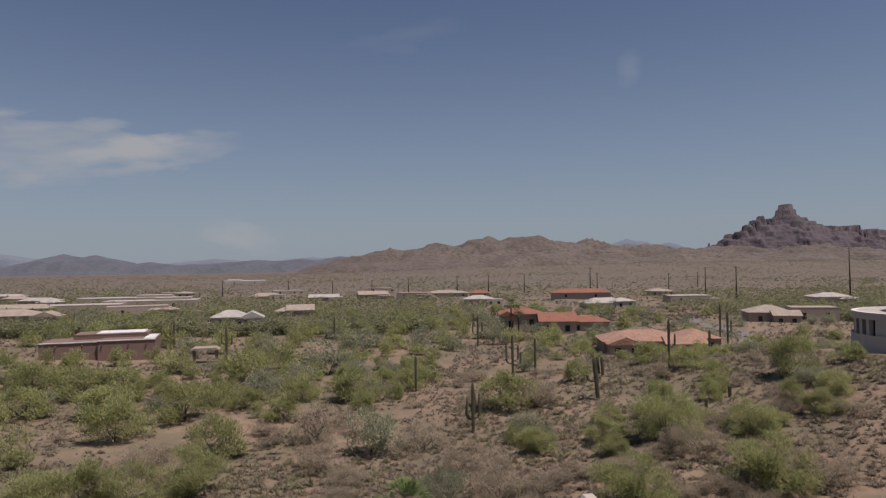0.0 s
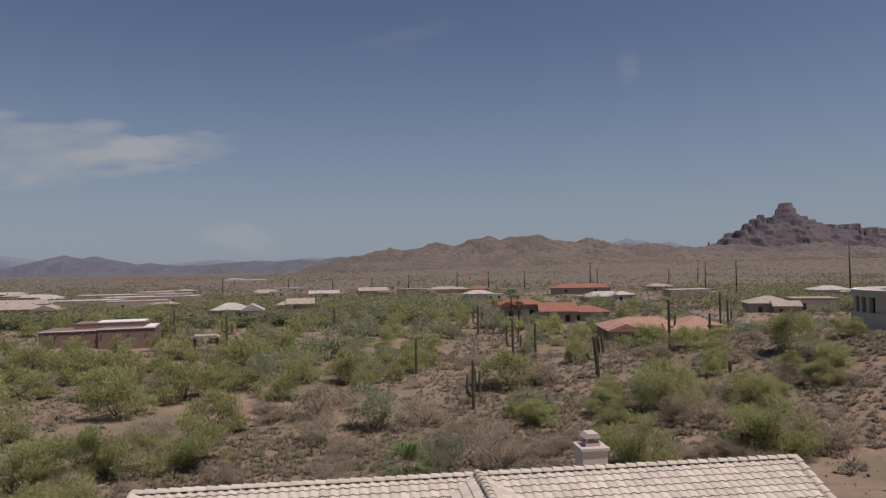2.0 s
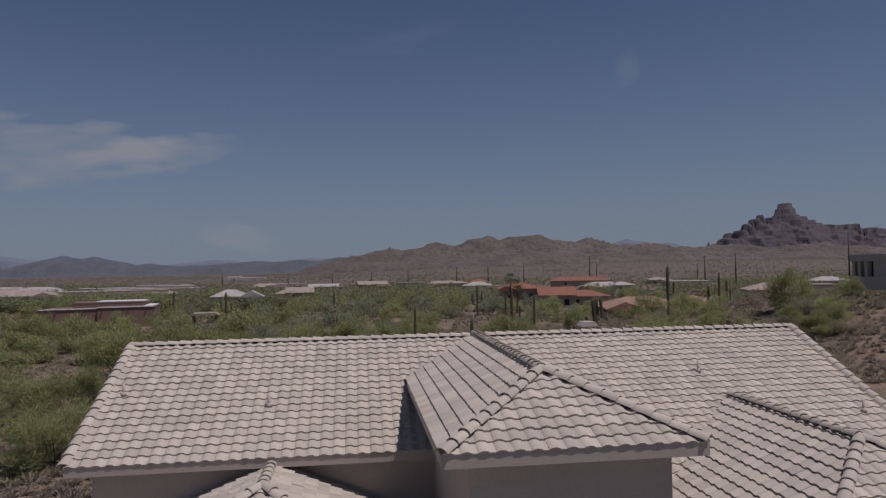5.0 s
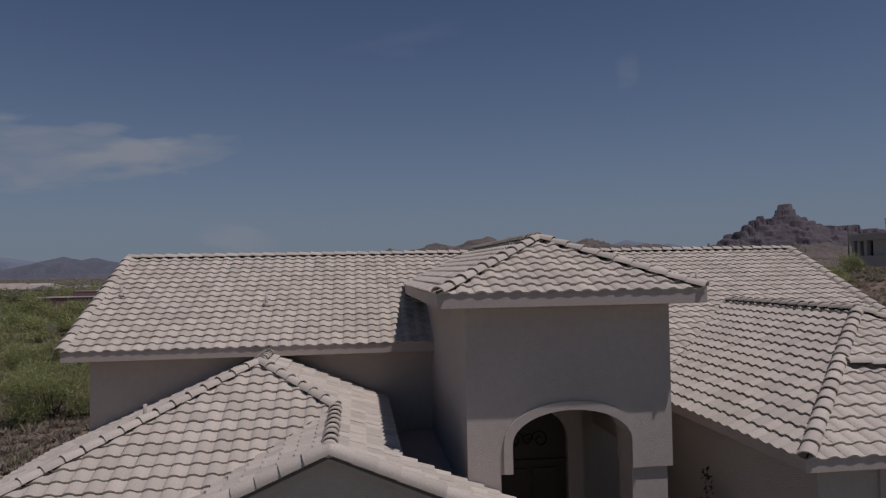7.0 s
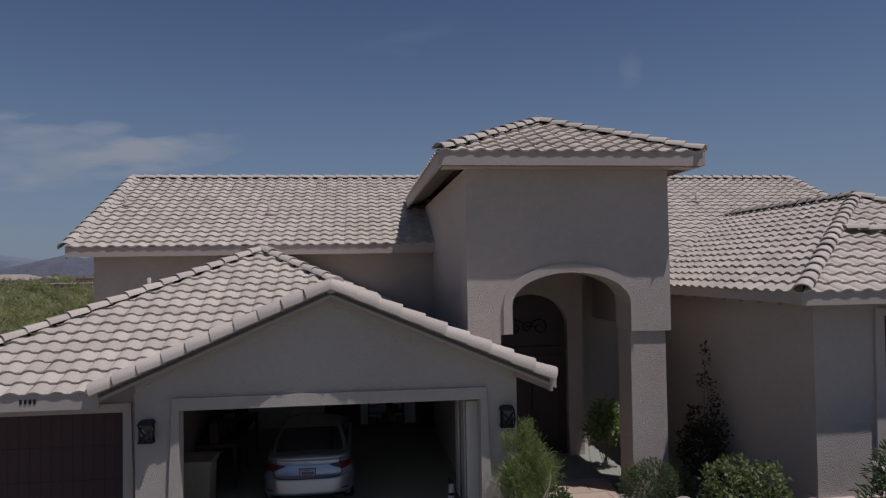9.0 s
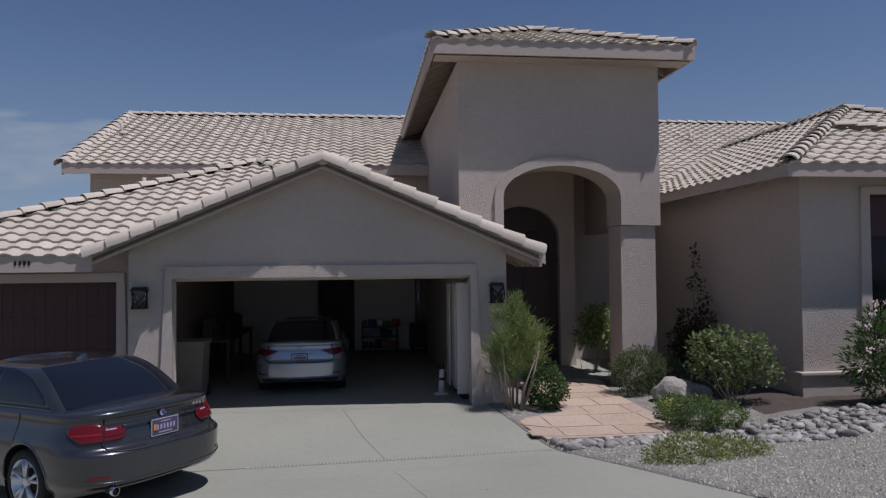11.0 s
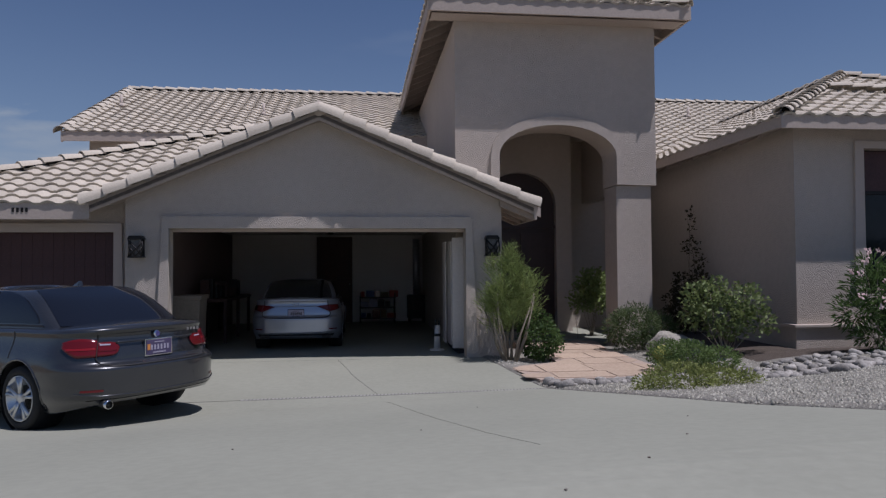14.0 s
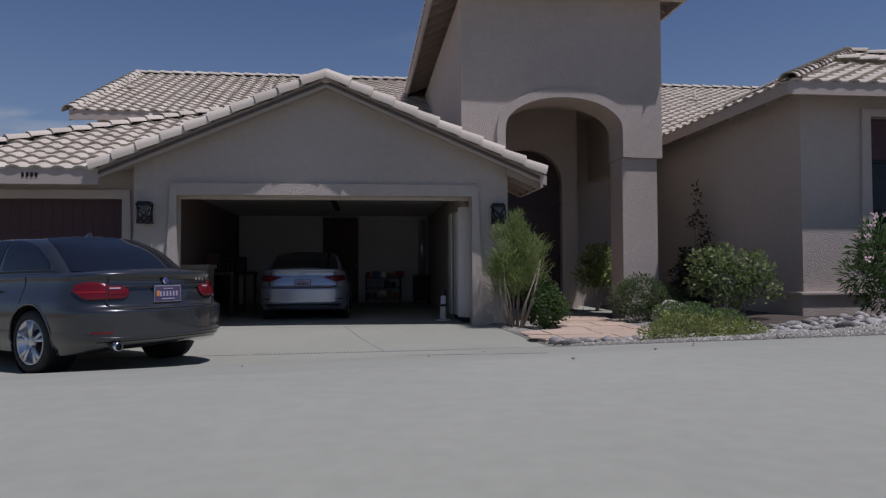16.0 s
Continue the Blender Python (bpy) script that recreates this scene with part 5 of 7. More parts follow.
shrub("low_shrub", "low mounded green shrub among river stones", "shrub", (5.18, 9.72, 0.20), [((0, 0, 0.21), (0.45, 0.38, 0.27)), ((-0.30, 0.1, 0.24), (0.30, 0.32, 0.25)), ((0.42, -0.05, 0.17), (0.36, 0.34, 0.22))], 5600, 0.045, 0.020, MID, 0.006, 8, seed=11, shell=0.7, outward=0.55)
oleander_at = (8.25, 9.75, 0.28)
# ovals past x 1.2: unseen, added to shade the wing wall
oleander_blobs = [((0, 0, 1.05), (0.55, 0.5, 0.5)), ((0.45, 0, 1.2), (0.5, 0.45, 0.45)), ((-0.35, 0, 0.75), (0.4, 0.42, 0.4)), ((0.3, -0.1, 0.65), (0.55, 0.5, 0.45)), ((-0.1, 0.1, 1.4), (0.3, 0.3, 0.25)), ((0.9, 0, 0.8), (0.45, 0.4, 0.5)), ((1.3, 0.1, 1.2), (0.6, 0.5, 0.65)), ((1.9, 0.1, 0.9), (0.6, 0.5, 0.7)), ((2.0, 0.1, 1.5), (0.5, 0.5, 0.5)), ((-0.1, -0.05, 0.42), (0.42, 0.4, 0.32)), ((0.5, 0, 0.4), (0.5, 0.4, 0.32))]
oleander = shrub("oleander", "tall oleander bush with long dark leaves and pale pink flowers", "shrub", oleander_at, oleander_blobs, 10500, 0.12, 0.024, DEEP, 0.016, 14, seed=12, outward=0.75)
rng = random.Random(3)
for k in range(40):
    c, r = rng.choice(oleander_blobs[:6])
    d = Vector((rng.gauss(0, 1), -abs(rng.gauss(0.5, 0.7)), abs(rng.gauss(0.4, 0.8)))).normalized()
    p = Vector((c[0] + d.x * r[0] * 1.08, c[1] + d.y * r[1] * 1.08, c[2] + d.z * r[2] * 1.08))
    vs, fs = [], []
    for q in range(8):
        i = len(vs)
        o = Vector((rng.uniform(-0.05, 0.05), rng.uniform(-0.03, 0.02), rng.uniform(-0.035, 0.035)))
        a = rng.uniform(0, 3.14)
        e1, e2 = Vector((math.cos(a), 0.3, math.sin(a))) * 0.02, Vector((-math.sin(a), -0.3, math.cos(a))) * 0.02
        vs += [p + o - e1, p + o - e2, p + o + e1, p + o + e2]
        fs.append((i, i + 1, i + 2, i + 3))
    tagged(mesh_object("blossom", vs, fs, PETAL, oleander), "pale pink blossom cluster")
# last three ovals: dense dark mass filling the low part of the recess
vine_blobs = [((0, 0.35, 1.9), (0.10, 0.5, 0.25)), ((0, 0.0, 1.5), (0.12, 0.35, 0.3)), ((0, 0.3, 2.4), (0.08, 0.25, 0.35)), ((-0.05, -0.1, 0.95), (0.22, 0.55, 0.5)), ((-0.22, 0.2, 0.55), (0.42, 0.85, 0.62)), ((-0.05, 0.7, 1.0), (0.2, 0.4, 0.45))]
shrub("climbing_vine", "thin dark climbing plant with a dense dark foot against the shaded stucco wall", "vine", (7.40, 13.7, 0.25), vine_blobs, 1900, 0.08, 0.05, VINE, 0.010, 12, BARK_DARK, seed=13, outward=0.4)
shrub("dry_stalk", "single thin pale stalk leaning by the entry", "plant", (5.05, 14.4, 0.215), [((0.02, 0, 1.2), (0.05, 0.05, 0.3))], 20, 0.06, 0.008, PENCIL, 0.004, 2, seed=14)

# boulder
STONE = material("pale_granite", (0.25, 0.232, 0.20), (0.39, 0.365, 0.32), 0.95, 3, 25, 0.5, depth=0.02)
def rock(bm, at, size, seed, sub=3):
    r = bmesh.ops.create_icosphere(bm, subdivisions=sub, radius=1.0)
    for v in r["verts"]:
        d = v.co.normalized()
        k = 1 + 0.28 * noise.noise(d * 1.3 + Vector((seed, seed * 2, 0))) + 0.10 * noise.noise(d * 4 + Vector((0, seed, 1)))
        v.co = Vector((at[0] + d.x * k * size[0], at[1] + d.y * k * size[1], at[2] + d.z * k * size[2]))
    return r["verts"]


for at, size, seed in (((5.82, 11.75, 0.28), (0.36, 0.30, 0.30), 4), ((6.22, 11.8, 0.25), (0.30, 0.22, 0.19), 9)):
    bm = bmesh.new()
    rock(bm, (0, 0, 0), size, seed)
    b = tagged(part("boulder", bm, STONE), "rounded pale grey granite boulder on the gravel", "boulder", "boulders")
    b.location = at

BARREL = material("barrel_cactus_skin", (0.24, 0.25, 0.05), (0.38, 0.37, 0.10), 0.8, 6, 40, 0.3)
bm = bmesh.new()
rings = []
for j in range(9):
    a = math.pi * (0.12 + 0.86 * j / 8)
    rings.append([bm.verts.new((0.15 * math.sin(a) * (1.0 if k % 2 else 0.88) * math.cos(6.2832 * k / 36), 0.15 * math.sin(a) * (1.0 if k % 2 else 0.88) * math.sin(6.2832 * k / 36), 0.14 - 0.15 * math.cos(a))) for k in range(36)])
for a, b in zip(rings, rings[1:]):
    for k in range(36):
        bm.faces.new((a[k - 1], a[k], b[k], b[k - 1]))
bm.faces.new(rings[-1])
barrel = tagged(part("barrel_cactus", bm, BARREL), "small round golden barrel cactus beside a boulder", "cactus")
barrel.location = (5.05, 10.35, 0.20)

# flagstone path
FLAG = material("flagstone", (0.37, 0.275, 0.200), (0.48, 0.372, 0.280), 0.85, 2.0, 18, 0.25, vary=0.09)
GROUT = material("path_mortar", (0.34, 0.26, 0.205), (0.42, 0.33, 0.27), 0.95, 4, 40, 0.3)
path = part("garden_path", prism([(2.72, 10.75, 0.065), (2.90, 9.48, 0.065), (4.98, 9.50, 0.065), (5.05, 12.6, 0.065), (5.3, 14.25, 0.065), (3.6, 14.25, 0.065), (3.65, 11.2, 0.065)], (0, 0, 0.085)), GROUT)
tagged(path, "curved path of reddish flagstones set in mortar", "path", kind="structure")
rng = random.Random(21)
def in_path(x, y):
    left = 2.74 + smooth(10.6, 11.3, y) * 0.93
    left = min(left, 3.7)
    right = 4.96 + 0.03 * (y - 9.6) + 0.25 * smooth(12.8, 14, y)
    low = 9.48 + 0.01 * (x - 2.9)
    return left < x < right and low < y < 14.2


y, row = 9.55, 0
while y < 14.2:
    depth = rng.uniform(0.5, 0.78)
    x = 2.6 - rng.uniform(0, 0.4)
    while x < 5.3:
        w = rng.uniform(0.55, 1.05)
        xs, ys = [x + 0.006, x + w - 0.006], [y + 0.006, y + depth - 0.006]
        corners = [(xs[0] + rng.uniform(0, 0.018), ys[0] + rng.uniform(0, 0.018)), (xs[1] - rng.uniform(0, 0.018), ys[0] + rng.uniform(0, 0.018)), (xs[1] - rng.uniform(0, 0.018), ys[1] - rng.uniform(0, 0.018)), (xs[0] + rng.uniform(0, 0.018), ys[1] - rng.uniform(0, 0.018))]
        corners = [(cx, cy + 0.01 * (cx - 2.9) * smooth(11, 9.6, cy)) for cx, cy in corners]
        inside = [in_path(cx, cy) for cx, cy in corners]
        if any(inside):
            poly = []
            for (cx, cy), ok in zip(corners, inside):
                if not ok:
                    k = 0
                    mx, my = sum(c[0] for c, o in zip(corners, inside) if o) / sum(inside), sum(c[1] for c, o in zip(corners, inside) if o) / sum(inside)
                    while k < 12 and not in_path(cx, cy):
                        cx, cy, k = cx + (mx - cx) * 0.2, cy + (my - cy) * 0.2, k + 1
                poly.append((cx, cy, 0.145))
            if (Vector(poly[2]) - Vector(poly[0])).length > 0.2 and (Vector(poly[1]) - Vector(poly[3])).length > 0.2:
                part("flagstone", prism(poly, (0, 0, 0.010 + rng.uniform(0, 0.004))), FLAG, path)
        x += w
    y += depth

# gravel bed, river stones, shaded earth by the wall
# bed darker than the chips, for the dark gaps between them
GRAVEL = material("gravel_bed", (0.16, 0.15, 0.128), (0.28, 0.265, 0.23), 1.0, 3, 75, 1.0, depth=0.015, stain=0.25)
PEBBLE = material("gravel_chip", (0.335, 0.318, 0.265), (0.475, 0.452, 0.38), 0.95, 3, 40, 0.2, island=0.35)
COBBLE = material("river_stone", (0.185, 0.172, 0.155), (0.38, 0.358, 0.325), 0.8, 5, 30, 0.3, vary=0.42)


def band_y(x):
    """The middle line of the river-stone band."""
    return 9.12 + 0.02 * (x - 3.0) - 0.42 * smooth(4.6, 6.0, x) - 0.30 * smooth(7, 10, x)


def bed_z(x, y):
    swale = 0.09 * math.exp(-((y - band_y(x)) / 0.55) ** 2) * smooth(4.6, 5.6, x)
    return drive_z(x, y) + 0.030 + 0.19 * smooth(5.0, 7.4, x) * smooth(6.5, 9.5, y) - swale


def drive_edge(y):
    stops = ((12.0, 2.5), (9.5, 2.84), (8.9, 2.95), (7.6, 3.3), (5.66, 3.75), (4.8, 4.2), (2.0, 6.6), (-9.0, 14.0))
    for (y0, x0), (y1, x1) in zip(stops, stops[1:]):
        if y >= y1:
            return x0 + (x1 - x0) * (y0 - y) / (y0 - y1)
    return 14.0


bm = bmesh.new()
rows = []
for j in range(46):
    y = 13.4 - j * 0.2 if j < 30 else 7.4 - (j - 30) * 0.65
    x0 = drive_edge(y) - 0.02
    row = [bm.verts.new((x0, y, drive_z(x0, y) - 0.05))]
    for i in range(30):
        x = x0 + 0.02 + (16 - x0) * (i / 29) ** 1.5
        row.append(bm.verts.new((x, y, bed_z(x, y) - (0.026 if i == 0 else 0.0))))
    rows.append(row)
for a, b in zip(rows, rows[1:]):
    for i in range(30):
        bm.faces.new((a[i], b[i], b[i + 1], a[i + 1])).smooth = True
tagged(part("gravel_bed", bm, GRAVEL), "pale crushed gravel yard bordering the drive", "gravel", kind="structure")


SOIL = material("planting_soil", (0.045, 0.034, 0.027), (0.095, 0.075, 0.060), 1.0, 3, 50, 0.8, depth=0.02)
for name, x0, x1, y0, y1 in (("planting_bed", 6.35, 7.66, 9.95, 14.2), ("planting_bed", 7.3, 11.0, 9.75, 10.86)):
    bm = bmesh.new()
    grid = []
    for j in range(13):
        y = y0 + (y1 - y0) * j / 12
        row = []
        for i in range(9):
            x = x0 + (x1 - x0) * i / 8
            rim = min(i, 8 - i, 2 * j, 2 * (12 - j)) == 0
            row.append(bm.verts.new((x + (0.12 * noise.noise((x, y * 2, 3)) if i == 0 else 0), y + (0.12 * noise.noise((x * 2, y, 6)) if j == 0 else 0), bed_z(x, y) + (-0.01 if rim else 0.028))))
        grid.append(row)
    for a, b in zip(grid, grid[1:]):
        for i in range(8):
            bm.faces.new((a[i], a[i + 1], b[i + 1], b[i])).smooth = True
    tagged(part(name, bm, SOIL), "dark bare soil of a planting bed along the wall", "soil", kind="structure")


def clear_of_path(x, y):
    return not (in_path(x, y) or in_path(x - 0.1, y) or in_path(x + 0.1, y - 0.1))


rng = random.Random(8)
vs, fs = [], []
for k in range(44000):
    y = 12.8 - 3.8 * rng.random() if k % 4 == 0 else 9.0 - 5.6 * rng.random() ** 0.9
    x = drive_edge(y) + 0.01 + (9.6 - drive_edge(y)) * rng.random()
    if not clear_of_path(x, y) or x > 6.5 and y > 9.7:
        continue
    r = rng.uniform(0.007, 0.019)
    c, i = Vector((x, y, bed_z(x, y) - 0.002 - 0.024 * max(0.0, 1 - (x - drive_edge(y)) / 0.09))), len(vs)
    a = rng.uniform(0, 6.283)
    e1, e2 = Vector((math.cos(a), math.sin(a), 0)) * r, Vector((-math.sin(a), math.cos(a), 0)) * r * rng.uniform(0.5, 0.9)
    up = Vector((rng.uniform(-0.4, 0.4), rng.uniform(-0.4, 0.4), rng.uniform(0.6, 1.2))) * r
    vs += [c - e1, c - e2, c + e1 * rng.uniform(0.7, 1), c + e2, c + up, c + up * 0.9 + e1 * 0.45]
    fs += [(i, i + 1, i + 4), (i + 1, i + 2, i + 5, i + 4), (i + 2, i + 3, i + 5), (i + 3, i, i + 4, i + 5)]
tagged(mesh_object("loose_gravel", vs, fs, PEBBLE, None, "stuff"), "scattered pale gravel chips on the yard", "gravel")

cobble_meshes = []
for k in range(5):
    bm = bmesh.new()
    rock(bm, (0, 0, 0), (0.12, 0.085, 0.06), k * 3.1 + 1, 2)
    for f in bm.faces:
        f.smooth = True
    me = bpy.data.meshes.new("river_stone")
    bm.to_mesh(me)
    bm.free()
    me.materials.append(COBBLE)
    cobble_meshes.append(me)
stones = thing("river_stones", "winding band of smooth grey river stones laid as a dry stream", "stones")
rng = random.Random(17)
placed = []
for k in range(2600):
    x = 2.95 + 6.6 * rng.random() ** 1.1
    half = 0.28 + 0.46 * smooth(4.9, 6.0, x)
    y = band_y(x) + rng.uniform(-1, 1) * half
    if len(placed) >= 298 or not clear_of_path(x, y - 0.05) or x < drive_edge(y) + 0.1:
        continue
    if any((x - a) ** 2 + (y - b) ** 2 < 0.0130 for a, b in placed):
        continue
    placed.append((x, y))
    ob = new("river_stone", rng.choice(cobble_meshes))
    ob.parent = stones
    s = rng.uniform(0.42, 1.0)
    ob.matrix_world = pose(x, y, bed_z(x, y) + 0.022 * s, rng.uniform(-15, 15), rng.uniform(-15, 15), rng.uniform(0, 360)) @ Matrix.Diagonal((s, s, s * rng.uniform(0.75, 1.25), 1)) @ Matrix.Diagonal((rng.uniform(0.75, 1.3), rng.uniform(0.75, 1.15), 1, 1))

# joints and drain in the drive
JOINT = material("joint_dark", (0.12, 0.115, 0.10), (0.20, 0.19, 0.165), 0.95, 8, 40, 0.2)
HAIRLINE = material("hairline_crack", (0.185, 0.185, 0.15), (0.235, 0.235, 0.19), 0.95, 8, 40, 0.2)
GRATE = material("drain_grate", (0.25, 0.245, 0.22), (0.34, 0.33, 0.30), 0.8, 8, 60, 0.2)


def strip_on_drive(name, pts, width, mat, parent=None, wob=0.0, seed=1, height=0.004, label=""):
    """A thin ribbon that follows the slab."""
    rng = random.Random(seed)
    bm = bmesh.new()
    dense = []
    for (x0, y0), (x1, y1) in zip(pts, pts[1:]):
        k = max(2, int(math.hypot(x1 - x0, y1 - y0) / 0.12))
        dense += [(x0 + (x1 - x0) * i / k + rng.uniform(-wob, wob), y0 + (y1 - y0) * i / k + rng.uniform(-wob, wob)) for i in range(k)]
    dense.append(pts[-1])
    prev = None
    for i, (x, y) in enumerate(dense):
        a, b = dense[max(i - 1, 0)], dense[min(i + 1, len(dense) - 1)]
        d = Vector((b[0] - a[0], b[1] - a[1], 0)).normalized()
        s = Vector((-d.y, d.x, 0)) * width / 2
        ring = [bm.verts.new((x + s.x * k, y + s.y * k, drive_z(x + s.x * k, y + s.y * k) + h)) for k, h in ((1, height), (-1, height), (-1, -0.02), (1, -0.02))]
        if prev:
            for q in range(4):
                bm.faces.new((prev[q - 1], prev[q], ring[q], ring[q - 1]))
        else:
            bm.faces.new(ring[::-1])
        prev = ring
    bm.faces.new(prev)
    bmesh.ops.recalc_face_normals(bm, faces=bm.faces[:])
    return part(name, bm, mat, parent, label)


drive_ob = bpy.data.objects["driveway"]
strip_on_drive("crack", [(0.09, 11.85), (0.36, 10.4), (0.68, 9.05)], 0.010, JOINT, drive_ob, 0.004, 2, 0.002)
strip_on_drive("crack", [(0.70, 8.9), (0.92, 7.4), (1.10, 6.2), (1.33, 5.0), (1.52, 4.3)], 0.006, HAIRLINE, drive_ob, 0.005, 3, 0.002)
drain = strip_on_drive("trench_drain", [(-1.0, 8.93), (2.9, 9.14)], 0.075, GRATE, drive_ob, 0, 1, 0.006, "narrow slotted drain grate")
strip_on_drive("joint", [(-4.5, 8.72), (-1.0, 8.93)], 0.014, JOINT, drive_ob, 0.002, 4)
for k in range(86):
    x = -0.95 + 3.8 * k / 85
    strip_on_drive("drain_slot", [(x, 8.905 + (x + 1.0) * 0.054), (x + 0.003, 8.96 + (x + 1.0) * 0.054)], 0.014, JOINT, drain, 0, 1, 0.009)
# a few dead leaves and chips on the slab
rng = random.Random(2)
for x, y in ((1.30, 3.06), (1.9, 3.6), (2.45, 4.3), (0.9, 5.4), (1.6, 7.0), (-0.4, 5.0), (2.9, 5.2)):
    bm = bmesh.new()
    rock(bm, (0, 0, 0), (0.009, 0.006, 0.004), x + y, 1)
    c = tagged(part("pebble", bm, DECK), "tiny dark stone lying on the concrete", "pebble", "pebbles on the drive")
    c.location = (x, y, drive_z(x, y) + 0.004)

# ---- garage contents ----
WHITE_PAINT = material("cabinet_white", (0.58, 0.54, 0.50), (0.68, 0.63, 0.59), 0.6, 2, 30, 0.05)
GZ = 0.172
cab = thing("storage_cabinet", "tall off-white garage cabinet with a half-open door", "cabinet", Matrix.Translation((2.08, 12.35, GZ)))
part("body", box((0.14, 0.12, 0.08), (0.56, 1.4, 2.04), 0.006), WHITE_PAINT, cab)
part("front_panel", box((0.0, 0.0, 0.10), (0.30, 0.025, 2.06), 0.004), WHITE_PAINT, cab)
for k in range(3):
    part("door", box((0.09 - 0.05 * k, 0.10 + 0.42 * k, 0.10), (0.115 - 0.05 * k, 0.50 + 0.42 * k, 2.02), 0.004), WHITE_PAINT, cab)
part("base", box((0.10, 0.03, 0.0), (0.56, 1.4, 0.08)), BLACK, cab)
REDBROWN = material("door_stain", (0.045, 0.020, 0.017), (0.08, 0.034, 0.028), 0.6, 3, 30, 0.2)
house_door = part("garage_inner_door", box((-0.75, 20.05, GZ), (0.25, 20.16, 2.60), 0.01), REDBROWN, house, "tall dark brown door in the back wall")
part("door_panel", box((-0.62, 20.02, 0.5), (-0.30, 20.06, 2.4), 0.01), REDBROWN, house_door)
part("door_panel", box((-0.20, 20.02, 0.5), (0.12, 20.06, 2.4), 0.01), REDBROWN, house_door)
part("door_knob", tube([(0.18, 20.05, 1.25), (0.18, 19.98, 1.25)], [0.02, 0.03], 8), CHROME, house_door)
BIN = material("bin_plastic", (0.20, 0.17, 0.135), (0.26, 0.22, 0.18), 0.6, 3, 30, 0.1)
bin_ = thing("wheeled_bin", "tan plastic wheeled bin with a hinged lid", "bin", Matrix.Translation((-2.68, 13.35, GZ)))
part("body", prism([(-0.24, -0.28, 0.05), (0.24, -0.28, 0.05), (0.29, -0.33, 0.98), (-0.29, -0.33, 0.98)], (0, 0.6, 0), 0.015), BIN, bin_)
part("lid", box((-0.32, -0.36, 0.98), (0.32, 0.34, 1.06), 0.025), BIN, bin_)
part("handle", tube([(-0.25, 0.36, 0.95), (0.25, 0.36, 0.95)], [0.018, 0.018]), BIN, bin_)
for sx in (-0.24, 0.24):
    part("wheel", lathe([(-0.03, 0.02), (-0.03, 0.11), (0.03, 0.11), (0.03, 0.02)], 14), RUBBER, bin_).location = (sx, 0.3, 0.11)
stove = thing("stove", "black cast-iron stove with a pipe against the back wall", "stove", Matrix.Translation((2.05, 19.7, GZ)))
part("body", box((-0.26, -0.24, 0.12), (0.26, 0.24, 0.78), 0.03), DARK_METAL, stove)
part("window", box((-0.16, -0.255, 0.30), (0.16, -0.24, 0.62), 0.01), glossy("stove_glass", (0.05, 0.05, 0.05), 0.1), stove)
part("pipe", tube([(0, 0.05, 0.78), (0, 0.05, 2.35)], [0.10, 0.10], 12), ALLOY, stove)
for fx in (-0.2, 0.2):
    for fy in (-0.18, 0.18):
        part("leg", tube([(fx, fy, 0), (fx, fy, 0.12)], [0.02, 0.025], 6), DARK_METAL, stove)
shelf = thing("shelf_unit", "low wire shelf loaded with boxes and cans", "shelf", Matrix.Translation((0.95, 19.75, GZ)))
for z in (0.12, 0.42, 0.70):
    part("shelf", box((-0.5, -0.22, z), (0.5, 0.22, z + 0.025)), DARK_METAL, shelf)
for fx in (-0.48, 0.48):
    for fy in (-0.2, 0.2):
        part("post", tube([(fx, fy, 0), (fx, fy, 0.85)], [0.014, 0.014], 6), DARK_METAL, shelf)
BOXES = [material("box_card", (0.25, 0.17, 0.10), (0.34, 0.24, 0.15), 0.9, 4, 30, 0.1), LAMP_DARK, PLATE_WHITE, material("box_blue", (0.06, 0.09, 0.2), (0.09, 0.13, 0.27), 0.6, 4, 30, 0.1), BLACK, material("can_red", (0.30, 0.03, 0.025), (0.40, 0.05, 0.04), 0.5, 4, 30, 0.1)]
rng = random.Random(4)
for z in (0.145, 0.445, 0.725):
    x = -0.46
    while x < 0.36:
        w, h = rng.uniform(0.10, 0.24), rng.uniform(0.12, 0.24)
        b = tagged(part("storage_box", box((0, -0.14, 0), (w, 0.14, h), 0.006), rng.choice(BOXES)), "small box stored on the garage shelf", "box", "boxes on the shelf")
        b.location = (0.95 + x, 19.75, GZ + z)
        x += w + rng.uniform(0.01, 0.05)
bench = thing("workbench", "dark cluttered workbench along the side wall", "workbench", Matrix.Translation((-2.65, 16.4, GZ)))
part("top", box((-0.4, -1.6, 0.85), (0.4, 1.6, 0.91)), REDBROWN, bench)
for fy in (-1.5, 0, 1.5):
    for fx in (-0.35, 0.35):
        part("leg", box((fx - 0.03, fy - 0.03, 0), (fx + 0.03, fy + 0.03, 0.85)), REDBROWN, bench)
rng = random.Random(14)
for k in range(9):
    w, h = rng.uniform(0.15, 0.32), rng.uniform(0.15, 0.5)
    b = tagged(part("storage_box", box((-w / 2, -w / 2, 0), (w / 2, w / 2, h), 0.008), rng.choice([BLACK, REDBROWN, DARK_METAL, BLACK])), "box standing on the workbench", "box", "boxes on the workbench")
    b.location = (-2.65 + rng.uniform(-0.15, 0.15), 15.0 + 0.33 * k, GZ + 0.91)
post = thing("parking_post", "short white post with a black band on a round base", "post", Matrix.Translation((1.87, 12.95, GZ)))
part("base", tube([(0, 0, 0), (0, 0, 0.025)], [0.14, 0.13], 18), WHITE_PAINT, post)
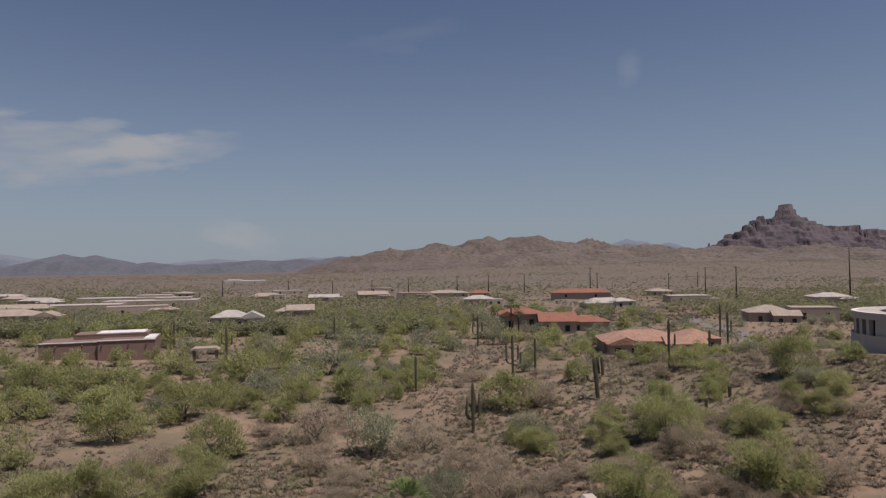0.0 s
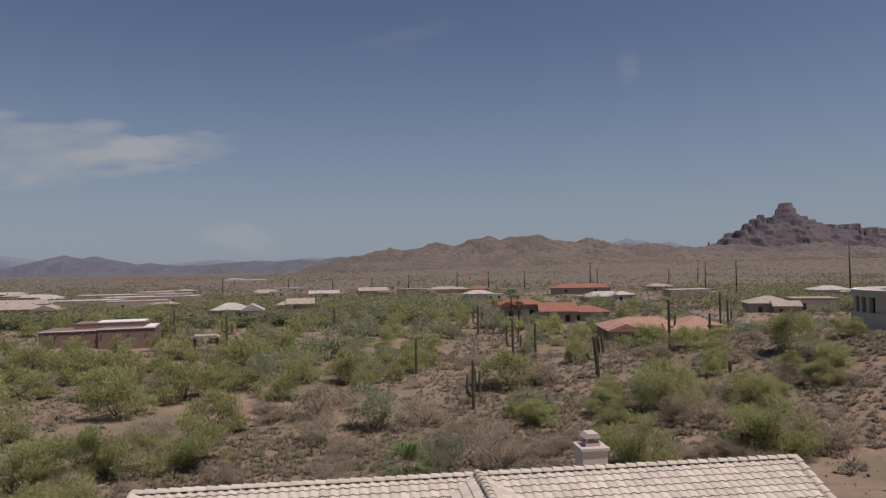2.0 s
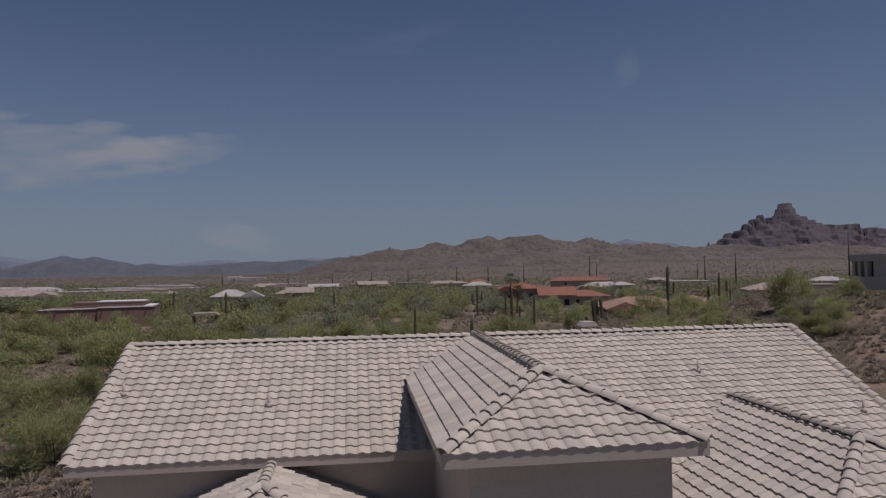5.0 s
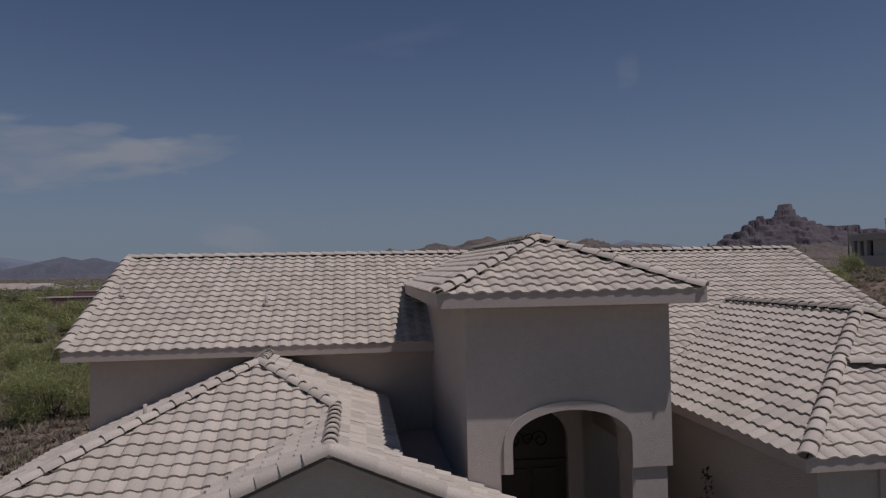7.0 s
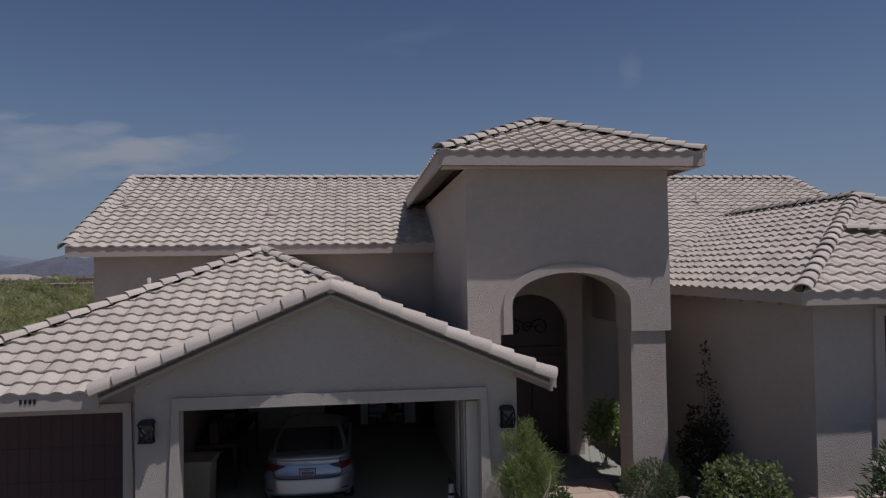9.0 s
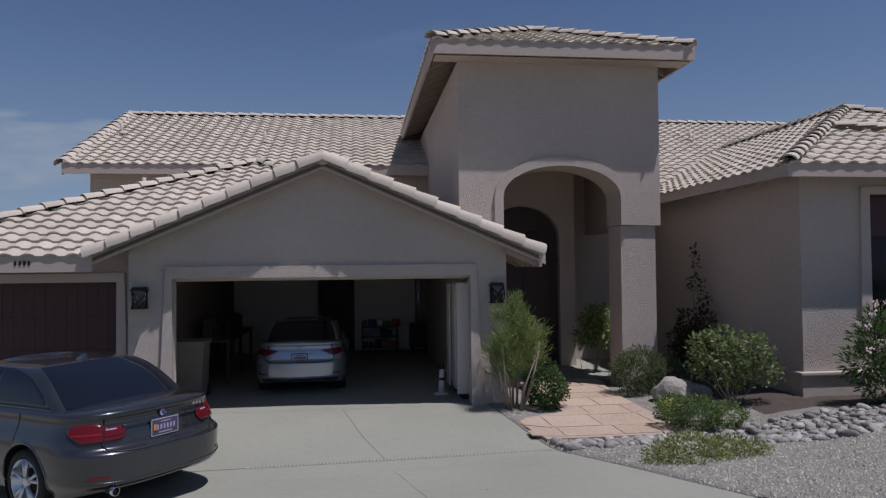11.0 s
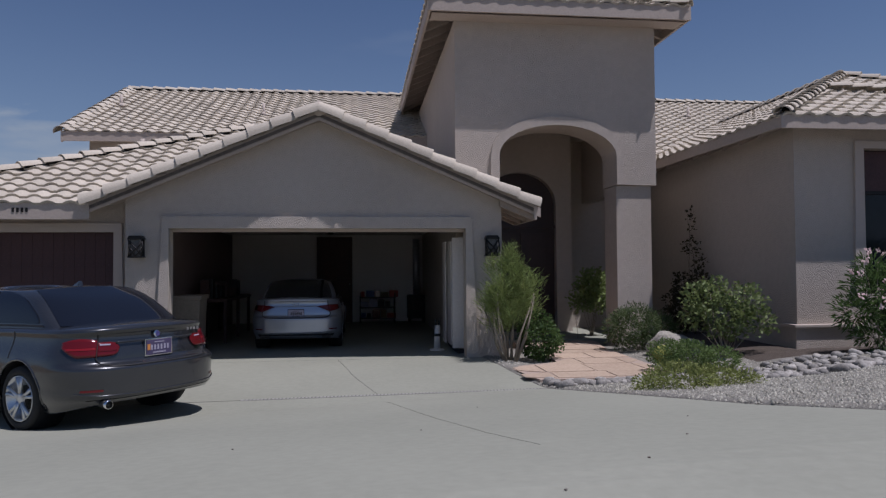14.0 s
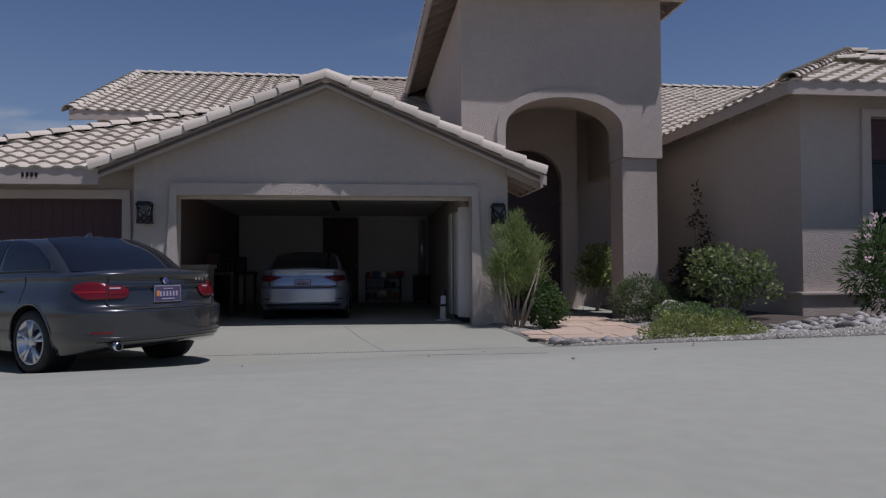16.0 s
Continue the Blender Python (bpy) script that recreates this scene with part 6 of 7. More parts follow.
part("column", tube([(0, 0, 0.02), (0.0, 0, 0.2), (0.01, 0, 0.46)], [0.06, 0.055, 0.05], 12), WHITE_PAINT, post)
part("band", tube([(0.006, 0, 0.26), (0.008, 0, 0.31)], [0.058, 0.056], 12), BLACK, post)
part("top", tube([(-0.02, 0, 0.46), (-0.03, 0, 0.58)], [0.02, 0.012], 8), BLACK, post)
part("top", tube([(0.03, 0, 0.46), (0.04, 0, 0.58)], [0.02, 0.012], 8), BLACK, post)
part("opener_rail", box((-0.25, 12.2, 2.50), (-0.15, 16.5, 2.56)), DARK_METAL, house)


# ---- mountains ----
def rock_material(name, dark, light, spots, spot_scale, strata=0.0):
    """Bare slopes with darker brush spots and, on cliffs, level bands."""
    m = material(name, dark, light, 1.0, 0.006, 0.05, 0.9, depth=6.0, stain=0.5)
    t = m.node_tree
    n, l = t.nodes, t.links
    b = n["Principled BSDF"]
    base = b.inputs["Base Color"].links[0].from_socket
    tc, v, r, mix = n.new("ShaderNodeTexCoord"), n.new("ShaderNodeTexNoise"), n.new("ShaderNodeMapRange"), n.new("ShaderNodeMix")
    v.inputs["Scale"].default_value, v.inputs["Detail"].default_value = spot_scale, 3
    l.new(tc.outputs["Object"], v.inputs["Vector"])
    r.inputs[1].default_value, r.inputs[2].default_value, r.inputs[4].default_value = 0.52, 0.62, 0.7
    l.new(v.outputs["Fac"], r.inputs[0])
    mix.data_type = "RGBA"
    l.new(r.outputs[0], mix.inputs[0])
    l.new(base, mix.inputs[6])
    mix.inputs[7].default_value = (*spots, 1)
    colour = mix.outputs[2]
    if strata:
        mp, bands, span, hsv = n.new("ShaderNodeMapping"), n.new("ShaderNodeTexNoise"), n.new("ShaderNodeMapRange"), n.new("ShaderNodeHueSaturation")
        mp.inputs["Scale"].default_value = (0.006, 0.006, 0.11)
        bands.inputs["Scale"].default_value, bands.inputs["Detail"].default_value = 1.0, 3
        l.new(tc.outputs["Object"], mp.inputs["Vector"])
        l.new(mp.outputs[0], bands.inputs["Vector"])
        l.new(bands.outputs["Fac"], span.inputs[0])
        span.inputs[1].default_value, span.inputs[2].default_value = 0.35, 0.65
        span.inputs[3].default_value, span.inputs[4].default_value = 1 - strata, 1 + strata
        l.new(span.outputs[0], hsv.inputs["Value"])
        l.new(colour, hsv.inputs["Color"])
        colour = hsv.outputs[0]
    l.new(colour, b.inputs["Base Color"])
    return m


ROCK_BROWN = rock_material("brown_slope", (0.092, 0.075, 0.064), (0.158, 0.130, 0.112), (0.062, 0.057, 0.041), 0.08)
ROCK_RED = rock_material("red_rock", (0.066, 0.056, 0.066), (0.122, 0.101, 0.108), (0.064, 0.054, 0.056), 0.05, 0.16)
# aerial haze is painted into these base colours: bluer and paler with distance
ROCK_HAZED = rock_material("hazed_range", (0.088, 0.096, 0.116), (0.120, 0.128, 0.150), (0.084, 0.094, 0.110), 0.01)
ROCK_HAZED_PALE = rock_material("hazed_range_pale", (0.145, 0.170, 0.210), (0.175, 0.20, 0.24), (0.15, 0.175, 0.215), 0.01)


def ridged(x, y, scale, seed, octaves=5):
    total, amp, f = 0.0, 1.0, 1.0 / scale
    for k in range(octaves):
        total += amp * (1 - 2 * abs(noise.noise((x * f, y * f, seed + k * 7.3))))
        amp, f = amp * 0.5, f * 2.1
    return total


def mountain(name, label, x0, x1, y0, y1, step, peaks, mat, base, rough, scale, seed, cliff=None):
    """A range as a sheet: cones of given place, height and reach, broken by ridged noise."""
    nx, ny = round((x1 - x0) / step), round((y1 - y0) / step)
    verts, faces = [], []
    for j in range(ny + 1):
        for i in range(nx + 1):
            x, y = x0 + (x1 - x0) * i / nx, y0 + (y1 - y0) * j / ny
            h = 0.0
            for px, py, ph, pw in peaks:
                d = math.hypot(x - px, (y - py) * 0.8) / pw
                h = max(h, ph * max(0.0, 1 - d) ** 1.15 if d < 1 else 0.0)
            rim = smooth(x0, x0 + 0.12 * (x1 - x0), x) * smooth(x1, x1 - 0.12 * (x1 - x0), x) * smooth(y0, y0 + 0.25 * (y1 - y0), y)
            h += rough * (ridged(x, y, scale, seed) - 1.15) * smooth(0, 60, h)
            if cliff:
                h = cliff(x, y, h)
            h *= rim * smooth(y1, y1 - 0.1 * (y1 - y0), y)
            verts.append((x, y, base + h - 22 * (1 - smooth(0, 22, h))))
    w = nx + 1
    faces = [(j * w + i, j * w + i + 1, (j + 1) * w + i + 1, (j + 1) * w + i) for j in range(ny) for i in range(nx)]
    me = bpy.data.meshes.new(name)
    me.from_pydata(verts, [], faces)
    me.materials.append(mat)
    for p in me.polygons:
        p.use_smooth = True
    return tagged(new(name, me), label, "mountain")


mountain("desert_hills", "bare brown desert hills dotted with brush", -500, 2300, 1900, 3200, 13,
         [(-70, 2500, 18, 260), (126, 2600, 80, 420), (210, 2600, 84, 330), (298, 2600, 104, 420), (430, 2600, 104, 400), (511, 2600, 128, 330), (661, 2600, 138, 470), (760, 2650, 112, 420),
          (900, 2600, 106, 520), (972, 2600, 94, 420), (1144, 2600, 82, 700), (1500, 2700, 78, 800), (1900, 2700, 85, 700), (620, 2150, 66, 420), (300, 2250, 40, 420), (1100, 2200, 45, 600)], ROCK_BROWN, 2, 25, 180, 3.3)


def butte_cliff(x, y, h):
    """Layered walls on the butte: terraces, a stepped tower and spires on its shoulder, a flat mesa beside it."""
    wob = 22 * noise.noise((x * 0.011, y * 0.011, 5.0)) + 11 * noise.noise((x * 0.035, y * 0.035, 2.0)) + 6 * noise.noise((x * 0.09, y * 0.09, 4.0))
    gully = 14 * (1 - 2 * abs(noise.noise((x * 0.022, y * 0.006, 11.0))))
    if h > 95:
        g = h + wob * 1.6 + gully
        step = 34.0
        k = math.floor(g / step)
        h = (step * (k + smooth(0.2, 0.7, g / step - k)) * 0.45 + h * 0.55) + 0.4 * gully
    tower = math.hypot(x - 2262, (y - 3400) * 0.6) + wob * 0.35
    h = max(h, (312 + 0.2 * wob) * smooth(36, 25, tower), 284 * smooth(50, 38, tower), 250 * smooth(68, 52, tower), 224 * smooth(100, 70, tower))
    for sx, sh, wide in ((2112, 250, 8), (2080, 228, 14), (2165, 236, 14), (2036, 205, 16), (1990, 168, 20), (2335, 240, 18), (2385, 222, 18)):
        d = math.hypot(x - sx, (y - 3380) * 0.5) + wob * 0.6
        h = max(h, sh * smooth(wide + 40, wide, d))
    mesa = max(abs(x - 2560) / 95, abs(y - 3450) / 170) + wob * 0.012
    h = max(h, (190 + 18 * noise.noise((x * 0.03, 1.0, 0.0)) + 0.4 * gully) * smooth(1.0, 0.8, mesa))
    mesa = max(abs(x - 2790) / 165, abs(y - 3450) / 170) + wob * 0.012
    return max(h, (164 + 24 * noise.noise((x * 0.03, 3.0, 0.0)) + 0.4 * gully) * smooth(1.0, 0.8, mesa))


mountain("rock_butte", "reddish rock butte with a stepped tower and layered cliffs", 1650, 3500, 2900, 3800, 6,
         [(2250, 3400, 240, 520), (2100, 3400, 205, 440), (2400, 3400, 205, 520), (2700, 3450, 160, 600), (1950, 3350, 100, 400), (3050, 3450, 120, 560)], ROCK_RED, 8, 26, 110, 9.1, butte_cliff)
mountain("distant_mountains", "distant mountain range, coloured grey-blue for haze", -3300, 700, 4100, 4700, 28,
         [(-1570, 4400, 105, 420), (-1760, 4400, 108, 420), (-1680, 4400, 92, 600), (-1250, 4400, 52, 520), (-1000, 4400, 40, 500), (-620, 4400, 62, 520), (-350, 4400, 68, 500), (-100, 4400, 76, 420), (60, 4400, 88, 380), (-800, 4400, 48, 500)], ROCK_HAZED, 14, 9, 300, 1.7)
mountain("farthest_mountains", "mountains on the horizon, coloured pale blue for haze", -3600, 3900, 4650, 4980, 30,
         [(-2420, 4800, 150, 900), (-2150, 4800, 100, 500), (-950, 4800, 84, 900), (-300, 4800, 90, 900), (1950, 4800, 190, 700), (2250, 4800, 178, 500), (2050, 4800, 182, 600)], ROCK_HAZED_PALE, 8, 6, 260, 6.1)


# ---- desert plants ----
def palo_tree(name, label, seed, mat, count=4800, length=0.23, width=0.036, stems=5):
    """A wide mound of a desert tree, 4 m wide and 2.75 m high: forked stems and a feathery crown down to the ground."""
    rng = random.Random(seed)
    t = thing(name, label, "tree")
    blobs = spread(rng, 18, 1.2, 1.2, 0.40, 1.2, 0.52) + spread(rng, 14, 1.4, 1.4, 0.15, 0.55, 0.50) + [((rng.uniform(-0.7, 0.7), rng.uniform(-0.7, 0.7), rng.uniform(1.7, 2.0)), (0.5, 0.5, 0.45)) for _ in range(3)]
    limbs(rng, blobs, 0.045, stems, 0.4, BARK_DARK, t, "trunk")
    vs, fs = leaves(rng, blobs, count, length, width, outward=0.42, shell=0.35, droop=-0.35, fine=True, flat=0.75)
    wide, high = max(max(abs(v.x), abs(v.y)) for v in vs) * 2, max(v.z for v in vs)
    vs = [Vector((v.x * 4.0 / wide, v.y * 4.0 / wide, max(v.z, 0.02) * 2.75 / high)) for v in vs]
    mesh_object("crown", vs, fs, mat, t)
    return t


BRUSH_KINDS = {
    "pv": [palo_tree("palo_verde", "feathery yellow-green desert tree with low branching stems", 30 + k, PALO, 10500, 0.18, 0.022) for k in range(4)],
    "gv": [palo_tree("desert_ironwood", "grey-green bushy desert tree", 40 + k, GREYGREEN, 8000, 0.16, 0.025) for k in range(2)],
    "br": [palo_tree("bare_brush", "dry grey-brown leafless desert brush", 50 + k, DRY, 4200, 0.24, 0.016) for k in range(2)],
    "pv_mid": [palo_tree("palo_verde", "rounded yellow-green desert tree above the wash", 80 + k, PALO, 4200, 0.21, 0.042) for k in range(4)],
    "gv_mid": [palo_tree("desert_ironwood", "grey-green bushy desert tree above the wash", 86 + k, GREYGREEN, 3600, 0.19, 0.044) for k in range(2)],
    "br_mid": [palo_tree("bare_brush", "dry grey-brown twiggy brush on the sand", 56 + k, DRY, 2200, 0.26, 0.026) for k in range(2)],
    "pv_far": [palo_tree("palo_verde", "rounded yellow-green desert tree among others", 60 + k, PALO, 1500, 0.30, 0.066, 2) for k in range(4)],
    "gv_far": [palo_tree("desert_ironwood", "dull green bushy tree on the desert plain", 70 + k, GREYGREEN, 1400, 0.28, 0.066, 2) for k in range(2)],
}
used = set()


def plant(kind, x, y, width, height, rng):
    """Stands a copy of a desert tree on the land, scaled to a width and height."""
    source = rng.choice(BRUSH_KINDS[kind + ("" if y < 72 else "_mid" if y < 122 or kind == "br" else "_far")])
    m = pose(x, y, land_z(x, y) - 0.1, 0, 0, rng.uniform(0, 360)) @ Matrix.Diagonal((width / 4.0, width / 4.0, height / 2.75, 1))
    if source not in used:
        used.add(source)
        source.matrix_world = m
        return source
    return copy_thing(source, m @ Matrix.Diagonal((1 / source.scale.x, 1 / source.scale.y, 1 / source.scale.z, 1)))


rng = random.Random(77)
PLACED = []
for kind, x, y, w, h in (("pv", -24.6, 57.6, 10.4, 4.6), ("pv", -20.1, 58.8, 9, 4.8), ("pv", -27.4, 83.6, 10, 6.0), ("pv", -49.0, 112.9, 14, 5.6), ("pv", -41.0, 111.6, 12, 5.4),
                         ("pv", -21.7, 92.5, 11.0, 5.4), ("pv", -37.1, 116.3, 11, 5.2), ("pv", -33.8, 133.0, 10, 5.4), ("pv", -18.7, 123.6, 11.0, 6.0), ("pv", -14.5, 137.0, 11, 6.6),
                         ("gv", -5.5, 131.5, 13, 7.6), ("gv", -9.2, 114.0, 8.0, 4.6), ("pv", -0.6, 102.2, 10.6, 4.8), ("pv", -14.7, 76.4, 9.0, 4.6), ("pv", -14.4, 61.9, 10.0, 4.8),
                         ("pv", -33.0, 96.0, 11, 4.8), ("pv", -44.0, 98.0, 11, 4.6), ("pv", -36.0, 74.0, 10, 5.0), ("pv", -10.0, 92.0, 9, 4.2), ("pv", -8.0, 104.0, 8, 4.6), ("gv", -14.0, 108.0, 8, 4.4)):
    plant(kind, x, y, w, h, rng)
    PLACED.append((x, y, w))
for kind, x, y, w, h in (("br", -4.7, 82.5, 9.6, 5.0), ("gv", 1.7, 74.3, 8.4, 5.6), ("br", -3.9, 68.3, 7.4, 3.2), ("gv", 7.1, 55.1, 5.2, 3.6), ("pv", 19.9, 90.3, 12.0, 5.2),
                         ("br", 11.4, 55.9, 7.0, 3.6), ("br", 23.0, 87.4, 8.4, 3.8), ("pv", 29.5, 63.6, 8.2, 5.2), ("pv", 20.1, 49.3, 8.6, 4.8), ("pv", 31.5, 50.0, 9.2, 4.8), ("br", 35.5, 49.0, 7.0, 3.8),
                         ("pv", 36.4, 60.7, 6.2, 3.8), ("pv", 51.0, 76.3, 7.4, 5.6), ("pv", 45.6, 63.1, 6.0, 2.8), ("br", 46.8, 60.4, 5.0, 1.7)):
    plant(kind, x, y, w, h, rng)
    PLACED.append((x, y, w))
for kind, x, y, w, h in (("pv", 46.5, 106.0, 9.2, 4.0), ("pv", 46.5, 93.6, 7.6, 3.6), ("gv", 1.0, 155.3, 12, 6.6), ("pv", 31.9, 98.4, 6.0, 3.8), ("br", 7.3, 76.8, 7.6, 4.0), ("br", 29.9, 57.9, 7.0, 3.8),
                         ("pv", -18.5, 46.0, 7.5, 4.4), ("br", -20.5, 70.0, 7.0, 3.0)):
    plant(kind, x, y, w, h, rng)
    PLACED.append((x, y, w))

HOMES = []


def open_ground(x, y, gap=0.0):
    return all(abs(x - hx) > hw + gap or abs(y - hy) > hd + gap for hx, hy, hw, hd in HOMES)


# ---- houses of the neighbourhood ----
FAR_WALL = [material("far_wall_" + n, c, [v * 1.2 for v in c], 0.9, 0.5, 8, 0.2) for n, c in (("tan", (0.30, 0.25, 0.205)), ("brown", (0.19, 0.125, 0.102)), ("cream", (0.36, 0.325, 0.28)), ("rose", (0.26, 0.20, 0.17)))]
FAR_ROOF = [material("far_roof_" + n, [v * 0.8 for v in c], [v * 1.4 for v in c], 0.9, 0.5, 2.2, 0.8, depth=0.15, stain=0.35) for n, c in (("red", (0.235, 0.102, 0.068)), ("salmon", (0.30, 0.178, 0.126)), ("pale", (0.36, 0.335, 0.305)), ("tan", (0.30, 0.25, 0.205)), ("white", (0.60, 0.595, 0.58)))]
WINDOW_FAR = glossy("far_window", (0.02, 0.022, 0.028), 0.1)


def block(home, x, y, w, d, h, roof, rise, wall_mat, roof_mat, over=0.5, z0=0.0, windows=2):
    """One block of a far house: walls with windows, and a hipped, gabled or parapet roof."""
    wl = part("wall", box((x - w / 2, y - d / 2, -1.5), (x + w / 2, y + d / 2, z0 + h)), wall_mat, home)
    a, b, c, e = x - w / 2 - over, x + w / 2 + over, y - d / 2 - over, y + d / 2 + over
    bm = bmesh.new()
    z = z0 + h
    if roof == "flat":
        put_box(bm, (x - w / 2 - 0.05, y - d / 2 - 0.05, z), (x + w / 2 + 0.05, y + d / 2 + 0.05, z + 0.25))
    else:
        low = [bm.verts.new(p) for p in ((a, c, z), (b, c, z), (b, e, z), (a, e, z))]
        under = [bm.verts.new((v.co.x, v.co.y, z - 0.2)) for v in low]
        if w >= d:
            inset = (e - c) / 2 if roof == "hip" else 0.0
            top = [bm.verts.new((a + inset, (c + e) / 2, z + rise)), bm.verts.new((b - inset, (c + e) / 2, z + rise))]
            fs = ((low[0], low[1], top[1], top[0]), (low[2], low[3], top[0], top[1]), (low[1], low[2], top[1]), (low[3], low[0], top[0]))
        else:
            inset = (b - a) / 2 if roof == "hip" else 0.0
            top = [bm.verts.new(((a + b) / 2, c + inset, z + rise)), bm.verts.new(((a + b) / 2, e - inset, z + rise))]
            fs = ((low[1], low[2], top[1], top[0]), (low[3], low[0], top[0], top[1]), (low[0], low[1], top[0]), (low[2], low[3], top[1]))
        for f in fs:
            bm.faces.new(f)
        for k in range(4):
            bm.faces.new((low[k - 1], under[k - 1], under[k], low[k]))
        bm.faces.new(under)
        bmesh.ops.recalc_face_normals(bm, faces=bm.faces[:])
    part("roof", bm, roof_mat, home)
    for k in range(windows):
        wx = x - w / 2 + w * (k + 0.5) / windows
        wn = part("window", box((wx - 0.65, y - d / 2 - 0.05, z0 + h * 0.35), (wx + 0.65, y - d / 2 + 0.02, z0 + h * 0.75)), WINDOW_FAR, home)
        part("frame", box((wx - 0.75, y - d / 2 - 0.04, z0 + h * 0.35 - 0.1), (wx + 0.75, y - d / 2 + 0.01, z0 + h * 0.75 + 0.1)), wall_mat, wn)


def far_house(label, x, y, turn, blocks, wall_mat, roof_mat, lift=0.0, group="houses of the neighbourhood"):
    home = thing("house", label, "house", pose(x, y, land_z(x, y) + lift, 0, 0, turn), group)
    for b in blocks:
        block(home, *b[:6], b[6], b[7] if len(b) > 7 and b[7] else wall_mat, b[8] if len(b) > 8 and b[8] else roof_mat, z0=b[9] if len(b) > 9 else 0.0)
    r = max(math.hypot(b[0], b[1]) + b[2] / 2 for b in blocks)
    HOMES.append((x, y, r, max(abs(b[1]) + b[3] / 2 for b in blocks)))
    return home


TAN, BROWN, CREAM, ROSE = FAR_WALL
RED, SALMON, PALE, TANROOF, WHITEROOF = FAR_ROOF
flat_home = thing("house", "low brown flat-roofed house with white roof panels", "house", pose(-55.2, 160, land_z(-55, 160) - 1.0, 0, 0, 10), "houses of the neighbourhood")
HOMES.append((-55.2, 160, 13, 9))
for hx, hy, hw, hd, hh, hm in ((-5.6, 0, 11.2, 12, 4.4, BROWN), (5.6, -0.6, 11.2, 12, 4.6, BROWN), (1.5, 5, 15, 8, 5.5, BROWN)):
    block(flat_home, hx, hy, hw, hd, hh, "flat", 0.3, BROWN, hm, windows=0)
for a, b in (((-1.5, 1.4, 5.76), (8.3, 8.6, 5.90)), ((8.8, -5.4, 4.86), (11.0, 5.0, 5.02))):
    part("roof_panel", box(a, b, 0.02), WHITEROOF, flat_home, "white-coated roof panel")
part("parapet_cap", box((-11.3, -6.2, 4.62), (0.0, -5.7, 4.80)), WHITEROOF, flat_home)
part("parapet_cap", box((0.0, -6.8, 4.82), (11.3, -6.3, 5.00)), WHITEROOF, flat_home)
for hx in (-8, -3, 0.8, 6, 9.5):
    part("drain_spout", box((hx - 0.12, -7.0, 4.0), (hx + 0.12, -5.9, 4.15)), BROWN, flat_home)
far_house("two-storey house with red clay tile roofs", 52, 195, -10, [(-5, 3, 12, 11, 6.2, "hip", 1.9), (5, -3, 10, 9, 4.4, "gable", 2.2), (14, 2, 12, 9, 3.8, "hip", 1.6), (-9, -2, 4, 6, 6.0, "gable", 1.2)], TAN, RED, -0.8)
far_house("low house with a spread salmon tile roof", 66, 147, -12, [(-3, 1, 18, 12, 3.2, "hip", 2.0), (-8, -5, 7, 8, 3.0, "gable", 1.5), (9, 2, 8, 11, 3.6, "hip", 1.6), (5, -4, 8, 6, 2.8, "gable", 1.4)], ROSE, SALMON, -0.8)
far_house("beige house with tan tile and flat roofs", 142, 214, -20, [(-6, 0, 14, 12, 4.8, "hip", 2.2), (8, 2, 14, 10, 6.0, "flat", 0.3), (-2, -6, 8, 6, 4.0, "gable", 1.6)], TAN, TANROOF, -1.6)
far_house("tan house with a low tile roof", -114, 255, 8, [(-4, 0, 20, 12, 4.0, "hip", 2.0), (8, -3, 8, 9, 3.6, "gable", 1.6)], TAN, TANROOF)
far_house("small pale house with crossed gable roofs", -40, 240, 6, [(-2, 0, 12, 9, 3.6, "hip", 2.2), (5, -3, 7, 8, 3.4, "gable", 2.0)], CREAM, PALE)
far_house("grey-roofed cottage with a gable front", -22, 276, 4, [(0, 0, 10, 8, 3.6, "gable", 2.0), (-6, 1, 7, 7, 3.2, "hip", 1.5)], TAN, TANROOF)
far_house("long pale commercial building with a flat roof", -108, 385, 6, [(0, 0, 46, 18, 5.0, "flat", 0.3), (-18, -8, 14, 8, 4.2, "flat", 0.3), (10, 4, 18, 10, 6.2, "flat", 0.3)], TAN, PALE, -1.5)
far_house("long house under a low red tile roof", 130, 392, -15, [(0, 0, 34, 12, 4.0, "hip", 2.2)], TAN, RED)
far_house("white-roofed house among trees", 62, 350, -8, [(0, 0, 15, 10, 3.8, "hip", 1.8), (8, -3, 8, 7, 3.4, "flat", 0.3)], CREAM, PALE, -0.8)
far_house("pale house with a red tile wing", 75, 420, -8, [(0, 0, 12, 10, 3.8, "hip", 1.8)], CREAM, RED)
far_house("long low pale building with a flat roof beside a parking yard", -133, 348, 6, [(0, 0, 42, 16, 4.0, "flat", 0.3), (-14, -9, 12, 6, 3.4, "flat", 0.3)], TAN, PALE, -1.0)
far_house("long grey-roofed building beyond the yards", -140, 445, 4, [(0, 0, 54, 18, 4.6, "flat", 0.3), (16, 3, 20, 12, 5.8, "flat", 0.3)], TAN, PALE, -1.5)
far_house("wide white-roofed building far down the valley", -158, 1010, 3, [(0, 0, 56, 20, 7.0, "flat", 0.3), (-14, 2, 18, 14, 9.0, "flat", 0.3)], CREAM, WHITEROOF, -1.5)
rng = random.Random(12)
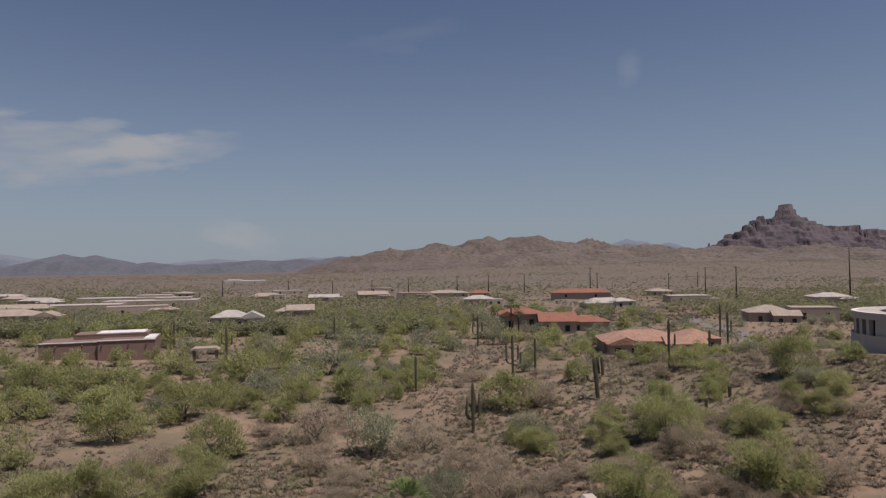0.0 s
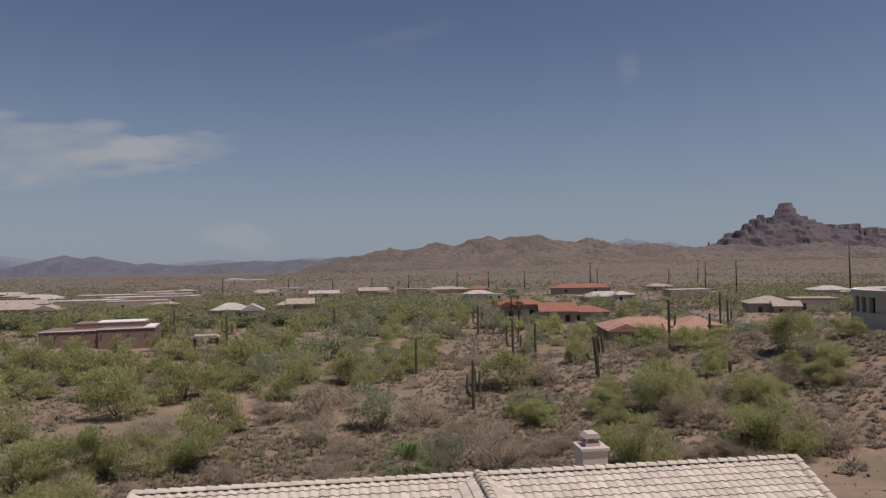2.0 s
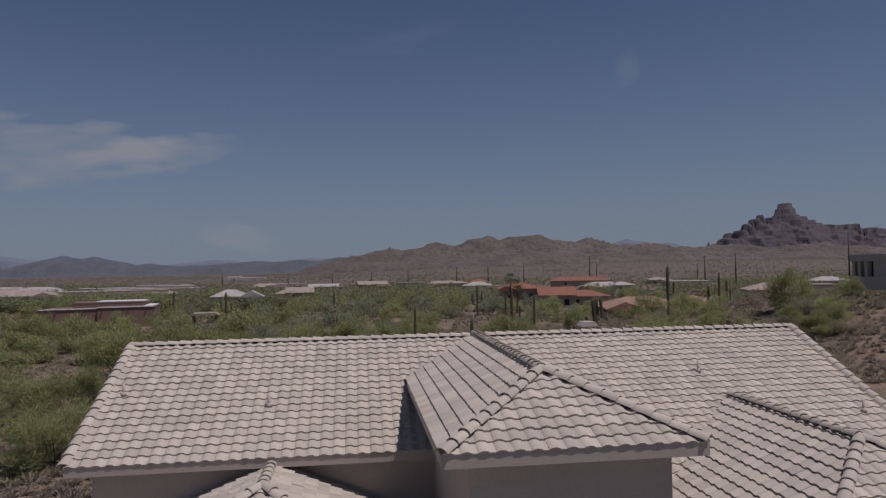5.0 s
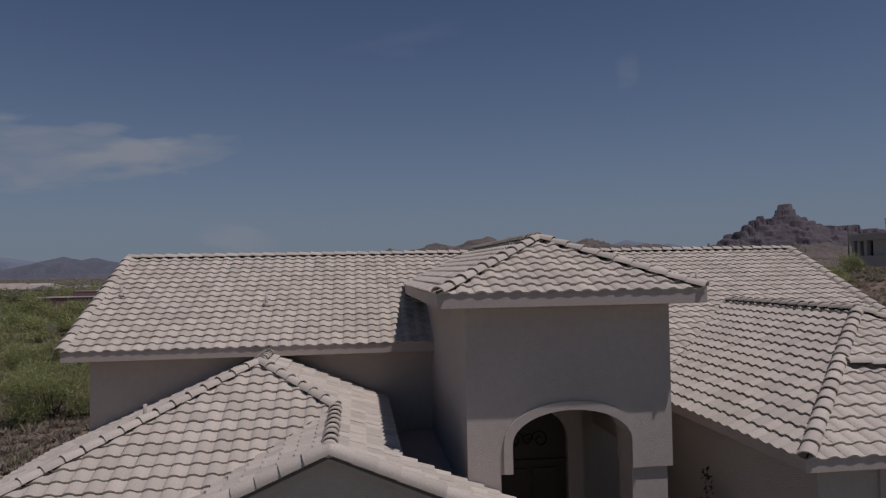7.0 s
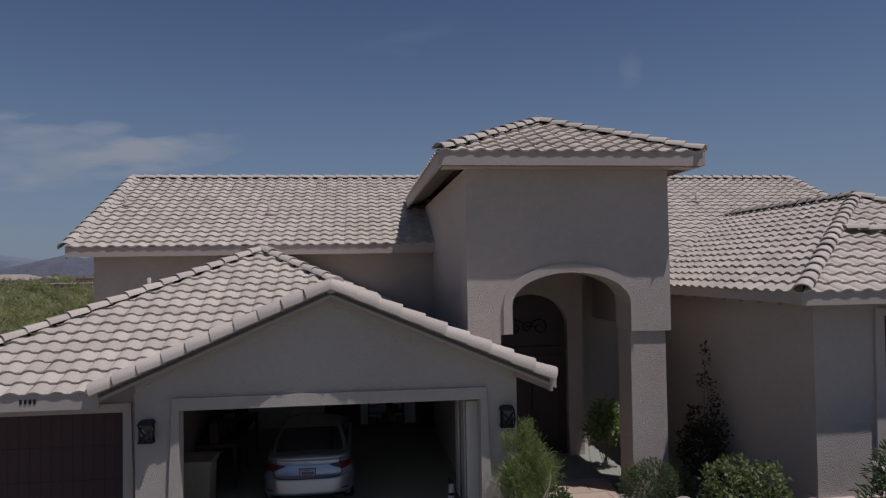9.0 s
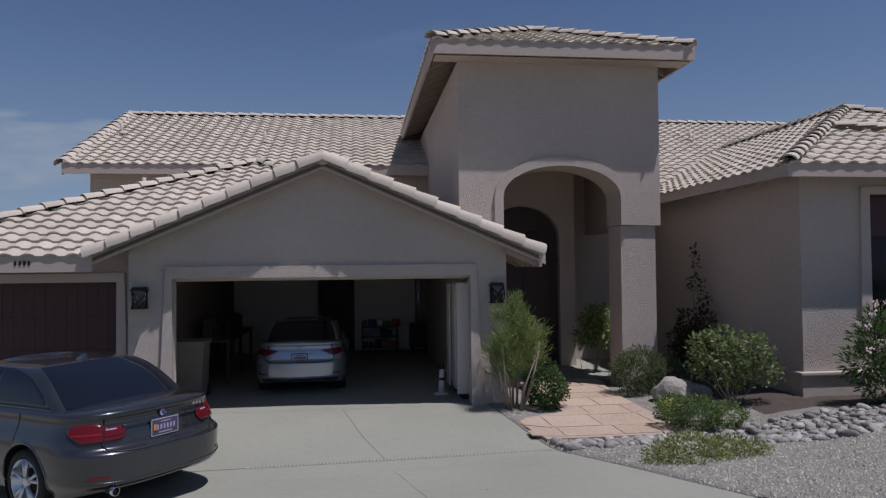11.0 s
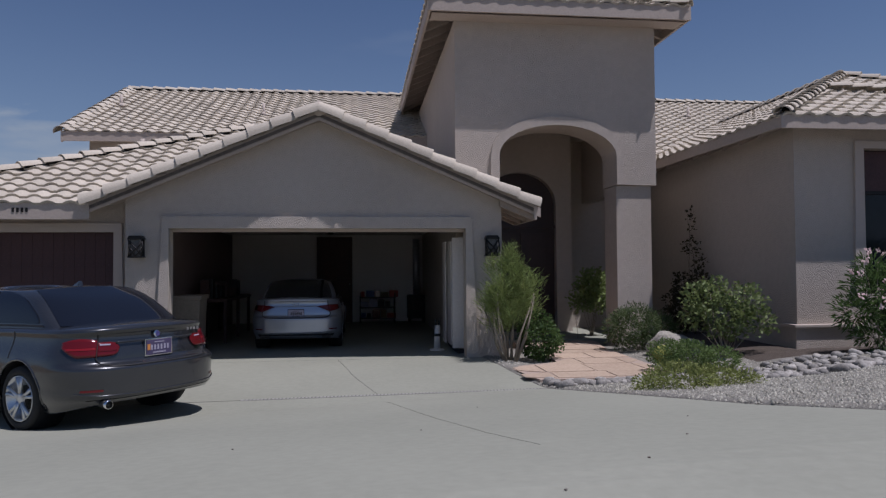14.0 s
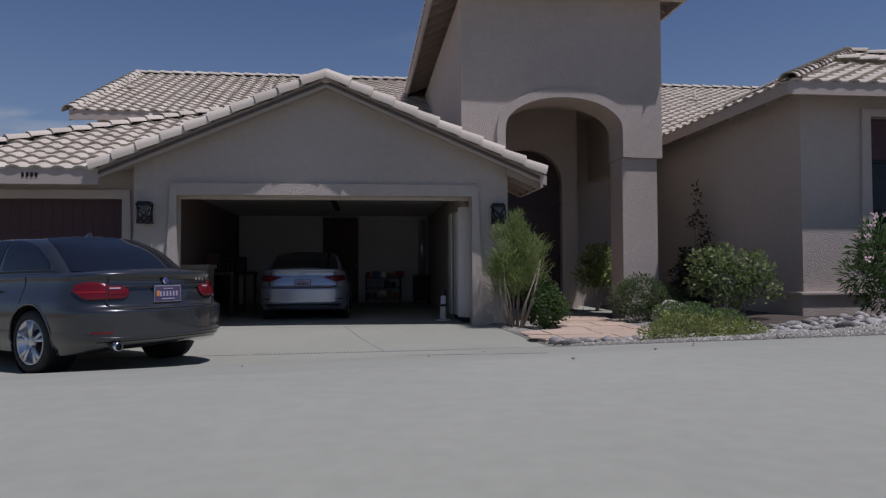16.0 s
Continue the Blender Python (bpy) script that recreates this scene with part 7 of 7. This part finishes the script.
for k, (x, y) in enumerate(((-20, 430), (10, 450), (36, 440), (60, 470), (-60, 470), (-150, 330), (-175, 410), (-220, 480), (-260, 560), (-140, 560), (-60, 600), (-330, 640), (-200, 700), (20, 620), (110, 300), (165, 330), (190, 420), (220, 300), (-90, 300), (-190, 290))):
    w = rng.uniform(12, 24)
    far_house(rng.choice(("pale stucco house in the valley", "tan desert house in the valley", "cream house with a pale roof in the valley")), x, y, rng.uniform(-20, 20),
              [(0, 0, w, rng.uniform(9, 13), rng.uniform(3.2, 5.2), rng.choice(("hip", "flat", "gable", "flat")), rng.uniform(1.2, 2.2)), (w * 0.4, -3, w * 0.5, 8, rng.uniform(3, 4), rng.choice(("hip", "flat")), 1.4)], rng.choice((TAN, CREAM, TAN)), rng.choice((PALE, PALE, TANROOF, TANROOF)), -1.0)

# house on the rise, with a curved terrace wall
round_home = thing("house", "pale stucco round house with a curved terrace wall on the rise", "house", pose(76.8, 81.6, 5.95, 0, 0, -7), "houses of the neighbourhood")
HOMES.append((75.4, 81.8, 12, 12))


def drum(r_in, r_out, z0, z1, a0=0, a1=360, k=48):
    """A curved wall with thickness."""
    bm = bmesh.new()
    prev = first = None
    for i in range(k + 1):
        a = math.radians(a0 + (a1 - a0) * i / k)
        ring = [bm.verts.new((r * math.cos(a), r * math.sin(a), z)) for r, z in ((r_out, z0), (r_out, z1), (r_in, z1), (r_in, z0))]
        if prev:
            for q in range(4):
                bm.faces.new((prev[q - 1], prev[q], ring[q], ring[q - 1]))
        first, prev = first or ring, ring
    bm.faces.new(first)
    bm.faces.new(prev)
    bmesh.ops.recalc_face_normals(bm, faces=bm.faces[:])
    return bm


PALE_STUCCO = material("far_wall_pale", (0.40, 0.355, 0.31), (0.47, 0.42, 0.37), 0.9, 0.5, 8, 0.2)
part("terrace_wall", drum(10.7, 11.0, -3.5, 2.0), PALE_STUCCO, round_home)
part("terrace_floor", drum(0.1, 10.7, 0.55, 0.9), PALE_STUCCO, round_home)
part("wall", drum(10.2, 10.6, 0.9, 4.1, -172, 150), PALE_STUCCO, round_home)
part("terrace_roof", drum(0.1, 10.9, 4.0, 4.85), PALE_STUCCO, round_home)
part("roof_rim", drum(10.3, 10.95, 4.85, 4.93), WHITEROOF, round_home)
for a in (160, 172, 181):
    c, q = math.cos(math.radians(a)) * 10.4, math.sin(math.radians(a)) * 10.4
    part("terrace_post", box((c - 0.3, q - 0.3, 0.75), (c + 0.3, q + 0.3, 4.2)), PALE_STUCCO, round_home)
for a, wide, z0, z1 in ((205, 1.6, 2.0, 3.4), (236, 1.8, 2.0, 3.4), (262, 2.5, 2.0, 3.4)):
    part("window", drum(10.5, 10.66, z0, z1, a - wide, a + wide, 8), WINDOW_FAR, round_home)
part("sliding_door", drum(8.2, 8.3, 0.9, 4.0, 140, 205, 8), WINDOW_FAR, round_home)
part("upper_room", drum(0.1, 6.6, 4.75, 6.9), PALE_STUCCO, round_home)
part("upper_room_cap", drum(6.2, 6.7, 6.9, 7.05), WHITEROOF, round_home)

# vehicles parked in the yard down the valley
def parked_car(label, x, y, turn, paint, van):
    """A small far vehicle: body, cabin and wheels."""
    car = thing("parked_car", label, "car", pose(x, y, land_z(x, y), 0, 0, turn), "vehicles in the yard")
    part("body", box((-0.9, -2.2, 0.35), (0.9, 2.2, 1.0), 0.15), paint, car)
    part("cabin", prism([(-0.8, -1.9 if van else -1.2, 1.0), (-0.8, 1.2, 1.0), (-0.7, 0.7, 1.9 if van else 1.5), (-0.7, -1.7 if van else -0.8, 1.9 if van else 1.5)], (1.5, 0, 0), 0.08), paint if van else WINDOW_FAR, car)
    for wx in (-0.85, 0.85):
        for wy in (-1.4, 1.4):
            part("wheel", lathe([(-0.1, 0.1), (-0.1, 0.34), (0.1, 0.34), (0.1, 0.1)], 12), RUBBER, car).location = (wx, wy, 0.34)


VAN_WHITE = material("vehicle_white", (0.62, 0.62, 0.61), (0.72, 0.72, 0.71), 0.4, 2, 20, 0.0)
for k in range(9):
    parked_car("white van parked in the far yard" if k % 3 == 0 else ("dark car parked in the far yard" if k % 4 == 1 else "white car parked in the far yard"), -176 + 3.4 * k + (2 if k > 4 else 0), 350 + 2.0 * (k % 2), 8, GREY_PAINT if k % 4 == 1 and k % 3 else VAN_WHITE, k % 3 == 0)

# small open shelter
gz = thing("gazebo", "small open wooden shelter with a flat tan roof", "shelter", pose(-31, 148, land_z(-31, 148), 0, 0, 8))
part("roof", prism([(-2.9, -2.2, 2.9), (2.9, -2.2, 2.9), (2.2, -2.2, 3.35), (-2.2, -2.2, 3.35)], (0, 4.4, 0)), TANROOF, gz)
for px in (-2.2, 2.2):
    for py in (-1.7, 1.7):
        part("post", box((px - 0.16, py - 0.16, 0), (px + 0.16, py + 0.16, 2.9)), BROWN, gz)
part("low_wall", box((-3.2, -2.5, -0.4), (4.5, -2.2, 0.35)), BROWN, gz)
HOMES.append((-31, 148, 4, 4))

# road by the salmon house
bm = bmesh.new()
prev = None
for k in range(40):
    t = k / 39
    x, y = 82 + 40 * t + 6 * math.sin(t * 5), 140 + 90 * t
    pair = [bm.verts.new((x + s, y, land_z(x + s, y) + 0.12)) for s in (-3.2, 3.2)]
    if prev:
        bm.faces.new((prev[0], prev[1], pair[1], pair[0]))
    prev = pair
tagged(part("road", bm, material("old_asphalt", (0.15, 0.135, 0.12), (0.20, 0.182, 0.165), 0.95, 0.5, 6, 0.2)), "narrow grey asphalt road", "road", kind="structure")


bm = bmesh.new()
prev = None
for k in range(60):
    t = k / 59
    x, y = -104 + 112 * t, 203 + 62 * math.sin(min(t * 2.2, 1.57)) - 8 * t
    pair = [bm.verts.new((x, y + s, land_z(x, y + s) + 0.15)) for s in (-4.0, 4.0)]
    if prev:
        bm.faces.new((prev[0], prev[1], pair[1], pair[0]))
    prev = pair
tagged(part("dirt_road", bm, material("pale_dirt", (0.27, 0.235, 0.20), (0.34, 0.30, 0.26), 1.0, 0.4, 5, 0.2)), "pale graded dirt road across the plain", "road", kind="structure")


# ---- saguaros, palms, poles ----
def ribbed(bm, pts, radii, ribs=12):
    """A fluted column."""
    pts = [Vector(p) for p in pts]
    rings = []
    for i, p in enumerate(pts):
        d = (pts[min(i + 1, len(pts) - 1)] - pts[max(i - 1, 0)]).normalized()
        a = Vector((1, 0, 0)) if abs(d.x) < 0.8 else Vector((0, 0, 1))
        a = (a - d * a.dot(d)).normalized()
        b = d.cross(a)
        rings.append([bm.verts.new(p + (a * math.cos(q) + b * math.sin(q)) * radii[i] * (1.0 if k % 2 else 0.80)) for k, q in enumerate([2 * math.pi * k / (ribs * 2) for k in range(ribs * 2)])])
    for r, s in zip(rings, rings[1:]):
        for k in range(len(r)):
            bm.faces.new((r[k - 1], r[k], s[k], s[k - 1]))
    bm.faces.new(rings[-1])


def saguaro(x, y, h, r, arms, lean=0.0, label="tall ribbed saguaro cactus standing in the desert"):
    r *= 0.66
    s = thing("saguaro", label, "cactus", pose(x, y, land_z(x, y) - 0.1, 0, lean, 0), "saguaros")
    bm = bmesh.new()
    ribbed(bm, [(0, 0, h * t) for t in (0, 0.1, 0.5, 0.85, 0.95, 0.985, 1.0)], [r * k for k in (0.75, 0.9, 1.0, 0.95, 0.8, 0.5, 0.1)])
    part("trunk", bm, SAGUARO, s)
    for az, z, out, up in arms:
        c, q = math.cos(math.radians(az)), math.sin(math.radians(az))
        bm = bmesh.new()
        pts = [(0, 0, z), (c * out * 0.6, q * out * 0.6, z - 0.05), (c * out * 0.95, q * out * 0.95, z + 0.25), (c * out, q * out, z + 0.7), (c * out, q * out, z + up * 0.8), (c * out, q * out, z + up * 0.96), (c * out, q * out, z + up)]
        ribbed(bm, pts, [r * 0.72 * k for k in (0.9, 0.95, 1.0, 1.0, 1.0, 0.7, 0.1)], 9)
        part("arm", bm, SAGUARO, s)
    return s


saguaro(9.1, 106.9, 5.7, 0.30, [])
saguaro(13.6, 80.6, 6.0, 0.30, [(0, 1.9, 0.75, 2.8), (180, 2.1, 0.7, 2.2), (60, 2.4, 0.6, 2.4), (140, 1.7, 0.9, 1.6)])
saguaro(30.9, 86.3, 5.6, 0.42, [(0, 3.0, 1.0, 2.6), (180, 2.6, 1.1, 0.9), (30, 3.2, 0.6, 2.4)], -5)
saguaro(44.7, 95.0, 7.4, 0.30, [(0, 3.4, 0.9, 1.8)])
saguaro(24.7, 108.2, 7.3, 0.32, [(180, 2.8, 1.0, 3.4), (0, 3.2, 0.9, 2.6), (20, 2.5, 1.5, 2.0)])
saguaro(30.4, 116.0, 6.2, 0.30, [])
saguaro(29.1, 165.3, 7.6, 0.36, [(0, 3.5, 1.1, 2.4), (180, 3.0, 1.2, 2.8)])
saguaro(86.0, 155.5, 9.9, 0.36, [])
saguaro(87.6, 155.0, 8.0, 0.38, [(0, 3.0, 0.9, 3.0)])
saguaro(42.8, 75.5, 1.5, 0.32, [], 0, "short barrel-shaped young saguaro cactus")
saguaro(-27.5, 152, 7.5, 0.38, [(0, 3.2, 1.1, 2.2), (180, 3.6, 1.0, 2.4)])
saguaro(-44.0, 175, 7.0, 0.38, [(180, 3.0, 1.0, 2.0)])
saguaro(60.0, 112.0, 5.0, 0.32, [])
saguaro(-6.0, 190.0, 6.0, 0.36, [])
saguaro(20.0, 72.0, 2.2, 0.22, [])
saguaro(37.0, 70.0, 1.6, 0.25, [])


def palm(x, y, h, label, fronds=26, r=2.2, mat=DEEP):
    p = thing("fan_palm", label, "palm", pose(x, y, land_z(x, y), 0, 0, 0), "palms")
    part("trunk", tube([(0, 0, -0.2), (0.1, 0, h * 0.5), (0, 0, h)], [0.30, 0.24, 0.22], 9), BARK_DARK, p)
    rng = random.Random(int(x * 10))
    vs, fs = [], []
    for k in range(fronds):
        a, el = rng.uniform(0, 6.283), rng.uniform(-0.6, 1.3)
        d = Vector((math.cos(a) * math.cos(el), math.sin(a) * math.cos(el), math.sin(el)))
        for q in range(11):
            w = (d + Vector((-math.sin(a), math.cos(a), 0)) * (q - 5) * 0.13 + Vector((0, 0, -0.25 * abs(q - 5) * 0.1))).normalized()
            i, o = len(vs), Vector((0, 0, h))
            s = w.cross(Vector((0, 0, 1))).normalized() * 0.05
            vs += [o + d * 0.35 * r, o + w * r * 0.75 - s, o + w * r + Vector((0, 0, -0.35)), o + w * r * 0.75 + s]
            fs.append((i, i + 1, i + 2, i + 3))
    mesh_object("crown", vs, fs, mat, p)


palm(42.5, 188.0, 8.6, "tall fan palm with a shaggy crown by the red-roofed house")
palm(45.0, 190.0, 6.8, "fan palm standing beside another palm")
palm(3.6, 52.0, 1.6, "young bright green palm with arching fronds", 34, 2.4, MID)
for x, y in ((38.0, 186.0), (36.0, 190.0)):
    plant("gv", x, y, 8, 6.5, rng)

POLE = material("pole_wood", (0.055, 0.042, 0.034), (0.09, 0.07, 0.055), 0.9, 4, 30, 0.2)


def utility_pole(x, y, h, r=0.42):
    p = thing("utility_pole", "dark wooden utility pole with a crossarm", "utility pole", pose(x, y, land_z(x, y)), "utility poles")
    part("pole", tube([(0, 0, -0.5), (0, 0, h)], [r, r * 0.7], 8), POLE, p)
    part("crossarm", box((-1.2, -0.09, h - 0.9), (1.2, 0.09, h - 0.7)), POLE, p)


for x, y, h in ((142.4, 409.7, 18.5), (203.7, 350.7, 18), (221.4, 417.4, 18), (250.0, 324.0, 27), (75.7, 520, 14), (100.0, 520, 14), (128, 520, 14), (172, 480, 15), (40, 540, 12), (12, 560, 11), (-20, 580, 11), (-105, 560, 12), (-60, 620, 11), (245, 520, 13), (290, 560, 13)):
    utility_pole(x, y, h)

# ---- brush of the plain ----
rng = random.Random(99)


def scatter(total, y0, y1, slope0, slope1, kinds, wide, high, patch, gap=0.45):
    """Trees strewn over a stretch of land, thicker near its front, not into houses or each other."""
    done = tries = 0
    while done < total and tries < 40 * total:
        tries += 1
        y = y0 + (y1 - y0) * rng.random() ** 1.3
        x = rng.uniform(slope0, slope1) * y
        w = rng.uniform(*wide)
        if noise.noise((x * 0.02, y * 0.02, 4.0)) < patch or not open_ground(x, y, w * 0.45):
            continue
        if abs(x + 62 - (y - 170) * 0.9) < 7 and y < 210 or any(abs(x - px) + abs(y - py) < gap * (w + pw) for px, py, pw in PLACED):
            continue
        plant(rng.choice(kinds), x, y, w, rng.uniform(*high), rng)
        PLACED.append((x, y, w))
        done += 1


scatter(62, 92, 150, -0.50, 0.12, ("pv", "pv", "pv", "gv"), (4, 7.5), (2.4, 4.4), -0.12)
scatter(125, 150, 300, -0.44, 0.42, ("pv", "pv", "gv"), (6, 10), (3.8, 6.2), -0.35)
scatter(46, 60, 150, 0.20, 0.80, ("pv", "pv", "gv"), (3.5, 6), (2.0, 3.6), -0.1)
scatter(56, 140, 290, 0.22, 0.75, ("pv", "gv"), (5, 8), (2.8, 4.6), -0.3)
scatter(90, 44, 125, -0.42, 0.66, ("br",), (3, 6), (1.4, 2.6), -0.5, 0.3)

# kinds that found no place
for kind in BRUSH_KINDS.values():
    for tree in kind:
        if tree not in used:
            for ob in (*tree.children_recursive, tree):
                bpy.data.objects.remove(ob)

# trees past those that can be told apart, each a loose heap of leaf clumps
FAR_GREEN = leaf_material("far_tree_green", (0.175, 0.187, 0.098), (0.285, 0.292, 0.165), through_light=0.4)
vs, fs = [], []
for k in range(15000):
    y = 205 + 1900 * rng.random() ** 2.3
    x = rng.uniform(-0.55, 0.92) * y
    if noise.noise((x * 0.006, y * 0.004, 9.0)) < (-0.30 if y < 480 else (0.0 if x < 0 else 0.16)) or not open_ground(x, y, 2.5):
        continue
    z, s = land_z(x, y), rng.uniform(0.6, 1.3)
    n, size = (64, 0.46) if y < 330 else ((22, 0.8) if y < 600 else (9, 1.2))
    for q in range(n):
        d = Vector((rng.gauss(0, 1), rng.gauss(0, 1), abs(rng.gauss(0, 1)))).normalized() * rng.uniform(0.55, 1.0)
        p = Vector((x, y, z)) + Vector((d.x * 2.7, d.y * 2.7, 0.25 + d.z * 3.3)) * s
        a, b = (Vector((rng.uniform(-1, 1), rng.uniform(-1, 1), rng.uniform(-0.5, 0.5))) * size * s for _ in range(2))
        i = len(vs)
        vs += [p - a, p - b, p + a]
        fs.append((i, i + 1, i + 2))
tagged(mesh_object("far_trees", vs, fs, FAR_GREEN, None, "stuff"), "scattered green desert trees across the valley floor", "trees")

# dry brush of the valley floor, up to the foot of the hills
vs, fs = [], []
for k in range(52000):
    y = 225 + 3300 * rng.random() ** 1.7
    x = rng.uniform(-0.60, 0.95) * y
    if not open_ground(x, y, 1.0):
        continue
    z, s = land_z(x, y), rng.uniform(0.3, 0.75) * (1 + y / 3500)
    for q in range(2):
        a = rng.uniform(0, 6.283)
        o = Vector((x + rng.gauss(0, 0.7) * s, y + rng.gauss(0, 0.7) * s, z - 0.1))
        t = Vector((math.cos(a), math.sin(a), 0)) * s
        i = len(vs)
        vs += [o - t, o + t, o + Vector((rng.uniform(-0.5, 0.5), rng.uniform(-0.5, 0.5), 1.0)) * s]
        fs.append((i, i + 1, i + 2))
PLAIN_BRUSH = leaf_material("plain_brush", (0.185, 0.165, 0.118), (0.255, 0.225, 0.165), through_light=0.5)
tagged(mesh_object("valley_brush", vs, fs, PLAIN_BRUSH, None, "stuff"), "olive-brown brush covering the valley floor", "scrub")

# low scrub of the near desert: rounded tufts of fine twigs
def tufts(name, label, mat, seed, total, y0, y1, bias, size, blades, width, hold):
    """Domed tufts as one mesh; hold(x, y) tells where they grow."""
    rng = random.Random(seed)
    at = []
    while len(at) < total:
        y = y0 + (y1 - y0) * rng.random() ** bias
        x = rng.uniform(-0.62, 0.95) * y + rng.uniform(-6, 6)
        if -10 < x < 18 and y < 33 or not open_ground(x, y, 0.5) or not hold(x, y):
            continue
        at.append((x, y, land_z(x, y), rng.uniform(*size) * (1.5 if rng.random() < 0.12 else 1.0)))
    g = np.random.default_rng(seed)
    at = np.repeat(np.array(at), blades, axis=0)
    n = len(at)
    az, el = g.uniform(0, 2 * np.pi, n), np.arcsin(g.uniform(0.05, 1.0, n))
    d = np.stack([np.cos(az) * np.cos(el), np.sin(az) * np.cos(el), 0.75 * np.sin(el)], 1)
    s = at[:, 3:4]
    foot = at[:, :3] + d * s * g.uniform(0.1, 0.45, (n, 1))
    tip = at[:, :3] + d * s * g.uniform(0.7, 1.15, (n, 1)) + g.normal(0, 0.08, (n, 3)) * s
    across = np.stack([-np.sin(az), np.cos(az), g.uniform(-0.4, 0.4, n)], 1) * s * width
    verts = np.stack([foot - across, tip, foot + across], 1).reshape(-1, 3)
    me = bpy.data.meshes.new(name)
    me.from_pydata(verts.tolist(), [], np.arange(n * 3).reshape(-1, 3).tolist())
    me.materials.append(mat)
    tagged(new(name, me), label, "scrub", kind="stuff")


def drifts(x, y, low):
    return noise.noise((x * 0.06, y * 0.06, 1.5)) + 0.6 * noise.noise((x * 0.25, y * 0.25, 8.5)) > low


def in_wash(x, y):
    """The bare bed of the wash."""
    return abs(x + 12.0 - (y - 87) * 0.42 - 1.5 * math.sin(y * 0.12)) < 2.6 and 62 < y < 118


BURSAGE = leaf_material("bursage", (0.225, 0.186, 0.140), (0.345, 0.290, 0.222), through_light=0.4)
GREEN_SCRUB = leaf_material("green_scrub", (0.205, 0.195, 0.115), (0.31, 0.29, 0.175), through_light=0.4)
tufts("desert_scrub", "low dry grey-brown scrub over the desert floor", BURSAGE, 5, 17000, 34, 124, 1.25, (0.26, 0.62), 26, 0.10, lambda x, y: drifts(x, y, -0.55 if x < 14 else -0.55) and not in_wash(x, y))
tufts("green_scrub", "low olive scrub between the dry tufts", GREEN_SCRUB, 6, 3200, 34, 130, 1.2, (0.3, 0.8), 28, 0.09, lambda x, y: drifts(x, y, 0.05) and not in_wash(x, y))
tufts("far_scrub", "dry scrub dotted over the middle desert", BURSAGE, 7, 9000, 118, 300, 1.3, (0.4, 1.0), 14, 0.18, lambda x, y: drifts(x, y, -0.25))

vs, fs = [], []
for k in range(5200):
    y = 22 + 100 * rng.random() ** 1.4
    x = rng.uniform(-0.55, 0.95) * y
    if -10 < x < 18 and y < 33:
        continue
    r = rng.uniform(0.04, 0.15) * (1.6 if rng.random() < 0.06 else 1)
    c, i = Vector((x, y, land_z(x, y) + r * 0.2)), len(vs)
    ax = [Vector((rng.gauss(0, 1), rng.gauss(0, 1), rng.gauss(0, 0.6))).normalized() * r for _ in range(2)]
    up = Vector((rng.uniform(-0.3, 0.3), rng.uniform(-0.3, 0.3), 1)) * r * 0.7
    vs += [c - ax[0], c - ax[1], c + ax[0], c + ax[1], c + up, c - up]
    for q in range(4):
        fs += [(i + q, i + (q + 1) % 4, i + 4), (i + (q + 1) % 4, i + q, i + 5)]
tagged(mesh_object("desert_stones", vs, fs, material("desert_stone", (0.20, 0.155, 0.12), (0.32, 0.255, 0.20), 0.95, 3, 20, 0.2, island=0.3), None, "stuff"), "loose stones strewn over the desert ground", "stones")
log = thing("fallen_branch", "weathered grey dead branch lying on the sand", "branch", pose(-1.5, 60, land_z(-1.5, 60) + 0.15, 0, 0, 20))
part("limb", tube([(-0.9, 0, 0), (-0.2, 0.1, 0.12), (0.5, 0, 0.1), (1.0, 0.2, 0.3)], [0.14, 0.13, 0.10, 0.05], 7), BARK_DARK, log)
part("limb", tube([(-0.3, 0.1, 0.1), (0.0, -0.4, 0.3), (0.3, -0.6, 0.25)], [0.09, 0.06, 0.03], 6), BARK_DARK, log)
